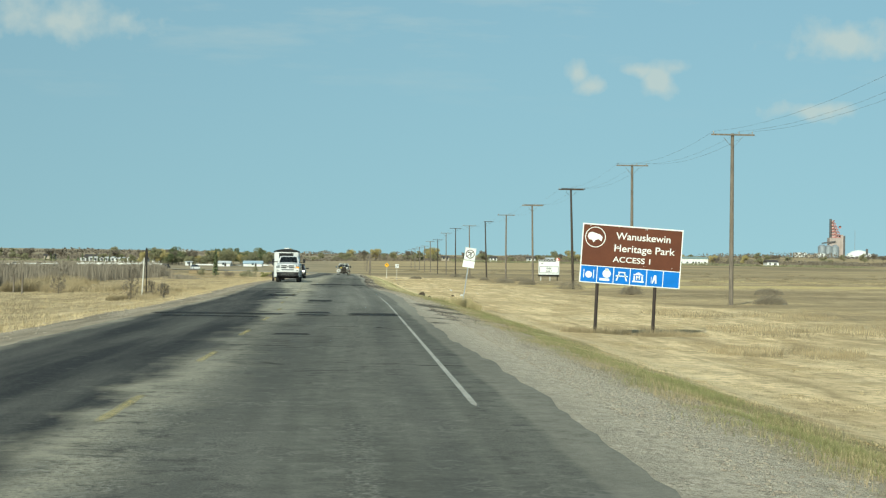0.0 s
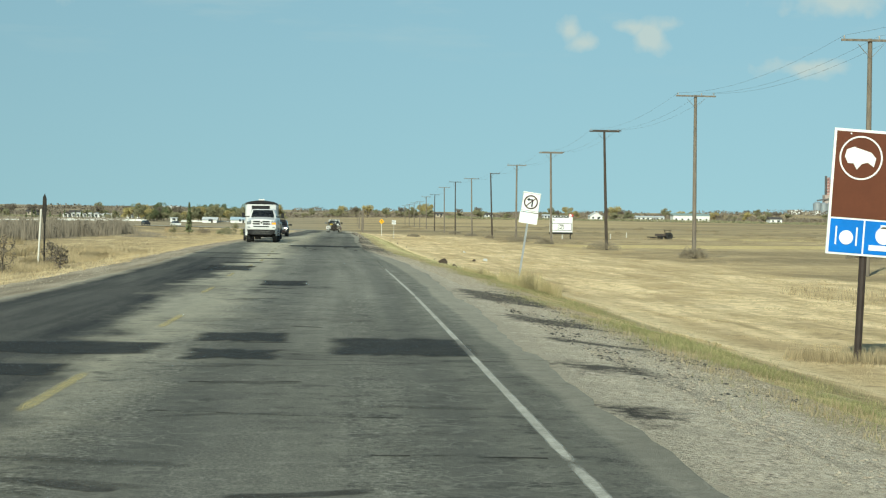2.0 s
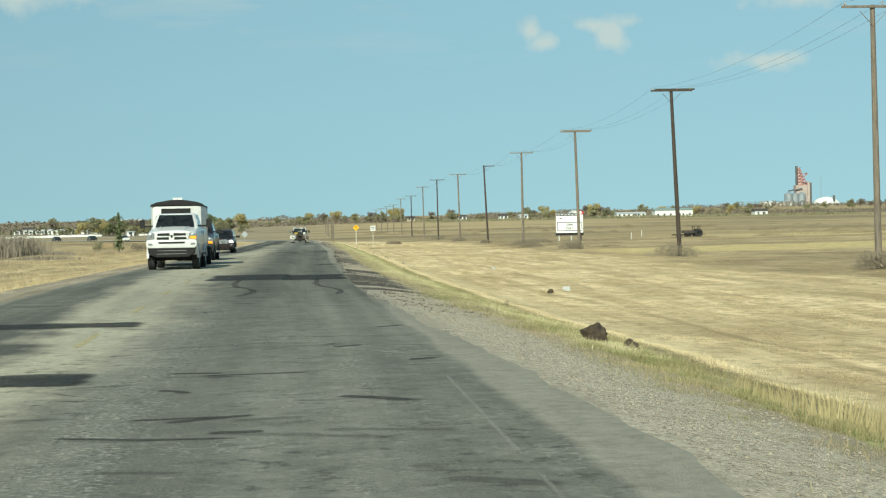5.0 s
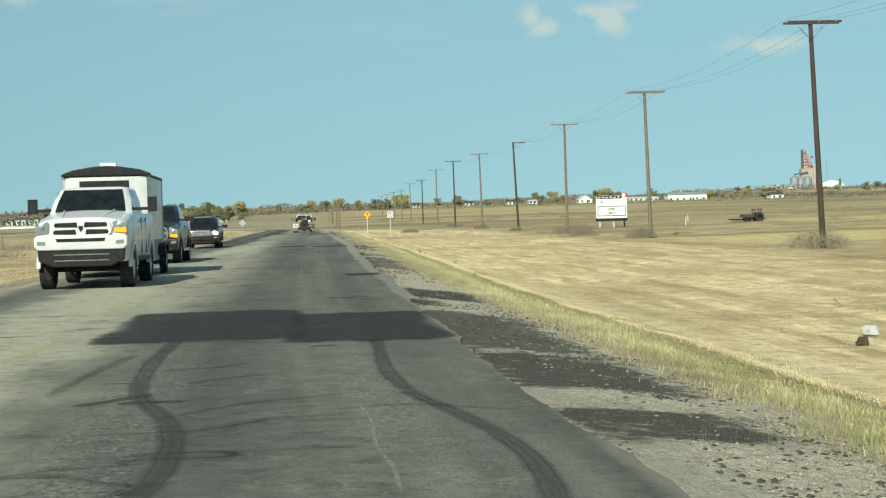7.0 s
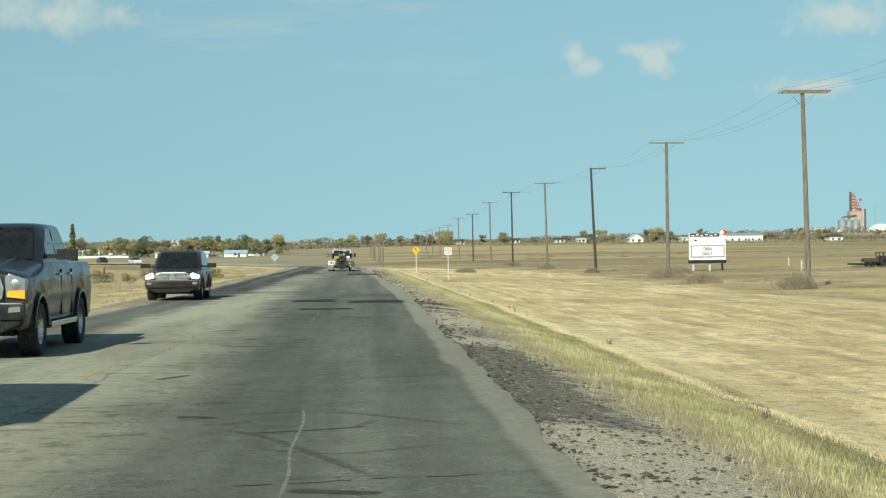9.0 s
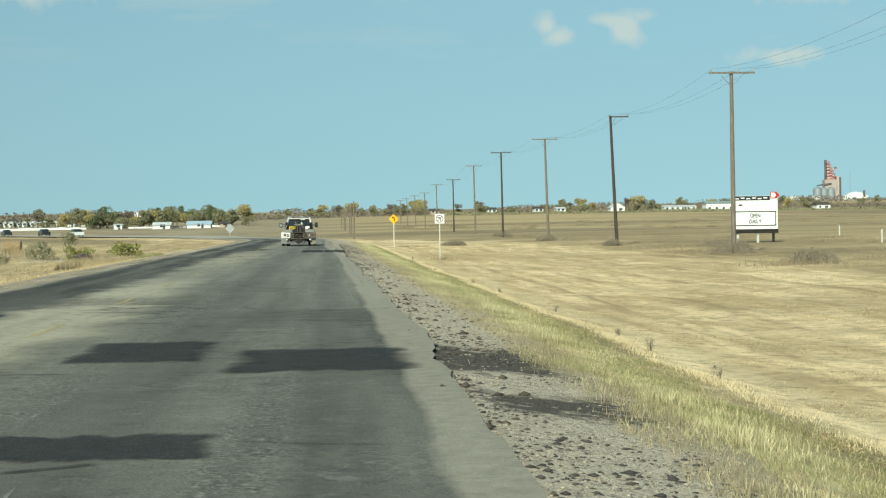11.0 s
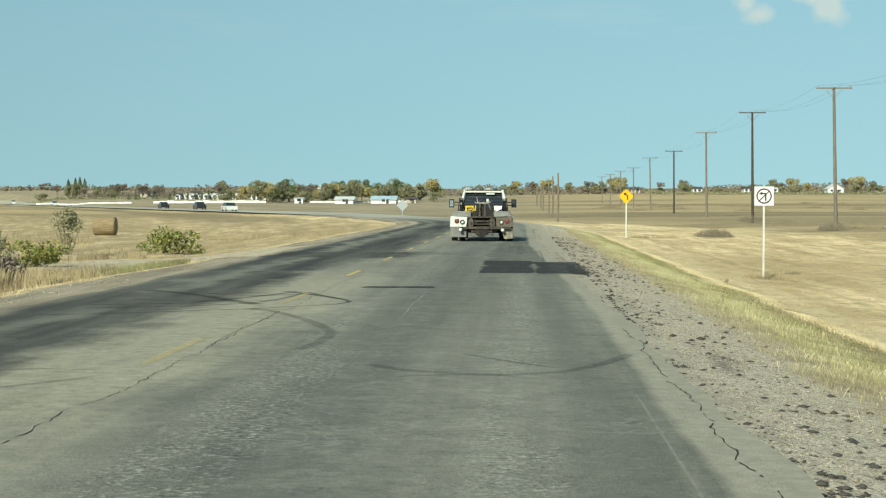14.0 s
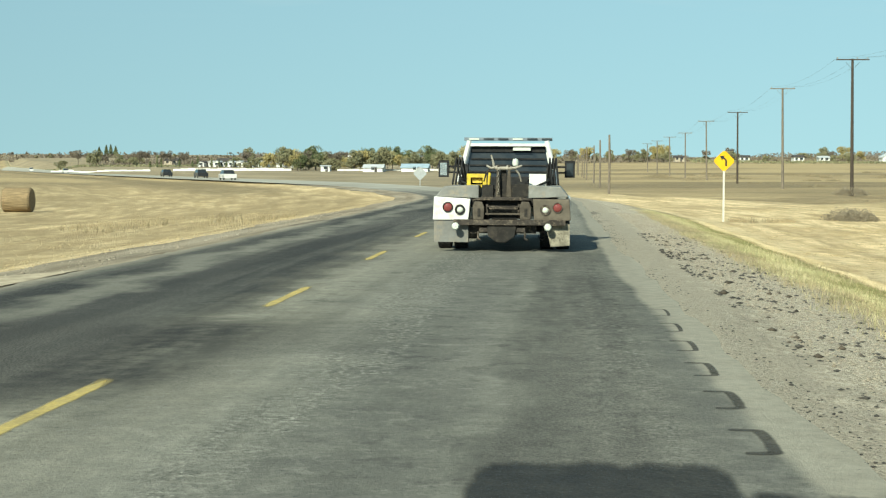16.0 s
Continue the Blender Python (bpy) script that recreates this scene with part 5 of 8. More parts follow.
RUST_STEEL = simple("rusty_dark_steel", (0.050, 0.042, 0.036), 0.8, 0.0, scale=5, vary=0.45, dirt=(0.19, 0.155, 0.115), spec=0.2)
MUD_STEEL = simple("mud_caked_steel", (0.090, 0.076, 0.060), 0.85, 0.0, scale=4, vary=0.4, dirt=(0.05, 0.042, 0.034), spec=0.2)
PALE_STEEL = simple("worn_pale_steel", (0.34, 0.31, 0.26), 0.6, 0.2, scale=5, vary=0.35, dirt=(0.10, 0.075, 0.05))
MUD_FLAP = simple("grey_mud_flap", (0.17, 0.17, 0.16), 0.8, scale=2, vary=0.25, dirt=(0.24, 0.21, 0.165))
MUD_PALE = simple("dried_mud_flap", (0.27, 0.245, 0.185), 0.9, scale=7, vary=0.4, dirt=(0.055, 0.05, 0.04))
BAR_GREY = simple("blue_grey_lamp_bar", (0.17, 0.20, 0.23), 0.5, scale=4, vary=0.3)
TOOL_YELLOW = simple("yellow_tool_plastic", (0.58, 0.42, 0.04), 0.5, scale=6, vary=0.15, dirt=(0.3, 0.22, 0.06))
RED_LENS = lamp_lens("red_lens", (0.22, 0.055, 0.05))
CLEAR_LENS = lamp_lens("clear_lens", (0.62, 0.66, 0.58))
AMBER_LIT = lamp_lens("lit_amber_lens", (0.9, 0.30, 0.02), 0.7)
HEADLAMP = lamp_lens("headlamp_glass", (0.22, 0.23, 0.23))
HEADLAMP_LIT = lamp_lens("lit_headlamp", (1.0, 0.9, 0.8), 3.0)


def tyre(bm, x, y, z, r, w):
    s = 1 if x > 0 else -1
    return spin(bm, [(r * 0.58, -w / 2 * 0.9), (r * 0.75, -w / 2), (r * 0.94, -w / 2), (r, -w / 2 * 0.78), (r, w / 2 * 0.78), (r * 0.94, w / 2), (r * 0.75, w / 2), (r * 0.58, w / 2 * 0.9)], (x, y, z), "X", 28)


def wheel(ob, x, y, r, w, rim=CHROME, name="wheel"):
    """A tyre with tread blocks, its rim and hub."""
    bm = tyre(B(), x, y, r, r, w)
    for k in range(28):
        a = 2 * math.pi * k / 28
        m = Matrix.Translation((x, y, r)) @ Matrix.Rotation(a, 4, "X")
        for s in (-1, 1):
            box(bm, s * w * 0.25 - w * 0.2, s * w * 0.25 + w * 0.2, -r * 0.07, r * 0.07, r * 0.99, r * 1.012, 0, m)
    t = part(name, bm, RUBBER, ob, "black tyre", False)
    out = 1 if x > 0 else -1
    bm = spin(B(), [(0.02, out * w * 0.30), (r * 0.2, out * w * 0.32), (r * 0.3, out * w * 0.2), (r * 0.52, out * w * 0.26), (r * 0.6, out * w * 0.44), (r * 0.6, -out * w * 0.4)], (x, y, r), "X", 24)
    part("rim", bm, rim, t, "metal rim", True)
    return t


def arc(cy, cz, r, a0, a1, n=9):
    return [(cy + r * math.cos(radians(a0 + (a1 - a0) * k / n)), cz + r * math.sin(radians(a0 + (a1 - a0) * k / n))) for k in range(n + 1)]


def slab(quad, out, thick=0.012):
    """A thin plate on four corners, pushed outward by the normal."""
    q = [Vector(c) for c in quad]
    n = (q[1] - q[0]).cross(q[2] - q[0]).normalized()
    if n.dot(Vector(out)) < 0:
        n = -n
    bm = B()
    lo, hi = [bm.verts.new(c + n * 0.003) for c in q], [bm.verts.new(c + n * (0.003 + thick)) for c in q]
    bm.faces.new(lo)
    bm.faces.new(list(reversed(hi)))
    for k in range(4):
        bm.faces.new((lo[(k + 1) % 4], lo[k], hi[k], hi[(k + 1) % 4]))
    bmesh.ops.recalc_face_normals(bm, faces=bm.faces)
    return bm


def soften(bm, size=0.03, seg=2, angle=25):
    es = [e for e in bm.edges if len(e.link_faces) == 2 and e.calc_face_angle(0) > radians(angle)]
    bmesh.ops.bevel(bm, geom=es, offset=size, segments=seg, affect="EDGES", profile=0.6, clamp_overlap=True)
    return bm


def hull(stations, W, n_side=6):
    """A car body lofted from cross sections (y, bottom, shoulder, crown, width factor)."""
    bm, rows = B(), []
    for y, lo, sh, crown, f in stations:
        w = W * f
        half = [(0.93, lo), (0.975, lo + 0.06), (1.0, lo + (sh - lo) * 0.45), (0.995, lo + (sh - lo) * 0.72), (0.975, sh - 0.09), (0.93, sh - 0.015),
                (0.84, sh + 0.25 * crown), (0.62, sh + 0.72 * crown), (0.32, sh + 0.96 * crown), (0.0, sh + crown)]
        ring_pts = [(w * a, z) for a, z in half] + [(-w * a, z) for a, z in reversed(half[:-1])]
        rows.append([bm.verts.new((x, y, z)) for x, z in ring_pts])
    for a, b in zip(rows, rows[1:]):
        for k in range(len(a) - 1):
            bm.faces.new((a[k], a[k + 1], b[k + 1], b[k]))
        bm.faces.new((a[-1], a[0], b[0], b[-1]))
    bm.faces.new(rows[0])
    bm.faces.new(list(reversed(rows[-1])))
    bmesh.ops.recalc_face_normals(bm, faces=bm.faces)
    return bm


def oncoming(m, name, label, category, coat, W, wr, z0, intake, bumper, grille, hood, belt, roof, L=5.9, bed=True, tow_mirrors=False, chrome=True, lit=False, amber=(-1, 1)):
    """A pickup or wagon whose nose points along -y; front at y = 0, wheels on the ground.
    intake, bumper, grille: heights of their lower edges; the grille's upper edge and the hood's ends follow."""
    ob = thing(name, m, label, category)
    h0, h1 = hood[0], hood[1]
    fa, ra, gap = 0.98, L - 1.3, wr + 0.10
    y_w = 1.5                                    # foot of the windscreen
    cab_end = 3.95 if bed else L - 0.15
    stations = []
    ys = sorted(set([0.0, 0.05, 0.14, 0.3, 0.7, y_w, y_w + 0.1, 2.6, cab_end, cab_end + 0.05, L - 0.3, L - 0.06, L] + [fa + gap * math.sin(radians(a)) for a in range(-90, 91, 15)] + [ra + gap * math.sin(radians(a)) for a in range(-90, 91, 15)]))
    for y in ys:
        lo = z0
        for ax in (fa, ra):
            if abs(y - ax) < gap:
                lo = max(lo, wr + math.sqrt(gap * gap - (y - ax) ** 2))
        t = min(1.0, max(0.0, y / y_w))
        sh = (h0 - 0.10) + (belt - 0.02 - h0 + 0.10) * t
        crown = (h0 + (h1 - h0) * t) - sh
        if y > y_w + 0.05:
            sh, crown = belt, 0.02
        f = 0.94 if y < 0.02 else 0.965 if y < 0.1 else 0.985 if y < 0.2 else 1.0 if y < L - 0.1 else 0.97
        if y < 0.02:
            crown *= 0.3
        stations.append((y, lo, sh, crown, f))
    body = part("body", hull(stations, W), coat, ob, "", True)
    # cab, its roof slightly crowned
    wb, wt = W - 0.09, W * 0.755
    y0, y1 = y_w - 0.02, cab_end - 0.02
    fi, bi = 0.82, (0.18 if bed else 0.45)
    bm, rows = B(), []
    for t, inset in ((0, 0), (0.5, 0.03), (0.9, 0.0), (0.97, -0.05), (1.0, -0.16)):
        w = wb + (wt - wb) * t + inset
        a, b = y0 + fi * t - inset * 0.7, y1 - bi * t + inset * 0.7
        z = belt - 0.03 + (roof - belt + 0.03) * t
        outline = [(-w + 0.12, a), (-0.5 * w, a - 0.06 * (1 - t)), (0, a - 0.09 * (1 - t)), (0.5 * w, a - 0.06 * (1 - t)), (w - 0.12, a), (w, a + 0.16), (w, (a + b) / 2), (w, b - 0.1), (w - 0.1, b), (-w + 0.1, b), (-w, b - 0.1), (-w, (a + b) / 2), (-w, a + 0.16)]
        rows.append([bm.verts.new((x, y, z)) for x, y in outline])
    for a, b in zip(rows, rows[1:]):
        for k in range(len(a)):
            bm.faces.new((a[k], a[(k + 1) % len(a)], b[(k + 1) % len(a)], b[k]))
    bm.faces.new(rows[-1])
    bmesh.ops.recalc_face_normals(bm, faces=bm.faces)
    cab = part("cab", bm, coat, ob, "", True)

    def glass_at(t, f):
        w = wb + (wt - wb) * t + 0.02 * math.sin(math.pi * t)
        return Vector((f * (w - 0.13), y0 + fi * t - 0.09 * (1 - t) * (1 - abs(f)) - 0.035 - 0.02 * math.sin(math.pi * t), belt - 0.03 + (roof - belt + 0.03) * t))
    bm, rows = B(), []
    for t in (0.12, 0.5, 0.90):
        rows.append([bm.verts.new(glass_at(t, f)) for f in (-1, -0.5, 0, 0.5, 1)])
    for a, b in zip(rows, rows[1:]):
        for k in range(4):
            bm.faces.new((a[k], a[k + 1], b[k + 1], b[k]))
    bmesh.ops.solidify(bm, geom=bm.faces, thickness=0.012)
    part("windscreen", bm, GLASS, cab, "dark windscreen", True)
    part("wiper", tube(tube(B(), glass_at(0.13, -0.7) + Vector((0, -0.02, 0)), glass_at(0.2, -0.05) + Vector((0, -0.02, 0)), 0.01, 0.008, 5), glass_at(0.13, 0.1) + Vector((0, -0.02, 0)), glass_at(0.2, 0.75) + Vector((0, -0.02, 0)), 0.01, 0.008, 5), TRIM, cab)
    for s in (-1, 1):
        def sd(y, t):
            return Vector((s * (wb + (wt - wb) * t + 0.03 * math.sin(math.pi * min(1, t)) ), y, belt - 0.03 + (roof - belt + 0.03) * t))
        n = 2 if bed else 3
        a0, b0 = y0 + 0.36, y1 - 0.16
        for k in range(n):
            a, b = a0 + (b0 - a0) * k / n, a0 + (b0 - a0) * (k + 1) / n - 0.09
            fr = 0.52 if k == 0 else 0.0
            bk = 0.14 if k == n - 1 else 0.0
            part("side_window", slab([sd(a, 0.14), sd(b, 0.14), sd(b - bk, 0.86), sd(a + fr, 0.86)], (s, 0, 0)), GLASS, cab, "tinted side window")
            part("door_handle", soften(box(B(), min(s * (W - 0.01), s * (W + 0.03)), max(s * (W - 0.01), s * (W + 0.03)), b - 0.26, b - 0.07, belt - 0.22, belt - 0.18), 0.008, 1), CHROME if chrome else coat, body)
            part("door_seam", box(B(), min(s * (W - 0.03), s * (W + 0.002)), max(s * (W - 0.03), s * (W + 0.002)), b + 0.05, b + 0.062, z0 + 0.12, belt - 0.12), TRIM, body)
        x1 = s * 1.40 if tow_mirrors else s * (W + 0.24)
        if tow_mirrors:
            head = box(B(), x1 - 0.105, x1 + 0.105, y0 + 0.42, y0 + 0.56, belt + 0.02, belt + 0.37)
        else:
            head = box(B(), x1 - 0.16, x1 + 0.16, y0 + 0.42, y0 + 0.58, belt + 0.04, belt + 0.21)
        mir = part("mirror", soften(head, 0.045, 3), TRIM, ob, "black side mirror", True)
        part("mirror_arm", soften(box(B(), min(s * (W - 0.16), x1), max(s * (W - 0.16), x1), y0 + 0.46, y0 + 0.52, belt + 0.06, belt + 0.13), 0.02, 2), TRIM, mir)
        rocker = box(B(), min(s * W, s * (W + 0.05)), max(s * W, s * (W + 0.05)), fa + gap + 0.15, ra - gap - 0.15, z0 - 0.04, z0 + 0.05, 0.015)
        part("side_step", rocker, CHROME if chrome else TRIM, ob, "side step")
    # nose
    gz0, gz1 = grille
    gw = W * 0.66
    surround = [(-gw + 0.10, gz0), (gw - 0.10, gz0), (gw - 0.02, gz0 + 0.08), (gw, (gz0 + gz1) / 2), (gw - 0.06, gz1 - 0.04), (gw - 0.18, gz1), (-gw + 0.18, gz1), (-gw + 0.06, gz1 - 0.04), (-gw, (gz0 + gz1) / 2), (-gw + 0.02, gz0 + 0.08)]
    g = part("grille", soften(prism(B(), surround, -0.06, 0.03), 0.012, 2), CHROME if chrome else coat, ob, "bright grille surround" if chrome else "body coloured grille surround")
    hh = (gz1 - gz0 - 0.13) / 2
    for sx in (-1, 1):
        for row in range(2):
            za = gz0 + 0.045 + row * (hh + 0.045)
            inner, outer = 0.10 - 0.03 * row, gw - (0.10 if row else 0.075)
            out = [(sx * inner, za), (sx * (outer - 0.02), za + 0.01), (sx * outer, za + hh * 0.5), (sx * (outer - 0.03), za + hh - 0.01), (sx * (inner + 0.02), za + hh)]
            o = part("grille_opening", prism(B(), out, -0.068, -0.060), TRIM, g, "dark grille opening")
            for k in range(3 if chrome else 1):
                zz = za + hh * ((k + 1) / 4 if chrome else 0.5)
                part("grille_bar", box(B(), min(sx * (inner + 0.03), sx * (outer - 0.04)), max(sx * (inner + 0.03), sx * (outer - 0.04)), -0.074, -0.069, zz - 0.006, zz + 0.008), CHROME if chrome else BLACK_STEEL, o)
    zc = (gz0 + gz1) / 2
    part("emblem", prism(B(), [(-0.045, zc + 0.06), (-0.05, zc), (0, zc - 0.08), (0.05, zc), (0.045, zc + 0.06)], -0.075, -0.061), CHROME if chrome else TRIM, g, "plain badge shape")
    for s in (-1, 1):
        a, b = gw + 0.025, W * 0.965
        out = [(s * a, gz0 + 0.08), (s * b, gz0 + 0.05), (s * (b + 0.01), gz1 - 0.10), (s * (a + 0.05), gz1 - 0.01), (s * (a - 0.02), gz1 - 0.05)]
        h = part("headlight", soften(prism(B(), out, -0.03, 0.22), 0.02, 2), HEADLAMP_LIT if lit else HEADLAMP, ob, "headlight with clear lens", True)
        if not lit:
            part("reflector", spin(B(), [(0.075, -0.035), (0.06, -0.04), (0.03, -0.043), (0.003, -0.044)], (s * (a + b) / 2, 0, (gz0 + gz1) / 2 + 0.05), "Y", 16), CHROME, h, "round reflector", True)
        if s in amber and not lit:
            part("turn_lamp", prism(B(), [(s * (a + 0.02), gz0 + 0.095), (s * (b - 0.005), gz0 + 0.065), (s * (b - 0.005), gz0 + 0.19), (s * (a + 0.03), gz0 + 0.18)], -0.046, -0.031), AMBER_LIT, h, "lit amber marker lamp")
    b_top = gz0 + 0.02
    out = [(-W * 0.90, bumper), (W * 0.90, bumper), (W * 0.985, bumper + 0.08), (W * 0.99, b_top - 0.03), (W * 0.93, b_top), (-W * 0.93, b_top), (-W * 0.99, b_top - 0.03), (-W * 0.985, bumper + 0.08)]
    bump = part("bumper", soften(prism(B(), out, -0.15, 0.16), 0.04, 3), coat, ob, "painted front bumper", True)
    part("bumper_slot", prism(B(), [(-W * 0.50, b_top - 0.135), (W * 0.50, b_top - 0.135), (W * 0.53, b_top - 0.06), (-W * 0.53, b_top - 0.06)], -0.158, -0.151), TRIM, bump, "dark bumper slot")
    dam = [(-W * 0.60, intake), (W * 0.60, intake), (W * 0.90, intake + 0.14), (W * 0.93, bumper + 0.02), (-W * 0.93, bumper + 0.02), (-W * 0.90, intake + 0.14)]
    low = part("air_dam", soften(prism(B(), dam, -0.11, 0.3), 0.03, 2), TRIM, ob, "black lower air intake")
    for k in range(2):
        zz = intake + (bumper - intake) * (0.35 + 0.35 * k)
        part("intake_bar", box(B(), -W * 0.58, W * 0.58, -0.118, -0.111, zz, zz + 0.02), GREY_PANEL if not chrome else BLACK_STEEL, low)
    for s in (-1, 1):
        part("fog_lamp", prism(B(), [(s * W * 0.74, bumper + 0.12), (s * W * 0.92, bumper + 0.13), (s * W * 0.91, bumper + 0.21), (s * W * 0.75, bumper + 0.20)], -0.158, -0.151), HEADLAMP, bump, "fog lamp")
        part("hood_crease", tube(B(), (s * W * 0.42, 0.12, h0 - 0.005), (s * W * 0.55, y_w - 0.05, h1 - 0.015), 0.022, 0.03, 6), coat, body)
        for ax in (fa, ra):
            rim = arc(ax, wr, gap + 0.055, 3, 177, 14) + list(reversed(arc(ax, wr, gap - 0.015, 3, 177, 14)))
            part("wheel_flare", soften(prism(B(), rim, min(s * (W - 0.06), s * (W + 0.035)), max(s * (W - 0.06), s * (W + 0.035)), "X"), 0.012, 1, 50), coat, body, "wheel arch flare")
    for x, y in ((-W + 0.14, fa), (W - 0.14, fa), (-W + 0.14, ra), (W - 0.14, ra)):
        wheel(ob, x, y, wr, 0.30)
    part("underbody", box(B(), -W + 0.32, W - 0.32, 0.5, L - 0.4, z0 - 0.12, z0 + 0.35), TRIM, ob, "dark underbody")
    for ax in (fa, ra):
        part("axle", tube(B(), (-W + 0.3, ax, wr), (W - 0.3, ax, wr), 0.07, 0.07, 8), BLACK_STEEL, ob)
    return ob


oncoming(pose(-6.17, 143.2, 0.0), "white_pickup_truck", "white lifted pickup truck towing a trailer, amber lamp lit", "pickup truck", WHITE_PAINT, 1.05, 0.45, 0.62, 0.52, 0.90, (1.20, 1.56), (1.62, 1.80), 1.72, 2.36, 6.0, True, True, False, False, (1,))
oncoming(pose(-6.85, 164.4, 0.0), "dark_pickup_truck", "dark pickup truck with a bright chrome grille and lit amber lamps", "pickup truck", NAVY_PAINT, 1.03, 0.42, 0.46, 0.40, 0.60, (0.86, 1.32), (1.38, 1.56), 1.47, 2.12, 5.9)
oncoming(pose(-7.3, 196.0, 0.0), "dark_suv", "dark maroon sport utility vehicle with headlights lit", "car", MAROON_PAINT, 0.95, 0.36, 0.34, 0.28, 0.44, (0.70, 0.98), (1.02, 1.14), 1.08, 1.74, 4.8, False, False, True, True)


def cargo_trailer():
    ob = thing("cargo_trailer", pose(-6.62, 151.2, 0.0, 0, 0, 1.5), "white enclosed cargo trailer with dark upper nose, hitched behind a pickup", "trailer")
    h = 1.20
    plan = [(-h, 0.28), (-h + 0.10, 0.07), (-h + 0.28, 0.0), (h - 0.28, 0.0), (h - 0.10, 0.07), (h, 0.28), (h, 4.4), (-h, 4.4)]
    part("body", prism(B(), plan, 0.42, 2.76, "Z"), WHITE_PAINT, ob, "", True)
    roof_line = [(-h, 2.76), (h, 2.76), (h, 2.80), (h * 0.75, 2.93), (h * 0.3, 3.02), (0, 3.04), (-h * 0.3, 3.02), (-h * 0.75, 2.93), (-h, 2.80)]
    part("roof", prism(B(), roof_line, 0.25, 4.4), WHITE_PAINT, ob, "white crowned roof")
    part("nose_cap", soften(prism(B(), [(-h * 1.01, 2.79), (h * 1.01, 2.79), (h * 1.005, 2.85), (h * 0.76, 2.96), (h * 0.3, 3.05), (0, 3.07), (-h * 0.3, 3.05), (-h * 0.76, 2.96), (-h * 1.005, 2.85)], -0.04, 0.3), 0.03, 2), TRIM, ob, "dark rounded upper nose")
    part("nose_panel", soften(box(B(), -0.72, 0.62, -0.02, -0.003, 1.75, 2.66), 0.005, 1), TRIM, ob, "dark window panel on the nose")
    part("roof_vent", soften(box(B(), -0.22, 0.22, 0.6, 1.0, 3.03, 3.17), 0.03, 2), WHITE_PAINT, ob, "white roof vent")
    for s in (-1, 1):
        part("top_rail", box(B(), min(s * h, s * (h + 0.025)), max(s * h, s * (h + 0.025)), 0.28, 4.4, 2.73, 2.80), TRIM, ob, "dark corner rail")
        part("rear_rail", box(B(), min(s * h, s * (h + 0.02)), max(s * h, s * (h + 0.02)), 4.32, 4.4, 0.42, 2.73), GALV, ob, "bright rear corner rail")
        part("stone_guard", box(B(), min(s * (h + 0.003), s * (h + 0.015)), max(s * (h + 0.003), s * (h + 0.015)), 0.8, 4.3, 0.44, 1.0), GREY_PANEL, ob, "dark grey side guard")
        for k in range(7):
            y = 0.7 + k * 0.58
            part("panel_seam", box(B(), min(s * h, s * (h + 0.004)), max(s * h, s * (h + 0.004)), y, y + 0.012, 1.01, 2.72), GALV, ob)
        part("fender", soften(prism(B(), [(1.9, 0.55), (2.05, 0.80), (2.3, 0.88), (3.4, 0.88), (3.65, 0.80), (3.8, 0.55), (3.7, 0.55), (3.35, 0.82), (2.35, 0.82), (2.0, 0.55)], min(s * h, s * (h + 0.22)), max(s * h, s * (h + 0.22)), "X"), 0.01, 1), TRIM, ob, "black wheel fender")
        wheel(ob, s * (h + 0.10), 2.85, 0.36, 0.2)
    part("stone_guard_front", box(B(), -h + 0.28, h - 0.28, -0.018, -0.003, 0.44, 1.1), GALV, ob, "bright metal front guard")
    part("chassis", box(B(), -1.05, 1.05, -0.1, 4.35, 0.30, 0.42), BLACK_STEEL, ob)
    part("drawbar", tube(tube(B(), (-0.9, 0.1, 0.45), (0.25, -1.25, 0.5), 0.05, 0.05, 6), (0.9, 0.1, 0.45), (0.25, -1.25, 0.5), 0.05, 0.05, 6), BLACK_STEEL, ob)


cargo_trailer()


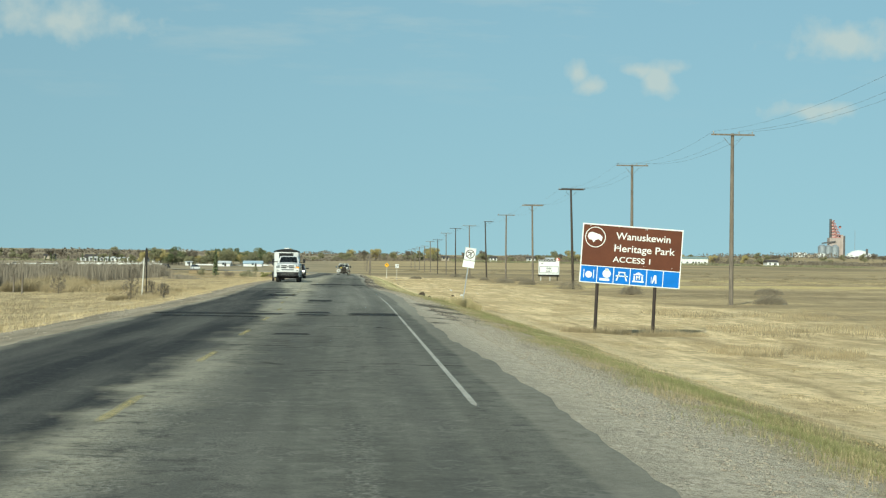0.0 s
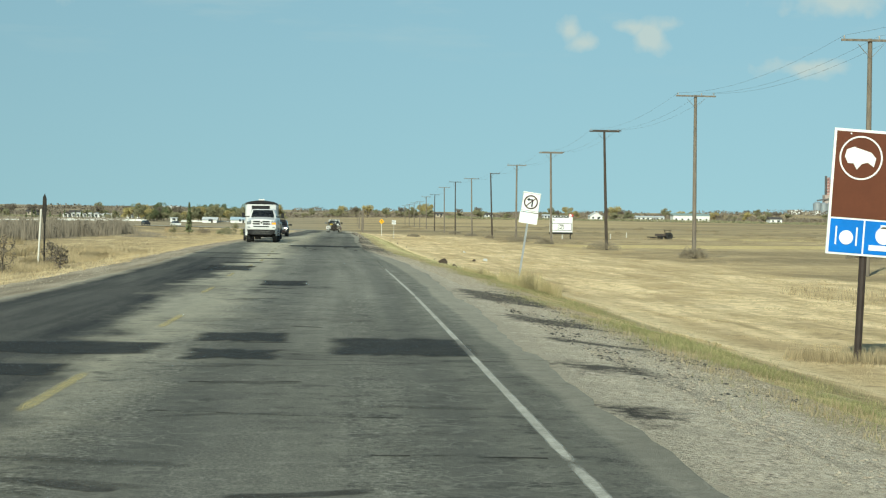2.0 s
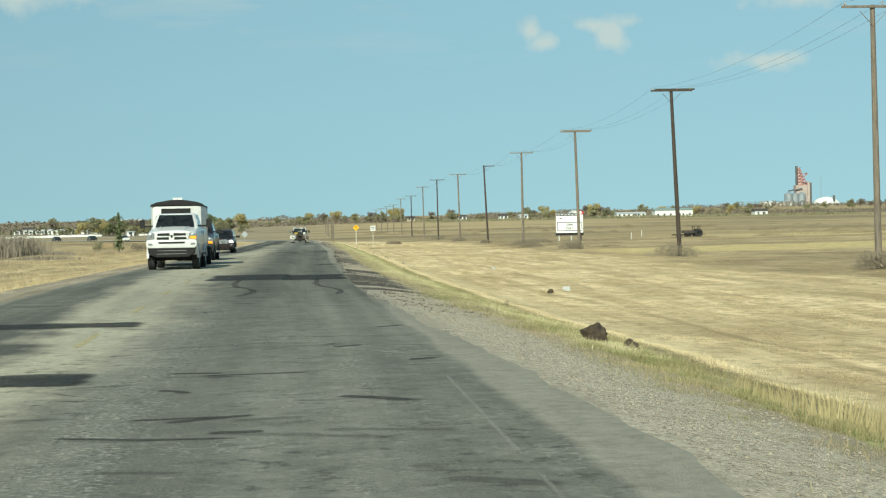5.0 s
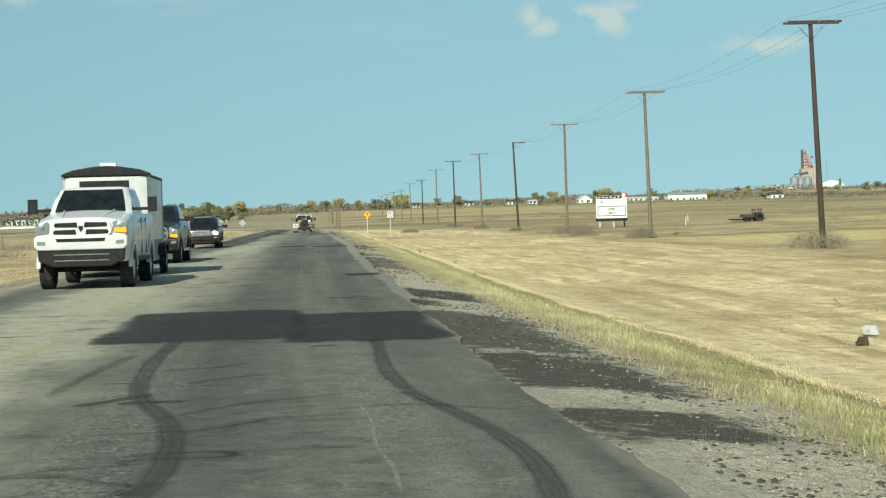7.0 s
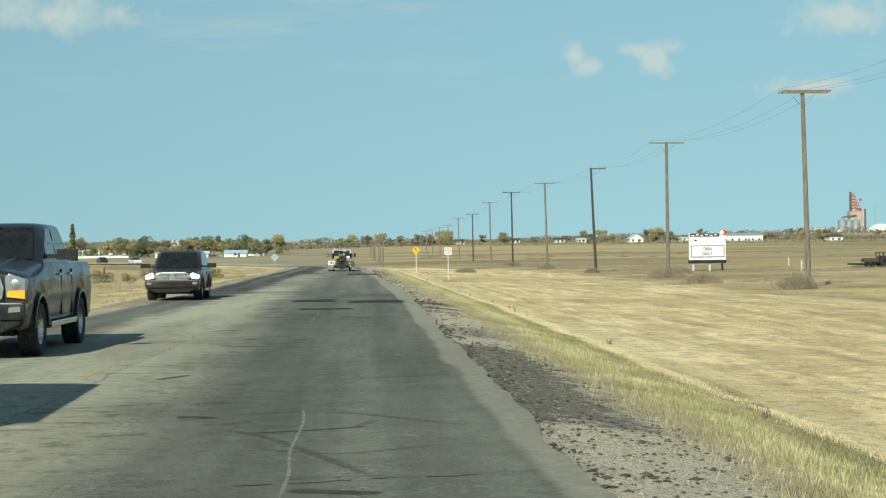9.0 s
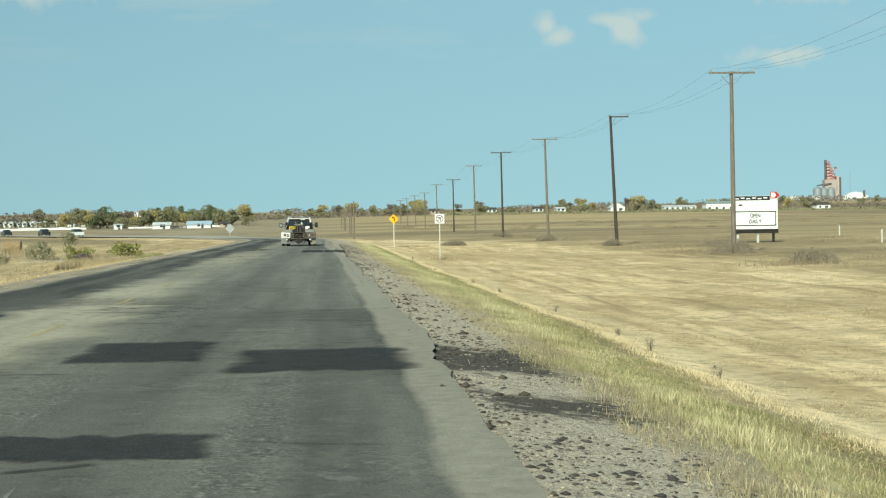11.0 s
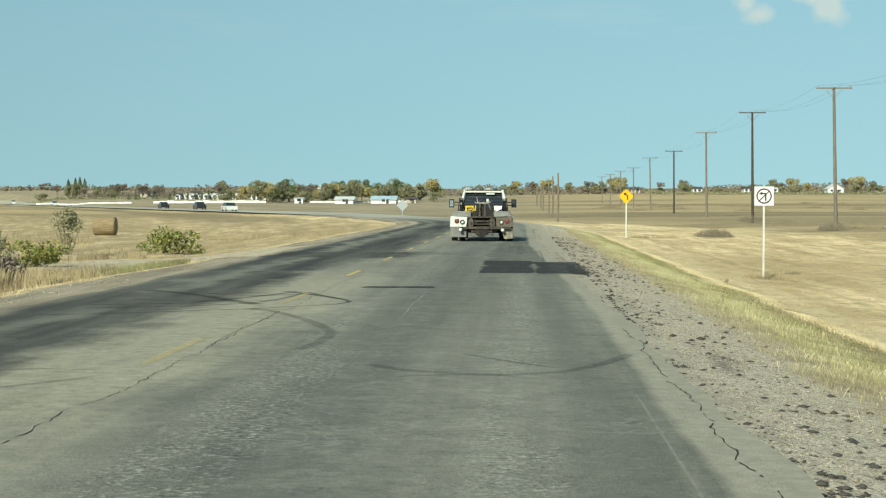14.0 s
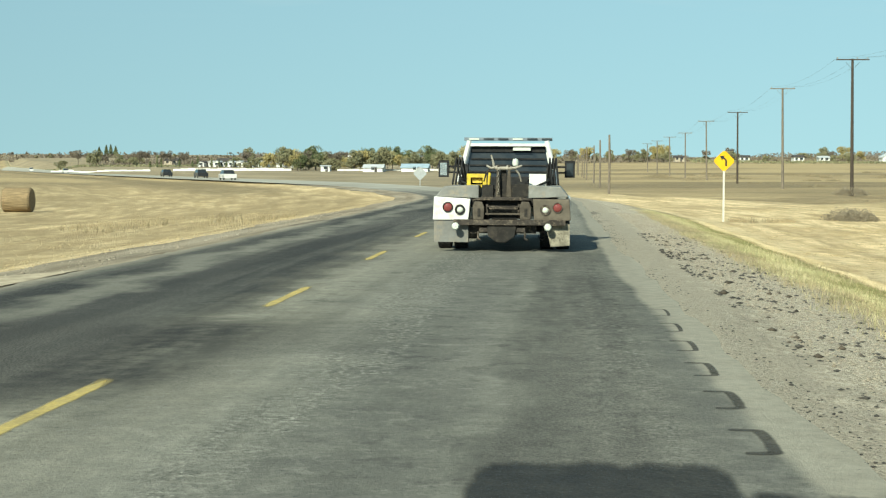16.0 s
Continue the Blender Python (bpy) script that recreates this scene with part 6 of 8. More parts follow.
def tow_truck():
    ob = thing("tow_truck", pose(-2.40, 289.3, 0.0), "dirty white tow truck with a dark boom and yellow tool", "tow truck")
    # rear light panels
    left = part("light_panel", soften(prism(B(), [(-1.24, 0.57), (-0.60, 0.57), (-0.56, 0.95), (-1.22, 0.99)], 0.0, 0.5), 0.015, 2), TAIL_WHITE, ob, "scuffed white rear panel")
    right = part("light_panel", soften(prism(B(), [(0.58, 0.57), (1.24, 0.57), (1.21, 0.95), (0.56, 0.95)], 0.0, 0.5), 0.015, 2), TAIL_DIRTY, ob, "mud-stained rear panel")
    for pan, xs in ((left, ((-0.97, RED_LENS), (-0.75, CLEAR_LENS))), (right, ((0.78, CLEAR_LENS), (1.0, RED_LENS)))):
        for x, lens in xs:
            z = 0.80 if lens is RED_LENS else 0.755
            r = 0.078 if lens is RED_LENS else 0.056
            rimmed = part("lamp_ring", ring(B(), x, z, r, 0.094, -0.02, -0.001, 20), RUST_STEEL if pan is right else TRIM, pan)
            part("lamp", spin(B(), [(r, 0.0), (r * 0.8, -0.014), (r * 0.4, -0.022), (0.003, -0.025)], (x, -0.002, z), "Y", 18), lens, rimmed, "round lamp lens", True)
    # deck sides and flaps
    for s, mat in ((-1, GREY_PANEL), (1, GREY_PANEL)):
        part("deck_side", soften(prism(B(), [(s * 1.20, 0.99), (s * 0.42, 0.96), (s * 0.42, 1.20), (s * 1.05, 1.17)], 0.12, 3.0), 0.015, 2), mat, ob, "dusty grey deck side")
        part("quarter_side", box(B(), min(s * 1.16, s * 1.235), max(s * 1.16, s * 1.235), 0.5, 3.1, 0.72, 0.98, 0.02), WHITE_PAINT, ob, "white deck flank")
    part("mud_flap", box(B(), -1.22, -0.60, 0.03, 0.05, 0.17, 0.56), MUD_FLAP, ob, "grey hanging mud flap")
    part("mud_flap", prism(B(), [(0.88, 0.10), (1.22, 0.12), (1.22, 0.5), (1.0, 0.56), (0.82, 0.36)], 0.03, 0.05), MUD_PALE, ob, "muddy torn mud flap")
    part("rear_beam", soften(box(B(), -0.86, 1.14, -0.10, 0.06, 0.485, 0.58), 0.012, 2), RUST_STEEL, ob, "rusty cross beam")
    for x, z in ((-0.82, 0.46), (0.83, 0.45)):
        part("work_light", spin(B(), [(0.005, -0.20), (0.05, -0.195), (0.068, -0.16), (0.05, -0.10), (0.02, -0.06)], (x, 0, z), "Y", 16), CLEAR_LENS, ob, "round pale work light", True)
    part("receiver", soften(prism(B(), [(-0.26, 0.47), (0.27, 0.47), (0.24, 0.28), (0.08, 0.17), (-0.08, 0.17), (-0.24, 0.28)], -0.06, 0.4), 0.015, 2), BLACK_STEEL, ob, "dark underlift receiver")
    part("underlift", box(box(B(), -0.62, 0.62, 0.1, 0.3, 0.33, 0.46), -0.40, 0.42, -0.03, 0.1, 0.36, 0.44), RUST_STEEL, ob, "dark underlift frame")
    part("exhaust", spin(spin(B(), [(0.075, -0.05), (0.075, 0.6)], (0.73, 0, 0.29), "Y", 16), [(0.06, -0.05), (0.06, 0.3)], (0.73, 0, 0.29), "Y", 16), BLACK_STEEL, ob, "dark exhaust pipe")
    for x in (-0.42, 0.42):
        part("tow_hook", tube(tube(B(), (x, -0.02, 0.36), (x, -0.05, 0.24), 0.02, 0.02, 6), (x, -0.05, 0.24), (x + 0.05, -0.07, 0.22), 0.02, 0.015, 6), RUST_STEEL, ob)
    # deck equipment
    part("deck", box(B(), -1.0, 1.0, 0.15, 3.1, 0.80, 0.95), BLACK_STEEL, ob, "dark deck floor")
    part("rack_panel", box(B(), -0.96, 0.96, 3.08, 3.17, 0.90, 1.34, 0.01), TRIM, ob, "dark headache rack panel")
    part("rear_axle", box(tube(B(), (-0.75, 1.35, 0.40), (0.75, 1.35, 0.40), 0.09, 0.09, 10), -0.24, 0.24, 1.1, 1.6, 0.24, 0.56, 0.05), BLACK_STEEL, ob, "dark rear axle")
    part("winch_box", box(B(), -0.46, 0.48, 0.22, 0.9, 0.59, 0.92), BLACK_STEEL, ob, "dark winch housing")
    part("winch_drum", spin(B(), [(0.02, -0.30), (0.15, -0.30), (0.15, -0.27), (0.085, -0.26), (0.085, 0.26), (0.15, 0.27), (0.15, 0.30), (0.02, 0.30)], (0.02, 0.16, 0.76), "X", 20), RUST_STEEL, ob, "dark cable drum")
    part("winch_bar", box(B(), -0.30, 0.34, -0.03, 0.01, 0.665, 0.70, 0.008), MUD_STEEL, ob, "muddy roller bar")
    part("winch_bar", box(B(), -0.28, 0.32, -0.05, -0.01, 0.80, 0.83, 0.008), RUST_STEEL, ob)
    for x in (-0.41, 0.43):
        up = part("side_upright", soften(prism(B(), [(x - 0.10, 0.58), (x + 0.09, 0.58), (x + 0.10, 0.80), (x + 0.06, 0.90), (x - 0.07, 0.91), (x - 0.11, 0.82)], -0.08, 0.14), 0.015, 2), MUD_STEEL, ob, "mud-caked upright plate")
        part("upright_slot", box(B(), x - 0.02, x + 0.03, -0.09, -0.081, 0.64, 0.78), BLACK_STEEL, up)
    part("tray", soften(prism(B(), [(-0.52, 0.925), (0.52, 0.925), (0.48, 0.97), (0.30, 0.985), (-0.36, 0.985), (-0.46, 0.965)], -0.05, 0.5), 0.01, 2), RUST_STEEL, ob, "rusty bent tray")
    boom = part("boom", soften(prism(B(), [(-0.03, 0.985), (0.08, 0.985), (0.09, 1.30), (0.05, 1.56), (-0.02, 1.56), (-0.05, 1.30)], 0.28, 0.5), 0.012, 2), BLACK_STEEL, ob, "dark upright boom")
    for x0, x1 in ((-0.10, -0.055), (0.095, 0.145)):
        part("boom_plate", soften(prism(B(), [(x0 - 0.02, 0.985), (x1 + 0.02, 0.985), (x1 + 0.01, 1.25), (x1, 1.55), (x0 + 0.01, 1.57), (x0 - 0.01, 1.25)], 0.18, 0.24), 0.01, 2), MUD_STEEL, boom, "worn boom cheek plate")
    part("boom_pin", tube(B(), (-0.13, 0.21, 1.50), (0.17, 0.21, 1.50), 0.035, 0.035, 12), PALE_STEEL, boom, "pale boom pin")
    part("boom_arm", soften(box(B(), -0.09, 0.10, 0.4, 2.2, 1.22, 1.38, 0, None, (0.02, 0, 0.3)), 0.012, 2), BLACK_STEEL, boom)
    for s, reach in ((-1, 0.29), (1, 0.35)):
        part("jib_strut", tube(tube(B(), (s * 0.07, 0.24, 1.53), (s * 0.20, 0.24, 1.50), 0.032, 0.026, 8), (s * 0.20, 0.24, 1.50), (s * reach, 0.26, 1.55), 0.026, 0.018, 8), PALE_STEEL, boom, "pale bent jib strut")
        part("jib_link", tube(tube(B(), (s * 0.22, 0.26, 1.50), (s * 0.30, 0.30, 1.40), 0.018, 0.016, 6), (s * 0.30, 0.30, 1.40), (s * 0.34, 0.36, 1.26), 0.016, 0.014, 6), PALE_STEEL if s > 0 else RUST_STEEL, boom)
        part("boom_leg", tube(B(), (s * 0.06 + 0.02, 0.22, 1.20), (s * 0.24, 0.20, 0.99), 0.022, 0.018, 8), RUST_STEEL, boom, "slanting brace")
        hose = B()
        pts = [Vector((s * (0.62 + 0.22 * math.sin(k * 0.9)), 0.9 + 0.1 * k, 1.18 + 0.12 * abs(math.sin(k * 0.7)))) for k in range(12)]
        for p, q in zip(pts, pts[1:]):
            tube(hose, p, q, 0.022, 0.022, 6)
        part("hose", hose, TRIM, ob, "looped black hose")
    chain = B()
    for k in range(9):
        spin(chain, [(0.018, -0.008), (0.026, 0.0), (0.018, 0.008)], (-0.07 + 0.006 * (k % 2), 0.16, 1.46 - 0.05 * k), "X" if k % 2 else "Y", 8)
    part("hanging_chain", chain, PALE_STEEL, boom, "worn hanging chain")
    part("beacon", spin(B(), [(0.004, 0.10), (0.045, 0.09), (0.06, 0.02), (0.05, -0.03), (0.01, -0.04)], (0.23, 0.35, 1.58), "Z", 12), CLEAR_LENS, ob, "pale beacon", True)
    part("lever", tube(tube(B(), (-0.16, 0.3, 1.54), (-0.17, 0.3, 1.62), 0.022, 0.018, 6), (-0.17, 0.3, 1.62), (-0.21, 0.3, 1.74), 0.018, 0.014, 6), PALE_STEEL, ob, "pale upright lever")
    for x, w, z in ((-0.26, 0.20, 1.20), (0.32, 0.30, 1.22)):
        part("tool_bin", soften(box(B(), x - w / 2, x + w / 2, 0.1, 0.6, 0.985, z), 0.02, 2), BLACK_STEEL, ob, "dark tool bin")
    tool = part("yellow_tool", soften(box(box(box(box(box(B(), -0.67, -0.60, 0.7, 0.95, 1.14, 1.40), -0.38, -0.31, 0.7, 0.95, 1.14, 1.40), -0.60, -0.38, 0.7, 0.95, 1.33, 1.40), -0.60, -0.38, 0.7, 0.95, 1.14, 1.20), -0.58, -0.40, 0.78, 0.9, 1.23, 1.31), 0.012, 2), TOOL_YELLOW, ob, "bright yellow tool in an open frame")
    # black box added so that the frame's opening reads dark
    part("tool_opening", box(B(), -0.61, -0.37, 0.86, 0.94, 1.19, 1.34), TRIM, tool, "dark opening of the frame, filled with a black box")
    part("tool_handle", tube(B(), (-0.27, 0.75, 1.20), (-0.25, 0.75, 1.42), 0.03, 0.025, 8), TOOL_YELLOW, ob, "yellow handle")
    part("white_box", soften(box(B(), 0.47, 0.78, 1.0, 1.4, 1.16, 1.40), 0.02, 2), TAIL_WHITE, ob, "white box on the deck")
    for k in range(6):
        x = (-1, 1)[k % 2] * (0.86 + 0.03 * k)
        part("strap", tube(tube(B(), (x, 1.4, 1.2), (x * 0.95, 1.8, 1.7), 0.02, 0.018, 6), (x * 0.95, 1.8, 1.7), (x * 0.9, 2.3, 1.25), 0.018, 0.018, 6), TRIM, ob, "hanging dark strap")
    # cab
    W, y0, y1 = 0.99, 3.25, 5.1
    side = [(3.2, 0.55), (3.2, 1.28), (5.2, 1.28), (6.4, 1.18), (6.6, 0.95), (6.6, 0.5), (6.35, 0.42)] + arc(5.75, 0.41, 0.5, 10, 170) + [(4.9, 0.45)]
    cab = part("cab_body", soften(prism(B(), side, -W, W, "X"), 0.04, 2, 40), WHITE_PAINT, ob, "white pickup cab")
    part("cab_roof", soften(box(B(), -W + 0.02, W - 0.02, y0, y1 + 0.1, 1.28, 2.0, 0, None, (0.2, 0.12, 0.75)), 0.05, 3, 20), WHITE_PAINT, ob, "white cab roof")
    def at(t, sx):
        return Vector((sx * (W - 0.02 - 0.2 * t), y0 + 0.12 * t, 1.28 + 0.72 * t))
    rear = part("rear_window", slab([at(0.03, -0.90), at(0.03, 0.90), at(0.94, 0.92), at(0.94, -0.92)], (0, -1, 0)), GLASS, ob, "dark rear window")
    for k in range(3):
        z = 1.42 + 0.13 * k
        t = (z - 1.28) / 0.72
        w = (W - 0.02 - 0.2 * t) * 0.86
        part("louvre", box(B(), -w, w, y0 + 0.12 * t - 0.05, y0 + 0.12 * t - 0.03, z, z + 0.03), TRIM, rear, "dark louvre")
    for s in (-1, 1):
        mx = 1.38 if s < 0 else 1.24
        p, q = at(0.0, s), at(1.0, s)
        part("rack_upright", tube(B(), p + Vector((0, -0.12, -0.05)), q + Vector((0, -0.14, 0.05)), 0.05, 0.05, 8), WHITE_PAINT, ob, "white headache rack upright")
        part("hose_reel", spin(B(), [(0.05, -0.06), (0.17, -0.06), (0.17, 0.06), (0.05, 0.06)], (s * 0.83, 2.9, 1.42), "X", 18), TRIM, ob, "dark coiled hose")
        mir = part("mirror", soften(box(B(), s * mx - 0.105, s * mx + 0.105, 4.55, 4.68, 1.32, 1.67), 0.055, 3), TRIM, ob, "tall tow mirror")
        part("mirror_glass", slab([(s * mx - 0.07, 4.545, 1.36), (s * mx + 0.07, 4.545, 1.36), (s * mx + 0.07, 4.545, 1.62), (s * mx - 0.07, 4.545, 1.62)], (0, -1, 0), 0.003), CHROME if s < 0 else GLASS, mir, "mirror glass")
        part("mirror_arm", tube(tube(B(), (s * 0.9, 4.6, 1.42), (s * mx, 4.62, 1.42), 0.022, 0.022, 6), (s * 0.9, 4.6, 1.54), (s * mx, 4.62, 1.54), 0.022, 0.022, 6), TRIM, mir)
        part("side_window", slab([(s * 0.955, 3.6, 1.36), (s * 0.955, 4.7, 1.36), (s * 0.82, 4.3, 1.88), (s * 0.82, 3.7, 1.88)], (s, 0, 0)), GLASS, ob, "tinted side window")
    bar = part("light_bar", soften(box(B(), -0.88, 0.88, 3.35, 3.65, 2.06, 2.12), 0.02, 2), BAR_GREY, ob, "blue-grey roof light bar")
    for k in range(6):
        x = -0.78 + k * 0.29
        part("bar_lamp", box(B(), x, x + 0.2, 3.335, 3.349, 2.072, 2.105), GLASS if k % 3 else CLEAR_LENS, bar)
    part("light_bar_lower", box(B(), -0.78, 0.78, 3.2, 3.27, 1.945, 2.0), TAIL_WHITE, ob, "pale lower lamp bar")
    part("brake_lamp", box(B(), 0.10, 0.45, 3.20, 3.26, 1.86, 1.92), CLEAR_LENS, ob, "pale high lamp")
    part("window_visor", box(B(), -0.74, 0.74, 3.285, 3.298, 1.83, 1.95), TRIM, ob, "dark visor panel")
    part("frame_rails", box(box(B(), -0.45, -0.35, 0.3, 6.2, 0.5, 0.7), 0.35, 0.45, 0.3, 6.2, 0.5, 0.7), BLACK_STEEL, ob, "black frame rails")
    for x in (-1.10, -0.80, 0.80, 1.10):
        wheel(ob, x, 1.35, 0.40, 0.25)
    for x in (-0.85, 0.85):
        wheel(ob, x, 5.75, 0.40, 0.25)


tow_truck()


def far_car(x, y, turn, coat, tall):
    """A car on the far road, seen from its flank."""
    z = gz(x, y) + 0.03
    ob = thing("far_car", pose(x, y, z, 0, 0, turn), ("dark" if coat is NAVY_PAINT else "white") + " car driving on the far road", "car", "cars on the far road")
    part("body", soften(box(B(), -0.9, 0.9, 0, 4.5, 0.25, 0.85 + tall), 0.08, 2), coat, ob)
    part("cabin", soften(box(B(), -0.82, 0.82, 0.9, 4.0, 0.85 + tall, 1.4 + tall * 1.3, 0, None, (0.15, 0.5, 0.4)), 0.05, 2), GLASS, ob, "dark glazed cabin")
    part("roof", soften(box(B(), -0.66, 0.66, 1.5, 3.55, 1.41 + tall * 1.3, 1.45 + tall * 1.3), 0.01, 1), coat, ob)
    for sx in (-0.82, 0.82):
        for yy in (0.85, 3.6):
            wheel(ob, sx, yy, 0.32, 0.2)


for y, coat, tall in ((485, WHITE_PAINT, 0.0), (530, NAVY_PAINT, 0.05), (572, NAVY_PAINT, 0.0), (780, WHITE_PAINT, 0.1), (1000, WHITE_PAINT, 0.4)):
    far_car(cx(y) + (-2.2 if coat is WHITE_PAINT else 2.0), y, 22, coat, tall)


def tractor():
    g = gz(56.5, 314)
    ob = thing("field_tractor", pose(56.5, 314.0, g, 0, 0, 8) @ Matrix.Scale(0.88, 4), "dark dusty tractor pulling a low implement in a field", "tractor")
    dark = simple("dusty_tractor_paint", (0.055, 0.040, 0.032), 0.7, scale=3, vary=0.3, dirt=(0.11, 0.085, 0.06))
    part("hood", soften(box(B(), -2.0, 0.0, -0.45, 0.45, 0.72, 1.18, 0, None, (0.05, 0.1, 0.1)), 0.05, 2), dark, ob)
    part("cab_frame", box(box(box(box(box(B(), 0.0, 0.1, -0.5, -0.4, 1.0, 1.85), 1.0, 1.1, -0.5, -0.4, 1.0, 1.85), 0.0, 0.1, 0.4, 0.5, 1.0, 1.85), 1.0, 1.1, 0.4, 0.5, 1.0, 1.85), -0.1, 1.2, -0.6, 0.6, 1.85, 1.96, 0.02), dark, ob)
    part("chassis", box(B(), -1.4, 1.2, -0.3, 0.3, 0.5, 0.9), BLACK_STEEL, ob)
    part("seat", soften(box(B(), 0.4, 0.9, -0.25, 0.25, 0.95, 1.4), 0.05, 2), TRIM, ob)
    for x, r in ((-1.0, 0.42), (0.75, 0.72)):
        for y in (-0.65, 0.65):
            bm = spin(B(), [(r * 0.5, -0.18), (r * 0.9, -0.2), (r, -0.12), (r, 0.12), (r * 0.9, 0.2), (r * 0.5, 0.18), (0.03, 0.1)], (x, y, r), "Y", 24)
            part("wheel", bm, RUBBER, ob, "lugged tyre")
    part("implement_beam", box(B(), -3.3, -1.4, -1.6, 1.6, 0.35, 0.55, 0.02), BLACK_STEEL, ob, "low dark implement")
    for k in range(9):
        part("tine", tube(B(), (-2.4, -1.5 + k * 0.37, 0.4), (-2.7, -1.5 + k * 0.37, 0.0), 0.03, 0.02, 6), BLACK_STEEL, ob)
    part("drawbar", tube(B(), (1.1, 0, 0.5), (2.2, 0, 0.45), 0.05, 0.05, 6), BLACK_STEEL, ob)


tractor()
# ---- plants ----
def leaf_material(name, colours, rough=0.8):
    """Colour by chance from leaf to leaf, with a little light through the blade."""
    m = Mat(name, rough)
    geo = m.nodes.new("ShaderNodeNewGeometry")
    rnd = geo.outputs["Random Per Island"]
    obj = m.nodes.new("ShaderNodeObjectInfo").outputs["Random"]
    ramp = m.nodes.new("ShaderNodeValToRGB")
    ramp.color_ramp.interpolation = "LINEAR"
    while len(ramp.color_ramp.elements) < len(colours):
        ramp.color_ramp.elements.new(0.5)
    for k, c in enumerate(colours):
        ramp.color_ramp.elements[k].position = k / (len(colours) - 1)
        ramp.color_ramp.elements[k].color = (*c, 1)
    mixed = m.op("ADD", m.op("MULTIPLY", rnd, 0.65), m.op("MULTIPLY", obj, 0.35))
    m.links.new(mixed, ramp.inputs[0])
    m.color(ramp.outputs[0])
    m.bsdf.inputs["Specular IOR Level"].default_value = 0.15
    return m.m


GRASS = leaf_material("dry_grass_blades", ((0.34, 0.265, 0.145), (0.45, 0.36, 0.21), (0.50, 0.405, 0.24), (0.39, 0.31, 0.175)))
LEAF_SCRUB = leaf_material("dry_pasture_brush", ((0.18, 0.148, 0.095), (0.27, 0.22, 0.14), (0.22, 0.18, 0.115)))
TALL_PALE = leaf_material("tall_straw_weed", ((0.20, 0.165, 0.085), (0.37, 0.31, 0.165), (0.28, 0.23, 0.12)))
TALL = leaf_material("tall_dry_weed", ((0.19, 0.15, 0.09), (0.34, 0.275, 0.165), (0.26, 0.205, 0.12)))
# far-tree leaves: autumn tones, lightened and evened to stand for distance haze
LEAF_GREEN = leaf_material("dark_green_leaf", ((0.085, 0.105, 0.055), (0.135, 0.155, 0.078), (0.18, 0.19, 0.098)))
LEAF_OLIVE = leaf_material("autumn_olive_leaf", ((0.14, 0.15, 0.092), (0.20, 0.20, 0.12), (0.27, 0.245, 0.14), (0.17, 0.175, 0.105)))
LEAF_YELLOW = leaf_material("autumn_yellow_leaf", ((0.29, 0.245, 0.115), (0.38, 0.32, 0.14), (0.33, 0.275, 0.13)))
LEAF_BROWN = leaf_material("bare_twig", ((0.12, 0.10, 0.08), (0.19, 0.16, 0.125), (0.15, 0.125, 0.095)))
LEAF_TAN = leaf_material("dry_tan_twig", ((0.185, 0.155, 0.112), (0.27, 0.228, 0.165), (0.225, 0.19, 0.136)))
LEAF_BUSH = leaf_material("bush_leaf", ((0.075, 0.10, 0.03), (0.17, 0.185, 0.055), (0.29, 0.27, 0.085), (0.13, 0.115, 0.04)))
LEAF_STALK = leaf_material("grey_tan_stalks", ((0.15, 0.128, 0.10), (0.27, 0.232, 0.18), (0.20, 0.172, 0.132)))
BARK = simple("grey_bark", (0.11, 0.09, 0.07), 0.95, scale=3, vary=0.3, stretch=(5, 5, 1), bump=0.01)


def blades(name, xs, ys, zs, hs, ws, material, label, category, lean=0.5, seed=0):
    """Many single grass blades in one mesh."""
    rng = np.random.RandomState(seed)
    n = len(xs)
    a = rng.rand(n) * 6.283
    dx, dy = np.cos(a) * ws / 2, np.sin(a) * ws / 2
    b = rng.rand(n) * 6.283
    ln = hs * lean * rng.rand(n)
    v = np.empty((n, 3, 3))
    v[:, 0] = np.stack([xs - dx, ys - dy, zs - 0.01], -1)
    v[:, 1] = np.stack([xs + dx, ys + dy, zs - 0.01], -1)
    v[:, 2] = np.stack([xs + np.cos(b) * ln, ys + np.sin(b) * ln, zs + hs], -1)
    uv = np.tile(np.array([(0, 0), (1, 0), (0.5, 1)], float), (n, 1))
    ob = from_arrays(name, v.reshape(-1, 3), np.arange(n * 3).reshape(n, 3), material, uv)
    return tagged(ob, label, category, kind="stuff")


def grass_material(name, straw, green, root, greenness, patch_size=1.1):
    """Blades that differ one by one, darker at the root and paler towards the tip, greener in patches."""
    m = Mat(name, 0.85)
    rnd = m.nodes.new("ShaderNodeNewGeometry").outputs["Random Per Island"]
    w = m.coord("World")
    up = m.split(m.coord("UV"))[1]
    big = m.op("ADD", m.op("MULTIPLY", m.noise(w, 1 / patch_size, 4, 0.65), 0.75), m.op("MULTIPLY", rnd, 0.25))
    col = m.mix(m.rng(big, 0.66 - 0.4 * greenness, 0.80 - 0.4 * greenness), straw, green)
    col = m.mix(m.rng(rnd, 0.0, 1.0, 0.0, 0.45), col, tuple(c * 0.45 for c in straw))
    col = m.mix(m.rng(m.noise(w, 0.8, 4, 0.7), 0.50, 0.64, 0, 0.5), col, root)
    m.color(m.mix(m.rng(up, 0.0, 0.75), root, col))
    m.bsdf.inputs["Specular IOR Level"].default_value = 0.12
    return m.m


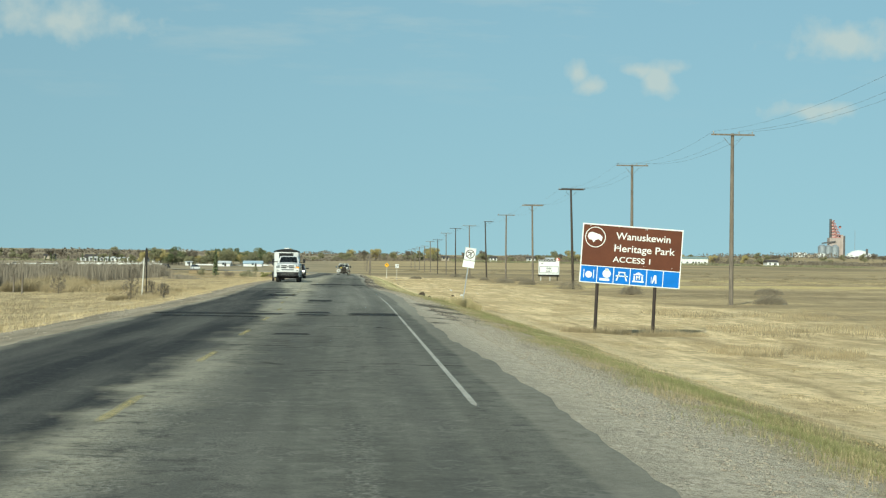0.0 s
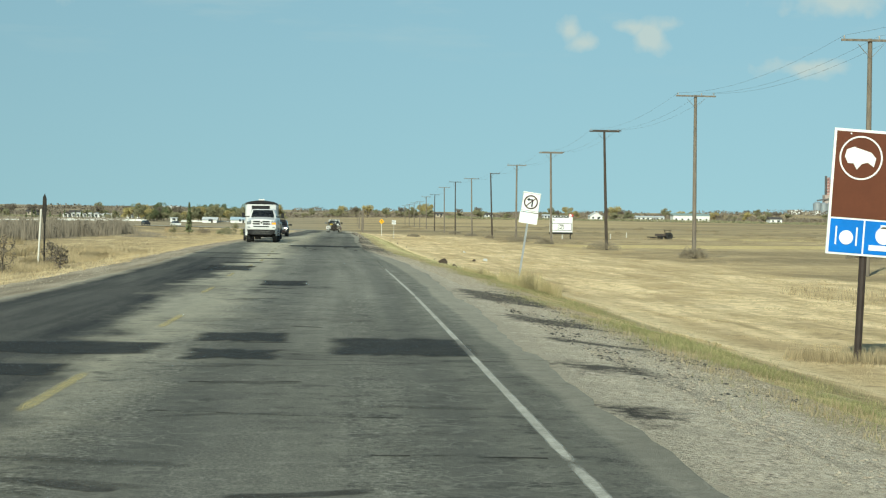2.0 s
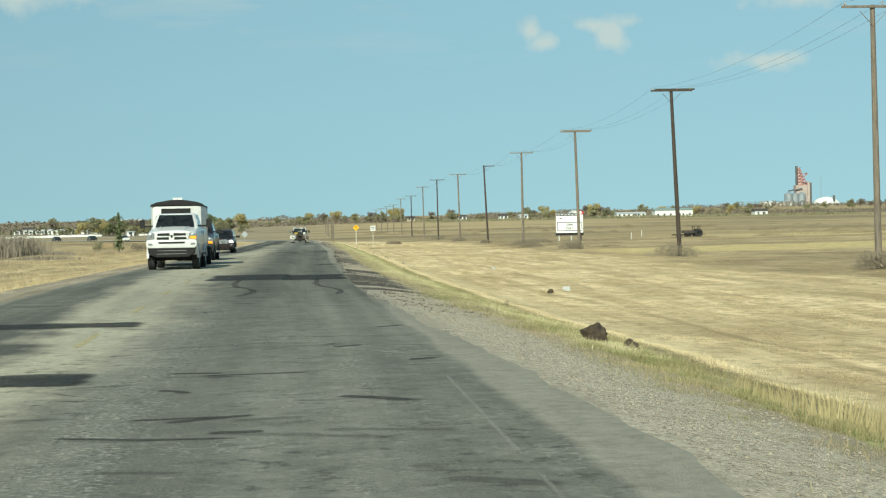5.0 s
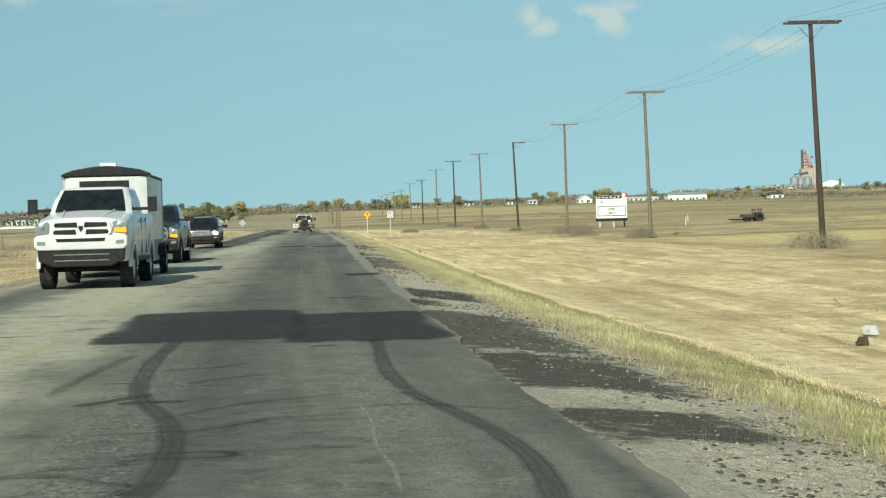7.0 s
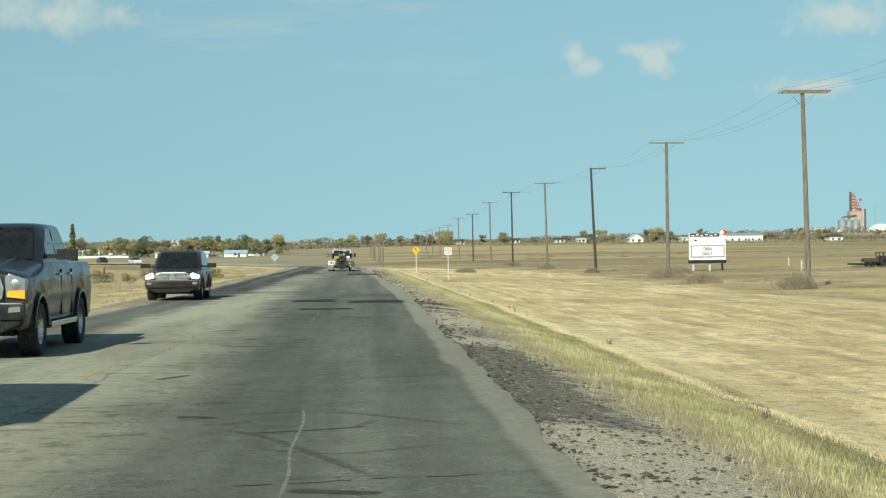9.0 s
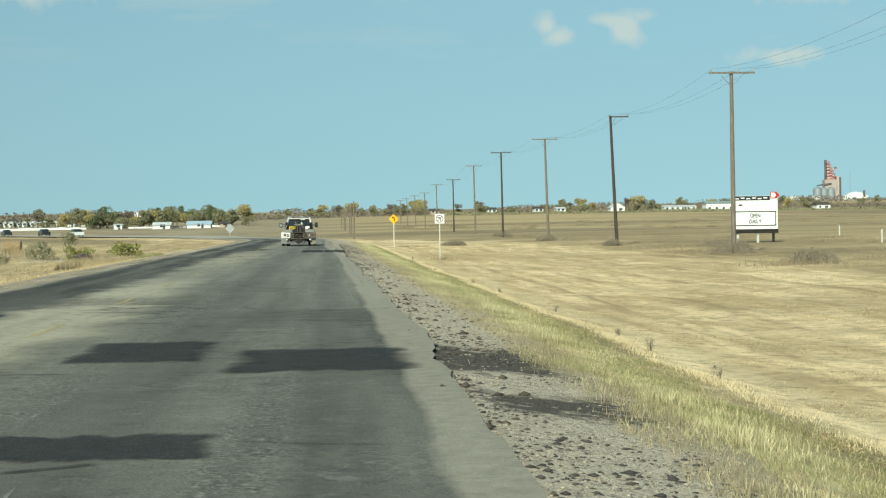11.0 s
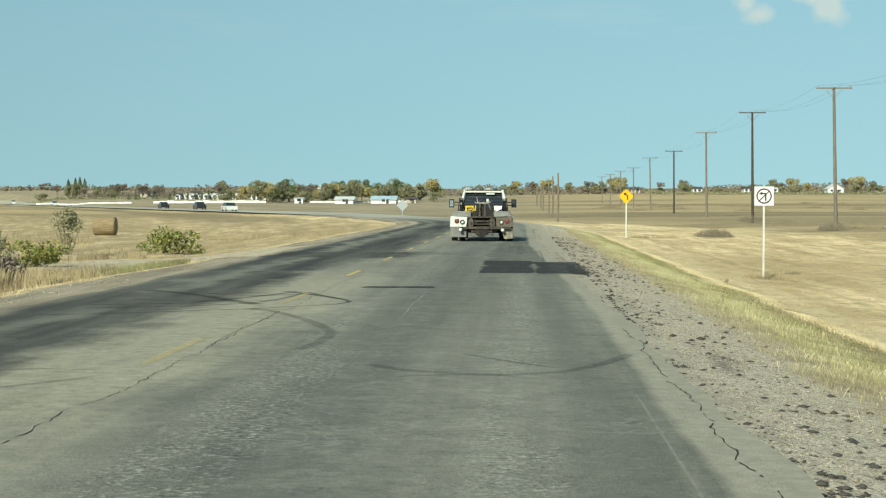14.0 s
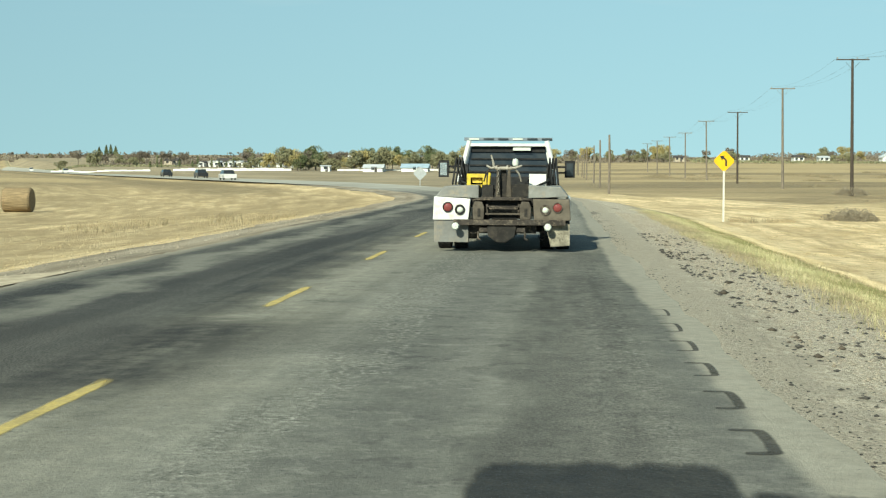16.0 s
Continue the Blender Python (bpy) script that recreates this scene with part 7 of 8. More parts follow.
def vnoise(x, y, size, seed=0):
    """Smooth noise from 0 to 1 over the plan, with lumps of a given size."""
    x, y = np.asarray(x, float) / size, np.asarray(y, float) / size
    i, j = np.floor(x), np.floor(y)
    f, g = x - i, y - j
    f, g = f * f * (3 - 2 * f), g * g * (3 - 2 * g)

    def lattice(a, b):
        q = np.sin(a * 127.1 + b * 311.7 + seed * 17.3) * 43758.5453
        return q - np.floor(q)
    return (lattice(i, j) * (1 - f) + lattice(i + 1, j) * f) * (1 - g) + (lattice(i, j + 1) * (1 - f) + lattice(i + 1, j + 1) * f) * g


def scatter(n, d0, d1, y0, y1, seed, power=1.0, clump=0.0, freq=0.6):
    """Places on the ground between two offsets from the road, thinned into clumps."""
    rng = np.random.RandomState(seed)
    y = y0 + (y1 - y0) * rng.rand(n)
    d = d0 + (d1 - d0) * rng.rand(n) ** power
    x = road_centre(y) + d
    if clump:
        f = 0.5 * vnoise(x, y, 0.55 / freq, seed) + 0.3 * vnoise(x, y, 1.7 / freq, seed + 1) + 0.2 * vnoise(x, y, 0.2 / freq, seed + 2)
        keep = f > 0.5 + 0.13 * (clump - 0.4) + 0.08 * rng.randn(n)
        x, y = x[keep], y[keep]
    return x, y, land(x, y), rng


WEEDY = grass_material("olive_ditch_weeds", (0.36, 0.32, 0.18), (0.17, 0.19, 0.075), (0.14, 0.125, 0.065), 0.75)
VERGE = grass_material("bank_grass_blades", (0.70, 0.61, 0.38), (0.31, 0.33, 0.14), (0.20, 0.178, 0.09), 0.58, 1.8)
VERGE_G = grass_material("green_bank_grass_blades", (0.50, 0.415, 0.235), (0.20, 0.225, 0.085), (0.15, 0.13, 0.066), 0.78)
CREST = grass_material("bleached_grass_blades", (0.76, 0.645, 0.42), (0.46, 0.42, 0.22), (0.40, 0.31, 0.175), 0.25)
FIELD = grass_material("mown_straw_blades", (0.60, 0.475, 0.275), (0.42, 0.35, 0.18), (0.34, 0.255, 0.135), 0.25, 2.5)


def verge(name, n, centre, spread, y0, y1, low, high, wide, material, label, seed, lean=0.8, thin=0.0):
    """A belt of grass along the bank, uneven in height and density."""
    rng = np.random.RandomState(seed)
    y = y0 + (y1 - y0) * rng.rand(n)
    x = road_centre(y) + centre + np.interp(y, (70, 130), (0.0, -0.15)) + spread * rng.randn(n) + wiggle(y, 17, 0.22, 2)
    f = 0.55 * vnoise(x, y, 0.45, seed) + 0.45 * vnoise(x, y * 0.7, 1.6, seed + 5)
    keep = f > thin * (0.6 + 0.5 * rng.rand(n))
    x, y, f = x[keep], y[keep], f[keep]
    h = low + (high - low) * np.clip(f * 1.6 - 0.35, 0, 1) ** 1.5 * (0.35 + 0.65 * rng.rand(len(x)))
    blades(name, x, y, land(x, y), h, wide * (0.6 + 0.8 * rng.rand(len(x))), material, label, "grass", lean, seed)


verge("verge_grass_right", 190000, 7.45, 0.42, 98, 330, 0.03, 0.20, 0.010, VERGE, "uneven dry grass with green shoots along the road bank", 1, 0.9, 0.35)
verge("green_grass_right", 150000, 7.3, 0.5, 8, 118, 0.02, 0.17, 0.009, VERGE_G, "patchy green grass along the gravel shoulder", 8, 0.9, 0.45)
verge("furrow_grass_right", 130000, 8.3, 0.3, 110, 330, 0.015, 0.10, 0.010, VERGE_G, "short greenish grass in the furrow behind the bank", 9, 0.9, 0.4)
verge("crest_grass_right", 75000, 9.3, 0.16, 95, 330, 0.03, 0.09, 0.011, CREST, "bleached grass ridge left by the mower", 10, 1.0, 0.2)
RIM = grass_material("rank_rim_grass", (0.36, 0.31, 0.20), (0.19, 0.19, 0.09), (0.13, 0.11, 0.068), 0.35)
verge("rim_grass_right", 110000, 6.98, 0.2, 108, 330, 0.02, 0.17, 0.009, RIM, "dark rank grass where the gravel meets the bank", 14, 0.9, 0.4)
x, y, z, rng = scatter(120000, 6.3, 7.3, 8, 330, 19, 1.0, 0.5, 0.8)
blades("rim_weeds_right", x, y, z, 0.02 + 0.13 * rng.rand(len(x)) ** 2, 0.006 + 0.008 * rng.rand(len(x)), TALL, "low brown weeds along the edge of the gravel", "weeds", 0.8, 9)
x, y, z, rng = scatter(330000, 8.4, 17, 10, 330, 12, 1.2, 0.3, 0.45)
blades("mown_grass_right", x, y, z, 0.006 + 0.03 * rng.rand(len(x)) ** 3, 0.012 + 0.018 * rng.rand(len(x)), FIELD, "short mown straw-coloured grass in the ditch", "grass", 3.5, 2)
x, y, z, rng = scatter(190000, 15, 32, 40, 360, 13, 1.0, 0.4, 0.3)
blades("pasture_grass_right", x, y, z, 0.01 + 0.045 * rng.rand(len(x)) ** 3, 0.02 + 0.03 * rng.rand(len(x)), FIELD, "tufty straw-coloured pasture grass", "grass", 3.0, 3)
x, y, z, rng = scatter(120000, -17, -5.2, 20, 340, 14, 1.0, 0.7)
blades("verge_grass_left", x, y, z, (0.03 + 0.16 * rng.rand(len(x)) ** 2.5) * np.interp(y, (262, 292), (1.0, 0.3)), 0.012 + 0.02 * rng.rand(len(x)), GRASS, "dry straw-coloured verge grass", "grass", 1.1, 4)
x, y, z, rng = scatter(45000, -60, -16, 60, 420, 15, 1.0, 1.0, 0.3)
blades("pasture_grass_left", x, y, z, (0.05 + 0.25 * rng.rand(len(x)) ** 3) * np.interp(y, (265, 300), (1.0, 0.12)), 0.03 + 0.05 * rng.rand(len(x)), TALL, "rough brown pasture grass", "grass", 0.8, 5)


def patch_of(name, cx0, cy0, rx, ry, n, h0, h1, material, label, seed, w=0.012, lean=0.35):
    rng = np.random.RandomState(seed)
    a, r = rng.rand(n) * 6.283, np.sqrt(rng.rand(n))
    px, py = cx0 + rx * r * np.cos(a), cy0 + ry * r * np.sin(a)
    hh = (h0 + (h1 - h0) * rng.rand(n)) * (1 - 0.5 * r)
    return blades(name, px, py, land(px, py), hh, w * (0.6 + rng.rand(n)), material, label, "weeds", lean, seed)


patch_of("tall_weeds", 5.3, 78.5, 0.7, 6.0, 1700, 0.35, 0.85, TALL_PALE, "stand of tall dry weeds round a sign post", 21)
patch_of("tall_weeds", 10.0, 57.2, 2.7, 1.4, 3500, 0.15, 0.45, TALL, "tall dry grass round the sign posts", 22)
patch_of("tall_weeds", 4.9, 90.5, 0.6, 5.0, 1200, 0.15, 0.45, TALL_PALE, "dry weeds on the road bank", 23)
for k, (wx, wy, rx, ry, n, h) in enumerate(((-21.4, 110, 2.5, 6, 4500, 1.3), (-23.5, 126, 2.5, 8, 4500, 1.3), (-26, 145, 2.5, 9, 3500, 1.2), (-12.6, 92, 1.4, 6, 2600, 0.5), (-13.2, 106, 1.5, 8, 3200, 0.6), (-13.0, 120, 1.6, 7, 2200, 0.5),
                                            (-16.5, 115, 2.2, 3.0, 1400, 1.0), (-17, 128, 2.5, 4, 1400, 0.9), (-18.0, 106, 2.5, 3, 900, 0.8), (-13.2, 266.5, 1.9, 6, 2400, 0.6), (-15.4, 283, 1.2, 1.6, 500, 0.6), (-17.0, 280, 2.0, 4, 600, 0.55),
                                            (-12.4, 256, 1.2, 6, 1500, 0.7), (-26, 300, 5, 9, 2000, 1.0), (-15, 318, 4, 8, 900, 0.5), (-20, 240, 4, 8, 1400, 0.8),
                                            (8.0, 336, 1.6, 2.5, 700, 0.4), (7.2, 278.5, 0.9, 1.5, 500, 0.4), (12.5, 46, 2.2, 3.5, 1500, 0.35), (18, 62, 4, 8, 2500, 0.4), (20, 84, 5, 9, 2500, 0.4))):
    patch_of("tall_weeds", wx, wy, rx, ry, n, 0.3 * h, h, TALL, "clump of tall dry roadside weeds", 30 + k, 0.02)
patch_of("low_weeds", -11.6, 268.5, 1.7, 5.0, 5200, 0.08, 0.30, WEEDY, "low olive weeds beside the gravel approach", 58, 0.016, 0.7)


def leaf_quads(centres, size, rng, flat=0.0):
    """Square leaves, turned by chance, about given centres."""
    n = len(centres)
    u = rng.randn(n, 3)
    u /= np.linalg.norm(u, axis=1, keepdims=True)
    w = rng.randn(n, 3)
    w -= (w * u).sum(1, keepdims=True) * u
    w /= np.linalg.norm(w, axis=1, keepdims=True)
    s = (size * (0.6 + 0.8 * rng.rand(n)))[:, None] / 2
    v = np.stack([centres - u * s, centres - w * s * 0.7, centres + u * s, centres + w * s * 0.7], 1)
    return v.reshape(-1, 3), np.arange(n * 4).reshape(n, 4)


def crown_points(n, w, h, base, rng, lobes):
    """Points in several overlapping lobes, so that the outline is uneven and has gaps."""
    out = []
    for k in range(lobes):
        c = np.array([rng.uniform(-0.32, 0.32) * w, rng.uniform(-0.32, 0.32) * w, base + h * rng.uniform(0.25, 0.8)])
        r = rng.uniform(0.16, 0.30)
        p = rng.randn(n // lobes, 3)
        p = p / np.linalg.norm(p, axis=1, keepdims=True) * (0.55 + 0.45 * rng.rand(len(p), 1))
        out.append(c + p * np.array([r * w, r * w, r * h * 0.9]))
    return np.concatenate(out)


def tree(name, label, category, m, height, width, leaf, n, size, seed, lobes=9, base=0.22, group=""):
    """Tapered trunk, limbs, and a crown of small leaf clumps."""
    rng = np.random.RandomState(seed)
    ob = thing(name, m, label, category, group)
    bm = tube(B(), (0, 0, -0.3), (rng.uniform(-.2, .2), 0, height * 0.55), height * 0.022, height * 0.010, 7)
    for k in range(5):
        a = k * 1.257 + rng.rand()
        z0 = height * rng.uniform(0.25, 0.5)
        tube(bm, (0, 0, z0), (math.cos(a) * width * 0.3, math.sin(a) * width * 0.3, z0 + height * rng.uniform(0.18, 0.35)), height * 0.009, height * 0.003, 5)
    part("trunk", bm, BARK, ob)
    v, f = leaf_quads(crown_points(n, width, height * (1 - base), height * base, rng, lobes), size, rng)
    cr = from_arrays("crown", v, f, leaf)
    cr.parent = ob
    return ob


def bush(name, label, m, height, width, leaf, n, size, seed, group="", thick=0.03):
    rng = np.random.RandomState(seed)
    ob = thing(name, m, label, "bush", group)
    bm = B()
    for k in range(9):
        a, r = rng.rand() * 6.28, width * rng.uniform(0.2, 0.5)
        tube(bm, (math.cos(a) * r * 0.25, math.sin(a) * r * 0.25, -0.1), (math.cos(a) * r, math.sin(a) * r, height * rng.uniform(0.5, 0.85)), thick, thick * 0.27, 5)
    part("stems", bm, BARK, ob)
    p = crown_points(n, width, height, -0.1 * height, rng, 8)
    p = p[p[:, 2] > 0.02]
    v, f = leaf_quads(p, size, rng)
    cr = from_arrays("foliage", v, f, leaf)
    cr.parent = ob
    return ob


def mound(name, label, m, height, width, leaf, n, size, seed, group=""):
    """A dense low shrub: leaves through a lumpy dome that sits on the ground, thin stems within."""
    rng = np.random.RandomState(seed)
    ob = thing(name, m, label, "bush", group)
    bm = B()
    for k in range(12):
        a, r = rng.rand() * 6.28, width * rng.uniform(0.1, 0.42)
        tube(bm, (math.cos(a) * r * 0.3, math.sin(a) * r * 0.3, -0.1), (math.cos(a) * r, math.sin(a) * r, height * rng.uniform(0.4, 0.8)), 0.010, 0.004, 5)
    part("stems", bm, BARK, ob)
    a, t = rng.rand(n) * 6.283, rng.rand(n)
    r = np.sqrt(rng.rand(n))
    lumps = 1 + 0.22 * np.sin(3 * a + seed) * np.sin(5 * a) + 0.12 * np.sin(9 * a + 2)
    x, y = np.cos(a) * r * width / 2 * lumps, np.sin(a) * r * width / 2 * lumps
    top = height * np.sqrt(np.clip(1 - r ** 2.6, 0, 1)) * (0.85 + 0.25 * np.sin(x * 7 + seed) * np.sin(y * 6))
    v, f = leaf_quads(np.stack([x, y, top * t ** 0.6], -1), size, rng)
    cr = from_arrays("foliage", v, f, leaf)
    cr.parent = ob
    return ob


def spire(name, label, m, height, width, leaf, n, size, seed):
    """A narrow conifer."""
    rng = np.random.RandomState(seed)
    ob = thing(name, m, label, "tree")
    part("trunk", tube(B(), (0, 0, -0.3), (0, 0, height * 0.95), 0.12, 0.02, 7), BARK, ob)
    t = rng.rand(n) ** 0.8
    a = rng.rand(n) * 6.28
    r = width / 2 * (1 - t) ** 0.8 * (0.35 + 0.65 * rng.rand(n)) * (1 + 0.35 * np.sin(t * 40 + a * 2))
    v, f = leaf_quads(np.stack([r * np.cos(a), r * np.sin(a), 0.2 + t * (height - 0.2)], -1), size, rng)
    cr = from_arrays("needles", v, f, leaf)
    cr.parent = ob
    return ob


bush("leafy_bush", "leafy yellow-green bush beside the gravel approach", pose(-14.5, 288.8, gz(-14.5, 288.8)), 1.3, 2.5, LEAF_BUSH, 1500, 0.115, 41, "", 0.012)
bush("tall_bush", "grey-green bush among dry weeds", pose(-18.1, 286.5, gz(-18.1, 286.5)), 2.1, 1.3, LEAF_OLIVE, 1800, 0.075, 42, "", 0.012)
bush("tall_bush", "green leafy bush among dry weeds", pose(-15.9, 275.5, gz(-15.9, 275.5)), 1.0, 2.1, LEAF_BUSH, 1300, 0.10, 43, "", 0.012)
bush("tall_bush", "grey-green bush at the field edge", pose(-18.9, 279.5, gz(-18.9, 279.5)), 1.5, 2.2, LEAF_OLIVE, 1500, 0.09, 44, "", 0.012)
spire("narrow_spruce", "narrow dark spruce standing alone in pasture", pose(-23.6, 269, gz(-23.6, 269)), 4.6, 1.1, LEAF_GREEN, 900, 0.28, 45)
for k, (bx, by, h, w) in enumerate(((-21.5, 270, 1.3, 1.8), (-18.6, 266, 1.0, 1.8), (-14.3, 268, 0.7, 1.5), (-25.4, 264, 1.7, 1.3))):
    bush("pasture_bush", "small olive bush in dry pasture", pose(bx, by, gz(bx, by)), h, w, LEAF_OLIVE if k % 2 else LEAF_BROWN, 1100, 0.085, 60 + k, "bushes in the pasture", 0.010)
for k, (bx, by, h, w) in enumerate(((25.6, 148.3, 1.0, 2.3), (25.3, 189.0, 1.1, 3.4), (24.9, 232.6, 1.1, 2.4), (25.6, 276.0, 1.0, 3.4), (25.5, 319, 0.7, 2.0), (25.4, 363, 0.9, 3.0), (28.5, 109, 0.8, 2.2),
                                    (23.5, 252, 0.8, 2.6), (12.5, 338, 0.7, 2.5), (31, 300, 0.9, 4), (25.1, 409, 0.9, 3.5), (39, 150, 0.8, 3.0), (27, 62, 0.6, 2.2))):
    mound("dry_shrub", "dense grey-tan dry shrub at the foot of a utility pole", pose(bx, by, gz(bx, by)), h * 0.95, w * 0.95, LEAF_TAN, 6000, 0.055, 80 + k, "dry shrubs along the power line")
# grey shelterbelt on the far side of the pasture
base = bush("shelterbelt_bush", "leafless grey-brown shelterbelt bush", pose(-28, 128, gz(-28, 128)), 2.3, 2.6, LEAF_STALK, 700, 0.13, 120, "shelterbelt row")
kinds = [base] + [bush("shelterbelt_bush", "leafless grey-brown shelterbelt bush", pose(-28.5 - 0.4 * k, 126 + 4 * k, gz(-28, 128)), 2.0 + 0.2 * k, 2.4, LEAF_STALK, 700, 0.13, 120 + k, "shelterbelt row") for k in range(1, 4)]
rng = random.Random(9)
for k in range(40):
    t = (k + rng.uniform(-0.3, 0.3)) / 40
    bx, by = -28 - 2.5 * t + rng.uniform(-1, 1), 131 + 120 * t
    ob = copy_thing(kinds[k % 4], pose(bx, by, gz(bx, by), 0, 0, rng.uniform(0, 360)))
rng = np.random.RandomState(33)
t = rng.rand(16000)
x, y = -28 - 2.5 * t + 0.9 * rng.randn(len(t)), 122 + 130 * t
h = (1.0 + 1.9 * vnoise(x, y, 2.2, 3)) * (0.5 + 0.5 * rng.rand(len(t)))
blades("shelterbelt_brush", x, y, land(x, y), h, 0.03 + 0.04 * rng.rand(len(t)), LEAF_STALK, "thicket of bare grey-brown stalks along the pasture", "brush", 0.18, 34)
# weeds and clods on the bank
for k, (d, wy, h) in enumerate(((9.3, 196.3, 0.35), (9.35, 201.2, 0.45), (9.5, 205, 0.4), (9.6, 214, 0.35), (9.3, 223.5, 0.3), (9.3, 232.5, 0.3), (9.2, 270.4, 0.3), (8.9, 246, 0.3), (8.7, 160, 0.25), (9.6, 179, 0.3), (8.4, 117, 0.3))):
    wx = cx(wy) + d
    bush("bank_weed", "small dark seeded weed on the road bank", pose(wx, wy, gz(wx, wy)), h * 0.7, 0.16, LEAF_BROWN, 60, 0.025, 140 + k, "weeds on the bank", 0.005)


def thistle(x, y, h, seed):
    """A dead thistle: one stem with upturned arms, each ending in a shaggy head."""
    rng = np.random.RandomState(seed)
    ob = thing("thistle", pose(x, y, gz(x, y)), "tall dark dead thistle with upturned arms on the verge", "weed", "thistles on the verge")
    bm = tube(B(), (0, 0, -0.1), (0.05, 0, h), 0.03, 0.014, 6)
    tips = [(0.05, 0, h)]
    for k in range(8):
        a, z0 = k * 2.4 + rng.rand(), h * (0.2 + 0.08 * k)
        r = h * rng.uniform(0.28, 0.5) * (1.15 - 0.07 * k)
        mid, tip = (math.cos(a) * r * 0.75, math.sin(a) * r * 0.75, z0 + 0.08 * h), (math.cos(a) * r, math.sin(a) * r, z0 + h * rng.uniform(0.22, 0.36))
        tube(tube(bm, (0, 0, z0), mid, 0.018, 0.014, 5), mid, tip, 0.014, 0.010, 5)
        tips.append(tip)
    part("stem", bm, BARK, ob)
    pts = np.concatenate([np.array(t) + rng.randn(40, 3) * np.array([0.05, 0.05, 0.09]) for t in tips] + [np.stack([rng.randn(160) * 0.16 * h, rng.randn(160) * 0.16 * h, rng.rand(160) * h * 0.6], -1)])
    v, f = leaf_quads(pts, 0.07, rng)
    cr = from_arrays("dry_leaves", v, f, LEAF_BROWN)
    cr.parent = ob


for k, (bx, by, h) in enumerate(((-12.3, 88, 1.15), (-11.0, 92, 0.7), (-12.6, 99, 0.8), (-18.6, 101, 1.0))):
    thistle(bx, by, h, 160 + k)
CLOD = simple("dark_clod", (0.07, 0.05, 0.034), 0.95, scale=8, vary=0.4, bump=0.02)
STONES = leaf_material("shoulder_stones", ((0.10, 0.085, 0.066), (0.40, 0.345, 0.265), (0.24, 0.20, 0.15), (0.58, 0.52, 0.42)))
CHUNKS = leaf_material("asphalt_chunks", ((0.035, 0.033, 0.031), (0.075, 0.068, 0.060), (0.055, 0.050, 0.045)))


def lump(name, m, size, seed, material, label, category):
    rng = np.random.RandomState(seed)
    bm = B()
    bmesh.ops.create_icosphere(bm, subdivisions=3, radius=size)
    for v in bm.verts:
        n = noise.fractal(v.co * (3.0 / size) * 0.5 + Vector((seed, 0, 0)), 1.0, 2.0, 4)
        v.co *= 1 + 0.45 * n
        v.co.z *= 0.95
    ob = mesh_object(name, bm, material)
    ob.matrix_basis = m
    return tagged(ob, label, category)


lump("earth_clod", pose(4.15, 101.5, gz(4.15, 101.5) + 0.10), 0.21, 3, CLOD, "dark ragged clod of earth on the road bank", "clod")
lump("earth_clod", pose(4.6, 100.9, gz(4.6, 100.9) + 0.03), 0.13, 4, CLOD, "small dark clod beside a larger one", "clod")

lump("black_scrap", pose(7.95, 132.1, gz(7.95, 132.1) + 0.05), 0.10, 5, CLOD, "dark crumpled scrap in the mown grass", "litter")


def pebbles(name, n, d0, d1, y0, y1, s0, s1, seed, material, label, power=1.0, clump=0.0, flat=0.55, rim=False):
    """Angular stones, each a squashed octahedron, in one mesh; rim counts the offsets from the pavement's outer rim."""
    px, py, pz, rng = scatter(n, d0, d1, y0, y1, seed, power, clump, 0.8)
    if rim:
        px = px + smooth_interp(py, EDGE, 4) + wiggle(py, 4, 0.11, 3)
        pz = land(px, py)
    if material is STONES:
        d = px - road_centre(py)
        bare = np.ones(len(px), bool)
        for a, b, c, e, solid in SPILLS:
            bare &= ~((d > a - 0.2) & (d < b) & (py > c - 0.4) & (py < e + 0.4) & (rng.rand(len(px)) < 0.9))
        px, py, pz = px[bare], py[bare], pz[bare]
    n = len(px)
    s = s0 + (s1 - s0) * rng.rand(n) ** 3
    dirs = np.array([(1, 0, 0), (-1, 0, 0), (0, 1, 0), (0, -1, 0), (0, 0, 1), (0, 0, -1)], float)
    tri = np.array([(0, 2, 4), (2, 1, 4), (1, 3, 4), (3, 0, 4), (2, 0, 5), (1, 2, 5), (3, 1, 5), (0, 3, 5)])
    sc = s[:, None, None] * dirs[None] * (0.6 + 0.8 * rng.rand(n, 6, 1)) * np.array([1.2, 1.2, flat])
    a = rng.rand(n) * 6.283
    c, q = np.cos(a)[:, None], np.sin(a)[:, None]
    rot = np.stack([sc[..., 0] * c - sc[..., 1] * q, sc[..., 0] * q + sc[..., 1] * c, sc[..., 2]], -1)
    v = rot + np.stack([px, py, pz + 0.02 + s * 0.25], -1)[:, None]
    f = tri[None] + 6 * np.arange(n)[:, None, None]
    return tagged(from_arrays(name, v.reshape(-1, 3), f.reshape(-1, 3), material, smooth=True), label, "stones", kind="stuff")


pebbles("shoulder_stones", 125000, 5.2, 6.9, 10, 320, 0.004, 0.021, 201, STONES, "loose pale stones on the gravel shoulder")
pebbles("shoulder_stones_left", 4000, -5.6, -4.0, 20, 320, 0.010, 0.035, 202, STONES, "loose pale stones on the gravel shoulder")
pebbles("asphalt_chunks", 13000, 5.0, 6.6, 145, 300, 0.008, 0.042, 203, CHUNKS, "broken black asphalt chunks along the pavement edge", 1.8, 0.45, 0.4)
pebbles("edge_crumbs", 16000, -0.08, 0.30, 98, 320, 0.003, 0.017, 204, CHUNKS, "dark crumbled asphalt rim of the pavement", 1.6, 0.45, 0.5, True)
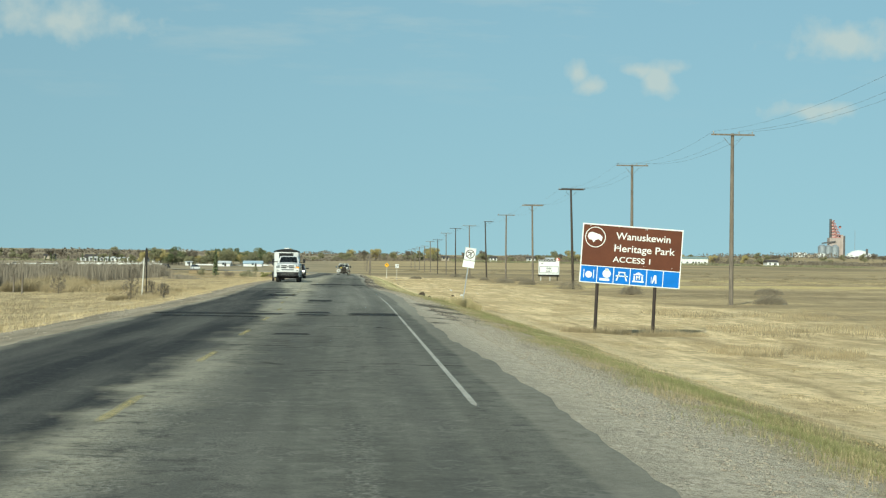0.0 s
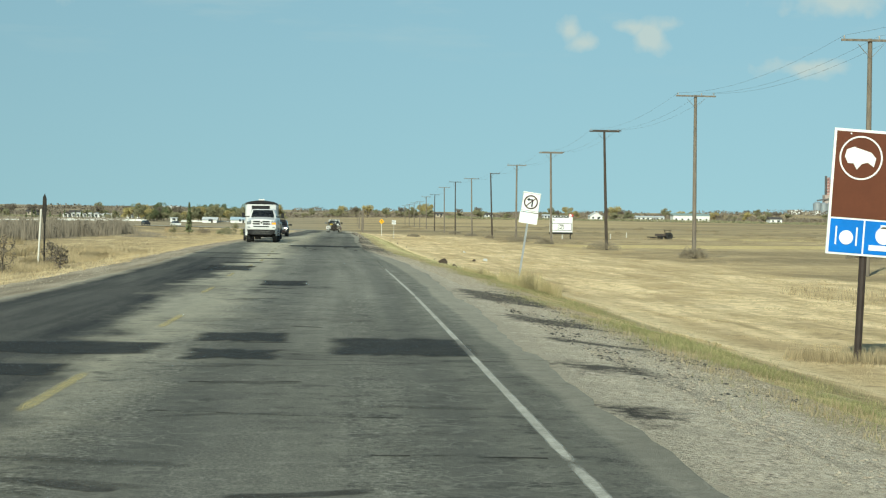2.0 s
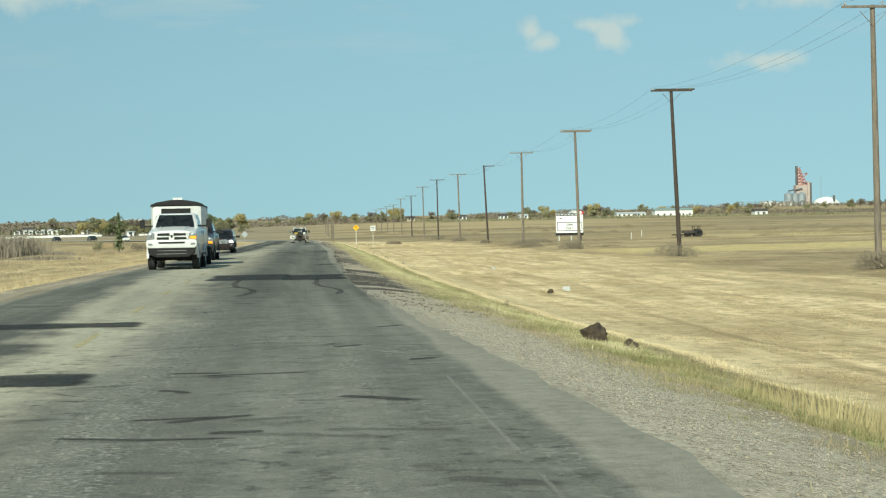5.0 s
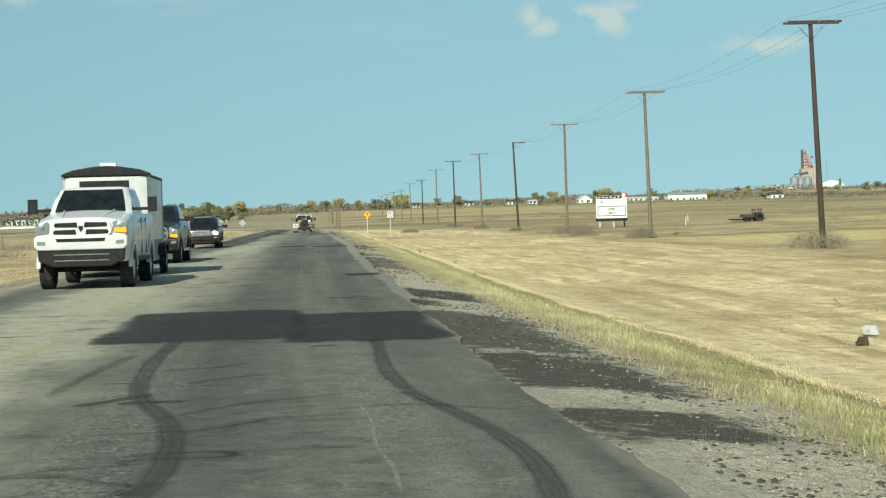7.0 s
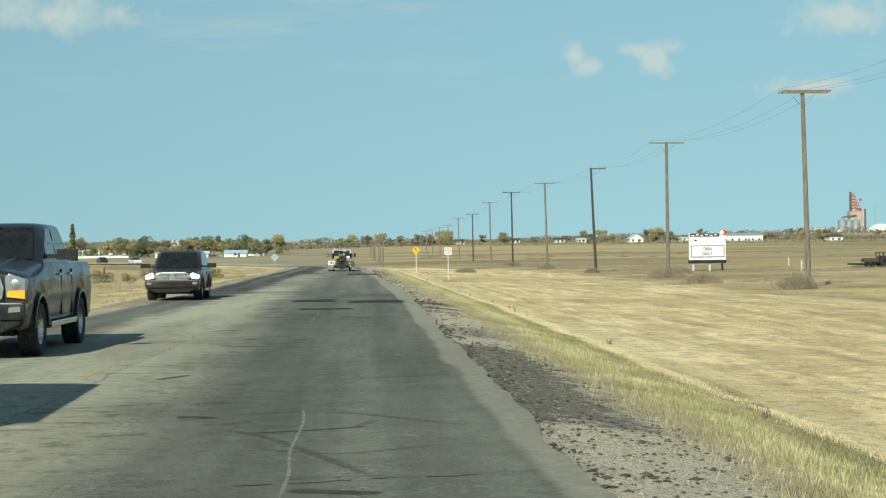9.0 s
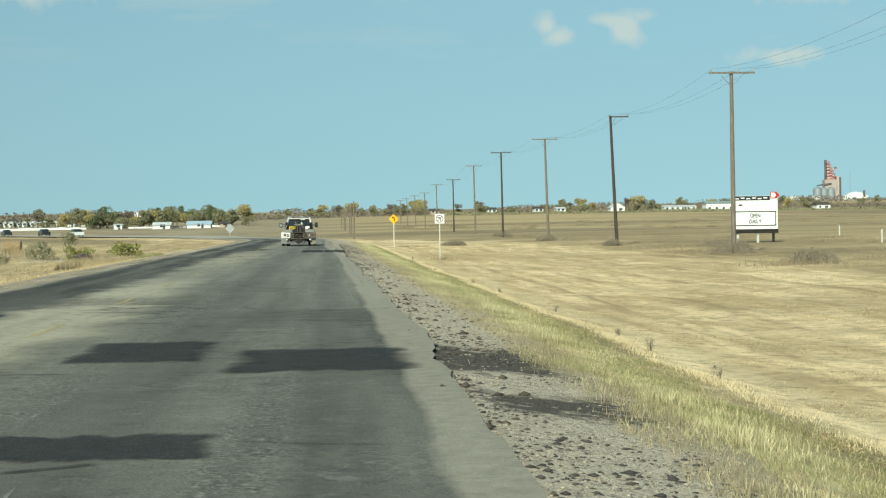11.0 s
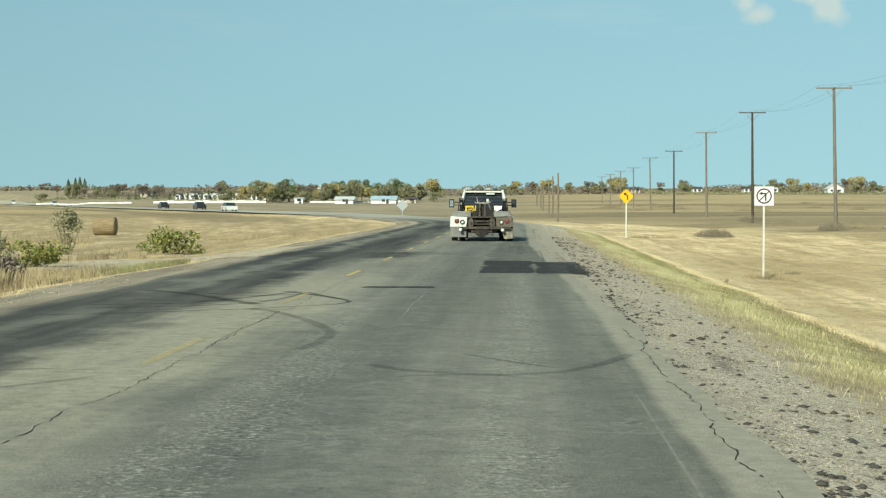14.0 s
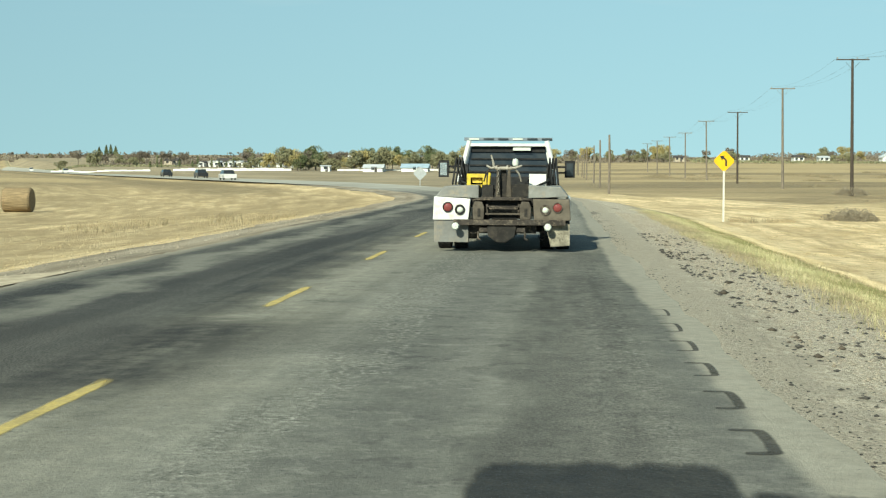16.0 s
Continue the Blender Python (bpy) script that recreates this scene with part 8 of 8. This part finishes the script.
CHUNKS_B = leaf_material("brown_asphalt_chunks", ((0.05, 0.042, 0.034), (0.10, 0.082, 0.062), (0.07, 0.058, 0.045)))
pebbles("asphalt_lumps", 1000, 5.05, 6.3, 150, 300, 0.016, 0.060, 205, CHUNKS_B, "dark brown broken asphalt lumps on the gravel", 1.3, 0.7, 0.55)
for k, (y0, y1, n) in enumerate(((45, 70, 5500), (106, 140, 9000), (150, 170, 3000), (184, 197, 3000))):
    pebbles("asphalt_crumbs", n, 5.1, 6.7, y0, y1, 0.006, 0.026, 210 + k, CHUNKS, "fine black asphalt crumbs scattered on the shoulder", 1.0, 0.3, 0.5)
PAPER = simple("white_litter", (0.7, 0.69, 0.66), 0.8, scale=6, vary=0.1)
for k, (lx, ly) in enumerate(((8.85, 134.3), (9.9, 167.7), (10.7, 141.7))):
    bm = B()
    rg = random.Random(k)
    grid = [[bm.verts.new((i * 0.07 - 0.14, j * 0.05 - 0.08, 0.02 + j * 0.045 + rg.uniform(0, 0.05))) for i in range(5)] for j in range(4)]
    for j in range(3):
        for i in range(4):
            bm.faces.new((grid[j][i], grid[j][i + 1], grid[j + 1][i + 1], grid[j + 1][i]))
    bmesh.ops.solidify(bm, geom=bm.faces, thickness=0.006)
    ob = mesh_object("litter", bm, PAPER)
    ob.matrix_basis = pose(lx, ly, gz(lx, ly), 0, 0, 40 * k)
    tagged(ob, "crumpled white litter lying in dry grass", "litter", "litter in the ditch")

# ---- hay bale ----
def hay_bale(x, y):
    HAY = simple("hay", (0.26, 0.19, 0.105), 0.95, scale=3, vary=0.35, dirt=(0.14, 0.105, 0.065), stretch=(0.6, 6, 6), bump=0.03)
    bm = B()
    prof = [(0.02, -0.68), (0.45, -0.68), (0.62, -0.66), (0.68, -0.58), (0.69, 0), (0.68, 0.58), (0.62, 0.66), (0.45, 0.68), (0.02, 0.68)]
    spin(bm, prof, (0, 0, 0.66), "X", 36)
    for v in bm.verts:
        v.co += Vector((0, v.co.y, v.co.z - 0.66)).normalized() * 0.035 * noise.noise(v.co * 5)
    ob = mesh_object("hay_bale", bm, HAY)
    ob.matrix_basis = pose(x, y, gz(x, y) - 0.03, 0, 0, 2) @ Matrix.Diagonal((1.42, 1.22, 1.22, 1))
    tagged(ob, "weathered round straw bale lying in the stubble field", "bale")


hay_bale(-36.9, 363.5)

# ---- buildings, far trees ----
WALL_WHITE = simple("white_siding", (0.70, 0.70, 0.67), 0.7, scale=0.6, vary=0.12)
WALL_TAN = simple("tan_siding", (0.42, 0.36, 0.28), 0.7, scale=0.6, vary=0.15)
ROOF_BLUE = simple("pale_blue_roof", (0.36, 0.46, 0.52), 0.5, scale=0.5, vary=0.15)
ROOF_DARK = simple("dark_shingle_roof", (0.07, 0.06, 0.055), 0.9, scale=1.5, vary=0.3)
ROOF_PALE = simple("pale_metal_roof", (0.55, 0.56, 0.55), 0.45, scale=0.5, vary=0.12)
ROOF_GREEN = simple("grey_green_roof", (0.22, 0.29, 0.27), 0.6, scale=0.5, vary=0.15)
WINDOW = glass_dark("far_window", (0.03, 0.035, 0.04))


def house(x, y, w, d, h, rise, wall, roof, label, turn=0, windows=2, gable_front=False):
    g = gz(x, y)
    ob = thing("house", pose(x, y, g - 0.2, 0, 0, turn), label, "house")
    if gable_front:
        out = [(-w / 2, 0), (w / 2, 0), (w / 2, h), (0, h + rise), (-w / 2, h)]
        part("wall", prism(B(), out, 0, d), wall, ob)
        part("roof", prism(prism(B(), [(-w / 2 - 0.4, h - 0.2), (0, h + rise + 0.05), (0, h + rise + 0.3), (-w / 2 - 0.4, h + 0.05)], -0.4, d + 0.4),
                           [(w / 2 + 0.4, h - 0.2), (w / 2 + 0.4, h + 0.05), (0, h + rise + 0.3), (0, h + rise + 0.05)], -0.4, d + 0.4), roof, ob)
    else:
        part("wall", box(B(), -w / 2, w / 2, 0, d, 0, h), wall, ob)
        part("roof", prism(B(), [(-0.4, h), (d + 0.4, h), (d / 2, h + rise)], -w / 2 - 0.4, w / 2 + 0.4, "X"), roof, ob)
    for k in range(windows):
        wx = -w / 2 + w * (k + 0.5) / windows
        win = part("window", box(B(), wx - 0.6, wx + 0.6, -0.05, 0.05, 1.1, 2.2), WINDOW, ob)
        part("sill", box(B(), wx - 0.75, wx + 0.75, -0.14, -0.051, 0.98, 1.1), wall, win)
    part("door", box(B(), w * 0.16 - 0.5, w * 0.16 + 0.5, -0.04, 0.05, 0.1, 2.2), ROOF_DARK, ob)
    return ob


house(-70.6, 850, 7.2, 10, 1.8, 1.4, WALL_WHITE, ROOF_PALE, "white farm shed with a pale metal roof", 0, 1)
house(-55.1, 850, 9.8, 10, 1.8, 1.6, WALL_WHITE, ROOF_BLUE, "white farm shed with a pale blue roof", 0, 1)
house(-44.4, 852, 4, 6, 1.8, 1.0, WALL_TAN, ROOF_DARK, "small tan farm shed beside larger sheds", 0, 1)
for k, (hx, hy, w, h, rise, wall, roof, gab) in enumerate(((116, 1060, 5, 2.4, 1.2, WALL_WHITE, ROOF_DARK, False), (129, 1064, 5, 2.2, 1.0, WALL_WHITE, ROOF_PALE, False), (160, 1058, 8, 2.6, 2.4, WALL_WHITE, ROOF_PALE, True),
                                                            (195, 1056, 18, 2.6, 0.9, WALL_WHITE, ROOF_PALE, False), (224, 1066, 24, 4.2, 1.4, WALL_WHITE, ROOF_GREEN, False), (284, 1080, 8, 2.8, 1.6, WALL_WHITE, ROOF_DARK, False),
                                                            (94, 1100, 5, 2.4, 1.2, WALL_WHITE, ROOF_DARK, False), (62, 1120, 5, 2.2, 1.2, WALL_TAN, ROOF_DARK, False))):
    house(hx, hy, w, 10, h, rise, wall, roof, "distant white farm house" if w < 12 else "long low white farm building in the distance", 0, 2 if w < 12 else 6, gab)
for k, (hx, w) in enumerate(((-169.3, 3.2), (-165.3, 2.4), (-162.1, 2.6), (-158.8, 2.6), (-155.5, 2.4), (-152.2, 2.8), (-149.2, 2.4), (-145.9, 3.1), (-141.0, 3.6), (-131.9, 3.5), (-125.5, 4.0))):
    house(hx, 1000 + (k * 53 % 7), w, 11, 2.35 + 0.1 * (k % 3), 0.45, WALL_WHITE, ROOF_PALE if k % 3 else ROOF_DARK, "white mobile home standing end-on in a distant row", 0, 1, True)
for hx, hy, w in ((-213, 1120, 7), (-186, 1130, 8), (-118, 1090, 9), (-104, 1085, 7)):
    house(hx, hy, w, 9, 2.4, 1.6, WALL_TAN, ROOF_DARK, "small tan bungalow behind a row of mobile homes", 0, 2)
house(-90.1, 862, 3.4, 4, 2.2, 0.4, WALL_WHITE, ROOF_PALE, "small white hut behind the boundary wall", 0, 1)
for hx, w in ((-232, 14), (-214, 13)):
    house(hx, 2000, w, 12, 5, 1.2, WALL_WHITE, ROOF_PALE, "distant white warehouse on the skyline", 0, 3)
bm = B()
for start, end, tall in ((-202, -162, 0.65), (-153, -106, 1.0), (-88, -47, 0.8)):
    n = int((end - start) / 2.9)
    for k in range(n):
        x0 = start + k * (end - start) / n
        z = gz(x0, 880)
        box(bm, x0, x0 + (end - start) / n - 0.1, 880, 880.3, z - 0.4, z + tall + 0.10 * (k * 37 % 5 - 2) / 2)
tagged(mesh_object("white_wall", bm, WALL_WHITE), "long low white boundary wall beyond the far road", "wall", kind="structure")


def elevator():
    EX, EY = ELEV
    g = gz(EX, EY)
    ob = thing("grain_elevator", pose(EX, EY, g - 2), "tall concrete grain elevator with red lattice headhouse and steel bins", "grain elevator")
    # distance haze is put into the paled concrete, red and pink colours
    CONC = simple("stained_concrete", (0.40, 0.33, 0.295), 0.85, scale=0.06, vary=0.18)
    DARK = simple("shaded_steel_cladding", (0.10, 0.095, 0.095), 0.7, scale=0.1, vary=0.25)
    REDST = simple("hazed_red_steel", (0.38, 0.17, 0.15), 0.7, scale=0.1, vary=0.25)
    PINK = simple("pale_red_cladding", (0.52, 0.36, 0.33), 0.7, scale=0.1, vary=0.2)
    BIN = simple("grey_bin_steel", (0.34, 0.37, 0.39), 0.45, 0.4, scale=0.08, vary=0.2)
    # positions in metres from the foot of the concrete tower
    for k, (x, w, h) in enumerate(((-39, 9.5, 30), (-25, 8.5, 29), (-10, 8.5, 30))):
        part("bin", spin(B(), [(w, 0), (w, h - 4), (w * 0.4, h), (0.3, h + 0.5)], (x, -9, 0), "Z", 24), BIN, ob, "grey ribbed steel bin")
        for r in range(4):
            part("bin_hoop", spin(B(), [(w + 0.15, 5 + r * 6), (w + 0.15, 5.5 + r * 6)], (x, -9, 0), "Z", 24), BIN, ob)
    part("annex", box(B(), -20, 6, 0, 18, 0, 46, 0.4), CONC, ob, "cream concrete annex")
    part("tower", box(B(), 6.2, 11, -1, 18, 0, 53, 0.3), CONC, ob, "concrete tower")
    # the tower's side away from the sun, its shade painted as a dark colour
    part("tower_flank", box(B(), 11.1, 15.5, -1, 18, 0, 51, 0.3), DARK, ob, "tower flank with shade put into its dark colour")
    part("conveyor", box(B(), -38, -6, -3, -0.3, 34, 37, 0, pose(-22, 0, 35) @ Matrix.Rotation(radians(-9), 4, "Y") @ pose(22, 0, -35)), DARK, ob, "dark inclined conveyor gallery")
    part("leg", box(B(), -19, -14.5, 2, 6, 30, 88, 0.2), DARK, ob, "dark elevator leg")
    for k in range(6):
        z = 46 + 6.5 * k
        w = 21 * (1 - k / 7.0)
        part("headhouse_floor", box(B(), -16.4, -16.4 + w + 3, 2, 12, z, z + 1.6), REDST, ob, "red platform in a haze-paled colour")
        part("headhouse_brace", tube(B(), (-16.2, 3, z), (-16.4 + w + 2.5, 3, z + 6.5), 0.7, 0.7, 6), REDST, ob)
        part("headhouse_post", tube(B(), (-16.4 + w + 2, 3, z), (-16.4 + w, 3, z + 6.5), 0.8, 0.8, 6), REDST, ob)
        part("headhouse_panel", box(B(), -15.5, -15.5 + w * 0.8, 4, 5, z + 1.6, z + 6.2), PINK, ob, "cladding panel in a haze-paled colour")
    part("vent_drum", spin(B(), [(3.0, -1), (3.0, 1), (0.3, 1.2)], (4, 2, 70), "Y", 16), REDST, ob, "red round vent in a haze-paled colour")
    dx = EX + 49
    dome = thing("storage_dome", pose(dx, EY + 5, gz(dx, EY) - 2), "pale ribbed storage dome beside a grain elevator", "storage shed")
    part("shell", spin(B(), [(31, 0), (30, 5), (25, 11), (16, 16.5), (6, 19), (0.3, 19.5)], (0, 0, 0), "Z", 36), WALL_WHITE, dome, "", True)
    part("vent", box(B(), 8, 12, -26, -22, 0, 22, 0.3), DARK, dome, "dark vent stack")
    for hx, w, h, wall in ((EX - 92, 26, 9, WALL_WHITE), (EX - 72, 24, 6, WALL_TAN), (EX - 48, 20, 8, WALL_WHITE), (EX + 290, 26, 8, WALL_WHITE), (EX + 330, 19, 16, WALL_TAN)):
        house(hx, EY - 30, w, 22, h, 1.2, wall, ROOF_PALE, "distant pale shed near the grain elevator", 0, 2)
    mast = thing("radio_mast", pose(EX + 88, EY + 160, gz(EX + 88, EY + 160)), "thin grey lattice mast on the skyline", "mast")
    part("mast_shaft", tube(B(), (0, 0, 0), (0, 0, 64), 0.6, 0.4, 6), GALV, mast)


ELEV = (1073, 3520)
elevator()
# trees: a few kinds, repeated along the farmyards and the skyline
KINDS = [tree("far_tree", "rounded green tree in a distant farmyard", "tree", pose(-63, 890, gz(-63, 890)), 9, 7.5, LEAF_GREEN, 2600, 0.42, 301, 10, 0.18, "far trees"),
         tree("far_tree", "olive autumn tree in a distant farmyard", "tree", pose(-78, 895, gz(-78, 895)), 8.5, 7.5, LEAF_OLIVE, 2600, 0.42, 302, 10, 0.16, "far trees"),
         tree("far_tree", "yellow autumn tree in a distant farmyard", "tree", pose(-71, 905, gz(-71, 905)), 8, 6.5, LEAF_YELLOW, 2400, 0.4, 303, 9, 0.15, "far trees"),
         tree("far_tree", "thin bare grey-brown tree on the skyline", "tree", pose(-93, 905, gz(-93, 905)), 8, 6, LEAF_BROWN, 1600, 0.36, 304, 9, 0.2, "far trees"),
         tree("far_tree", "low olive scrub tree in the distance", "tree", pose(-99, 895, gz(-99, 895)), 5, 7, LEAF_OLIVE, 2000, 0.4, 305, 10, 0.05, "far trees")]
rng = random.Random(77)


def grove(n, x0, x1, y0, y1, mix):
    for _ in range(n):
        tx, ty = rng.uniform(x0, x1), rng.uniform(y0, y1)
        copy_thing(KINDS[rng.choice(mix)], pose(tx, ty, gz(tx, ty) - rng.uniform(0, 1.2), 0, 0, rng.uniform(0, 360)) @ Matrix.Scale(rng.uniform(0.75, 1.25), 4))


grove(44, -116, -36, 872, 950, (0, 0, 1, 1, 2, 4))
grove(16, -136, -90, 885, 945, (2, 1, 3, 4))
grove(30, -255, -100, 1030, 1120, (3, 3, 4, 1))
grove(46, -900, -420, 1900, 2060, (3, 4, 3, 1))
grove(26, -40, 60, 1120, 1200, (1, 4, 3, 2))
grove(40, 40, 290, 1080, 1170, (1, 4, 4, 3, 4, 2, 3))
grove(34, 280, 620, 1250, 1500, (4, 3, 1, 3))
for k, (tx, h) in enumerate(((-510, 12), (-502, 14), (-497, 14.5), (-491.5, 13))):
    spire("far_spruce", "dark spruce in a row on the skyline", pose(tx, 2000, gz(tx, 2000)), h, 7.0, LEAF_GREEN, 900, 1.3, 330 + k)
for k, tx in enumerate((-189.4, -186.1, -184.2, -175.7, -169.7, -167.2, -160.7, -157.3, -153.9, -150.7, -143.4, -138.4, -135.6, -128.7, -121.5)):
    spire("yard_spruce", "small dark spruce between distant mobile homes", pose(tx, 985, gz(tx, 985)), 3.0 + 0.7 * (k * 7 % 4), 1.7, LEAF_GREEN, 240, 0.45, 350 + k)


def far_woods(name, n, x0, x1, y0, y1, h, leaf, seed, label, size=2.4):
    r = np.random.RandomState(seed)
    px, py = x0 + (x1 - x0) * r.rand(n), y0 + (y1 - y0) * r.rand(n)
    top = h * (0.55 + 0.3 * np.sin(px * 0.031 + seed) * np.sin(px * 0.0113) + 0.25 * np.sin(px * 0.17) * np.sin(px * 0.061 + 1))
    v, f = leaf_quads(np.stack([px, py, land(px, py) + np.maximum(0.5, top) * r.rand(n)], -1), size, r)
    return tagged(from_arrays(name, v, f, leaf), label, "woods", kind="stuff")


far_woods("far_woods_left", 9000, -1100, -80, 1900, 2100, 7, LEAF_BROWN, 5, "hazy grey-brown woods along the far skyline")
far_woods("far_woods_right", 9000, -80, 1200, 2260, 2450, 9, LEAF_BROWN, 6, "hazy grey-brown woods along the far skyline")
far_woods("tree_line_right", 26000, -100, 620, 1130, 1230, 6.0, LEAF_BROWN, 9, "hazy olive tree line behind distant farms", 1.0)
far_woods("tree_line_left", 9000, -262, -90, 1130, 1230, 5.0, LEAF_BROWN, 10, "hazy olive tree line behind distant bungalows", 1.0)
far_woods("far_scrub_right", 9000, 60, 330, 1000, 1050, 2.0, LEAF_OLIVE, 7, "low brown scrub before distant farms", 0.8)
far_woods("far_scrub_left", 5000, -250, -90, 1015, 1060, 1.8, LEAF_OLIVE, 8, "low olive scrub before distant bungalows", 0.8)


def scrub(name, clumps, x0, x1, y0, y1, h, seed, leaf, label, size):
    """Low rough brush in wide clumps."""
    r = np.random.RandomState(seed)
    pts = []
    for _ in range(clumps):
        x, y = x0 + (x1 - x0) * r.rand() ** 1.3, y0 + (y1 - y0) * r.rand()
        n, w, d = int(300 + 500 * r.rand()), 1.2 + 4.5 * r.rand() ** 2, 0.6 + 1.2 * r.rand()
        px, py = x + w * r.randn(n) * 0.6, y + d * r.randn(n)
        hh = h * (0.4 + 0.6 * r.rand()) * (0.3 + 0.7 * r.rand(n)) * np.exp(-((px - x) / w) ** 2)
        pts.append(np.stack([px, py, hh], -1))
    px, py, hh = np.concatenate(pts).T
    return blades(name, px, py, land(px, py), hh, size * (0.3 + 0.4 * r.rand(len(px))), leaf, label, "scrub", 0.6, seed)


scrub("pasture_scrub", 110, 22, 130, 240, 420, 0.4, 401, LEAF_SCRUB, "low brown scrub scattered over the pasture", 0.09)
scrub("far_pasture_scrub", 90, 20, 220, 420, 760, 0.7, 402, LEAF_SCRUB, "low brown scrub scattered over the far pasture", 0.16)
scrub("left_pasture_scrub", 40, -70, -22, 170, 270, 0.6, 403, LEAF_STALK, "low grey brush scattered over the pasture", 0.14)
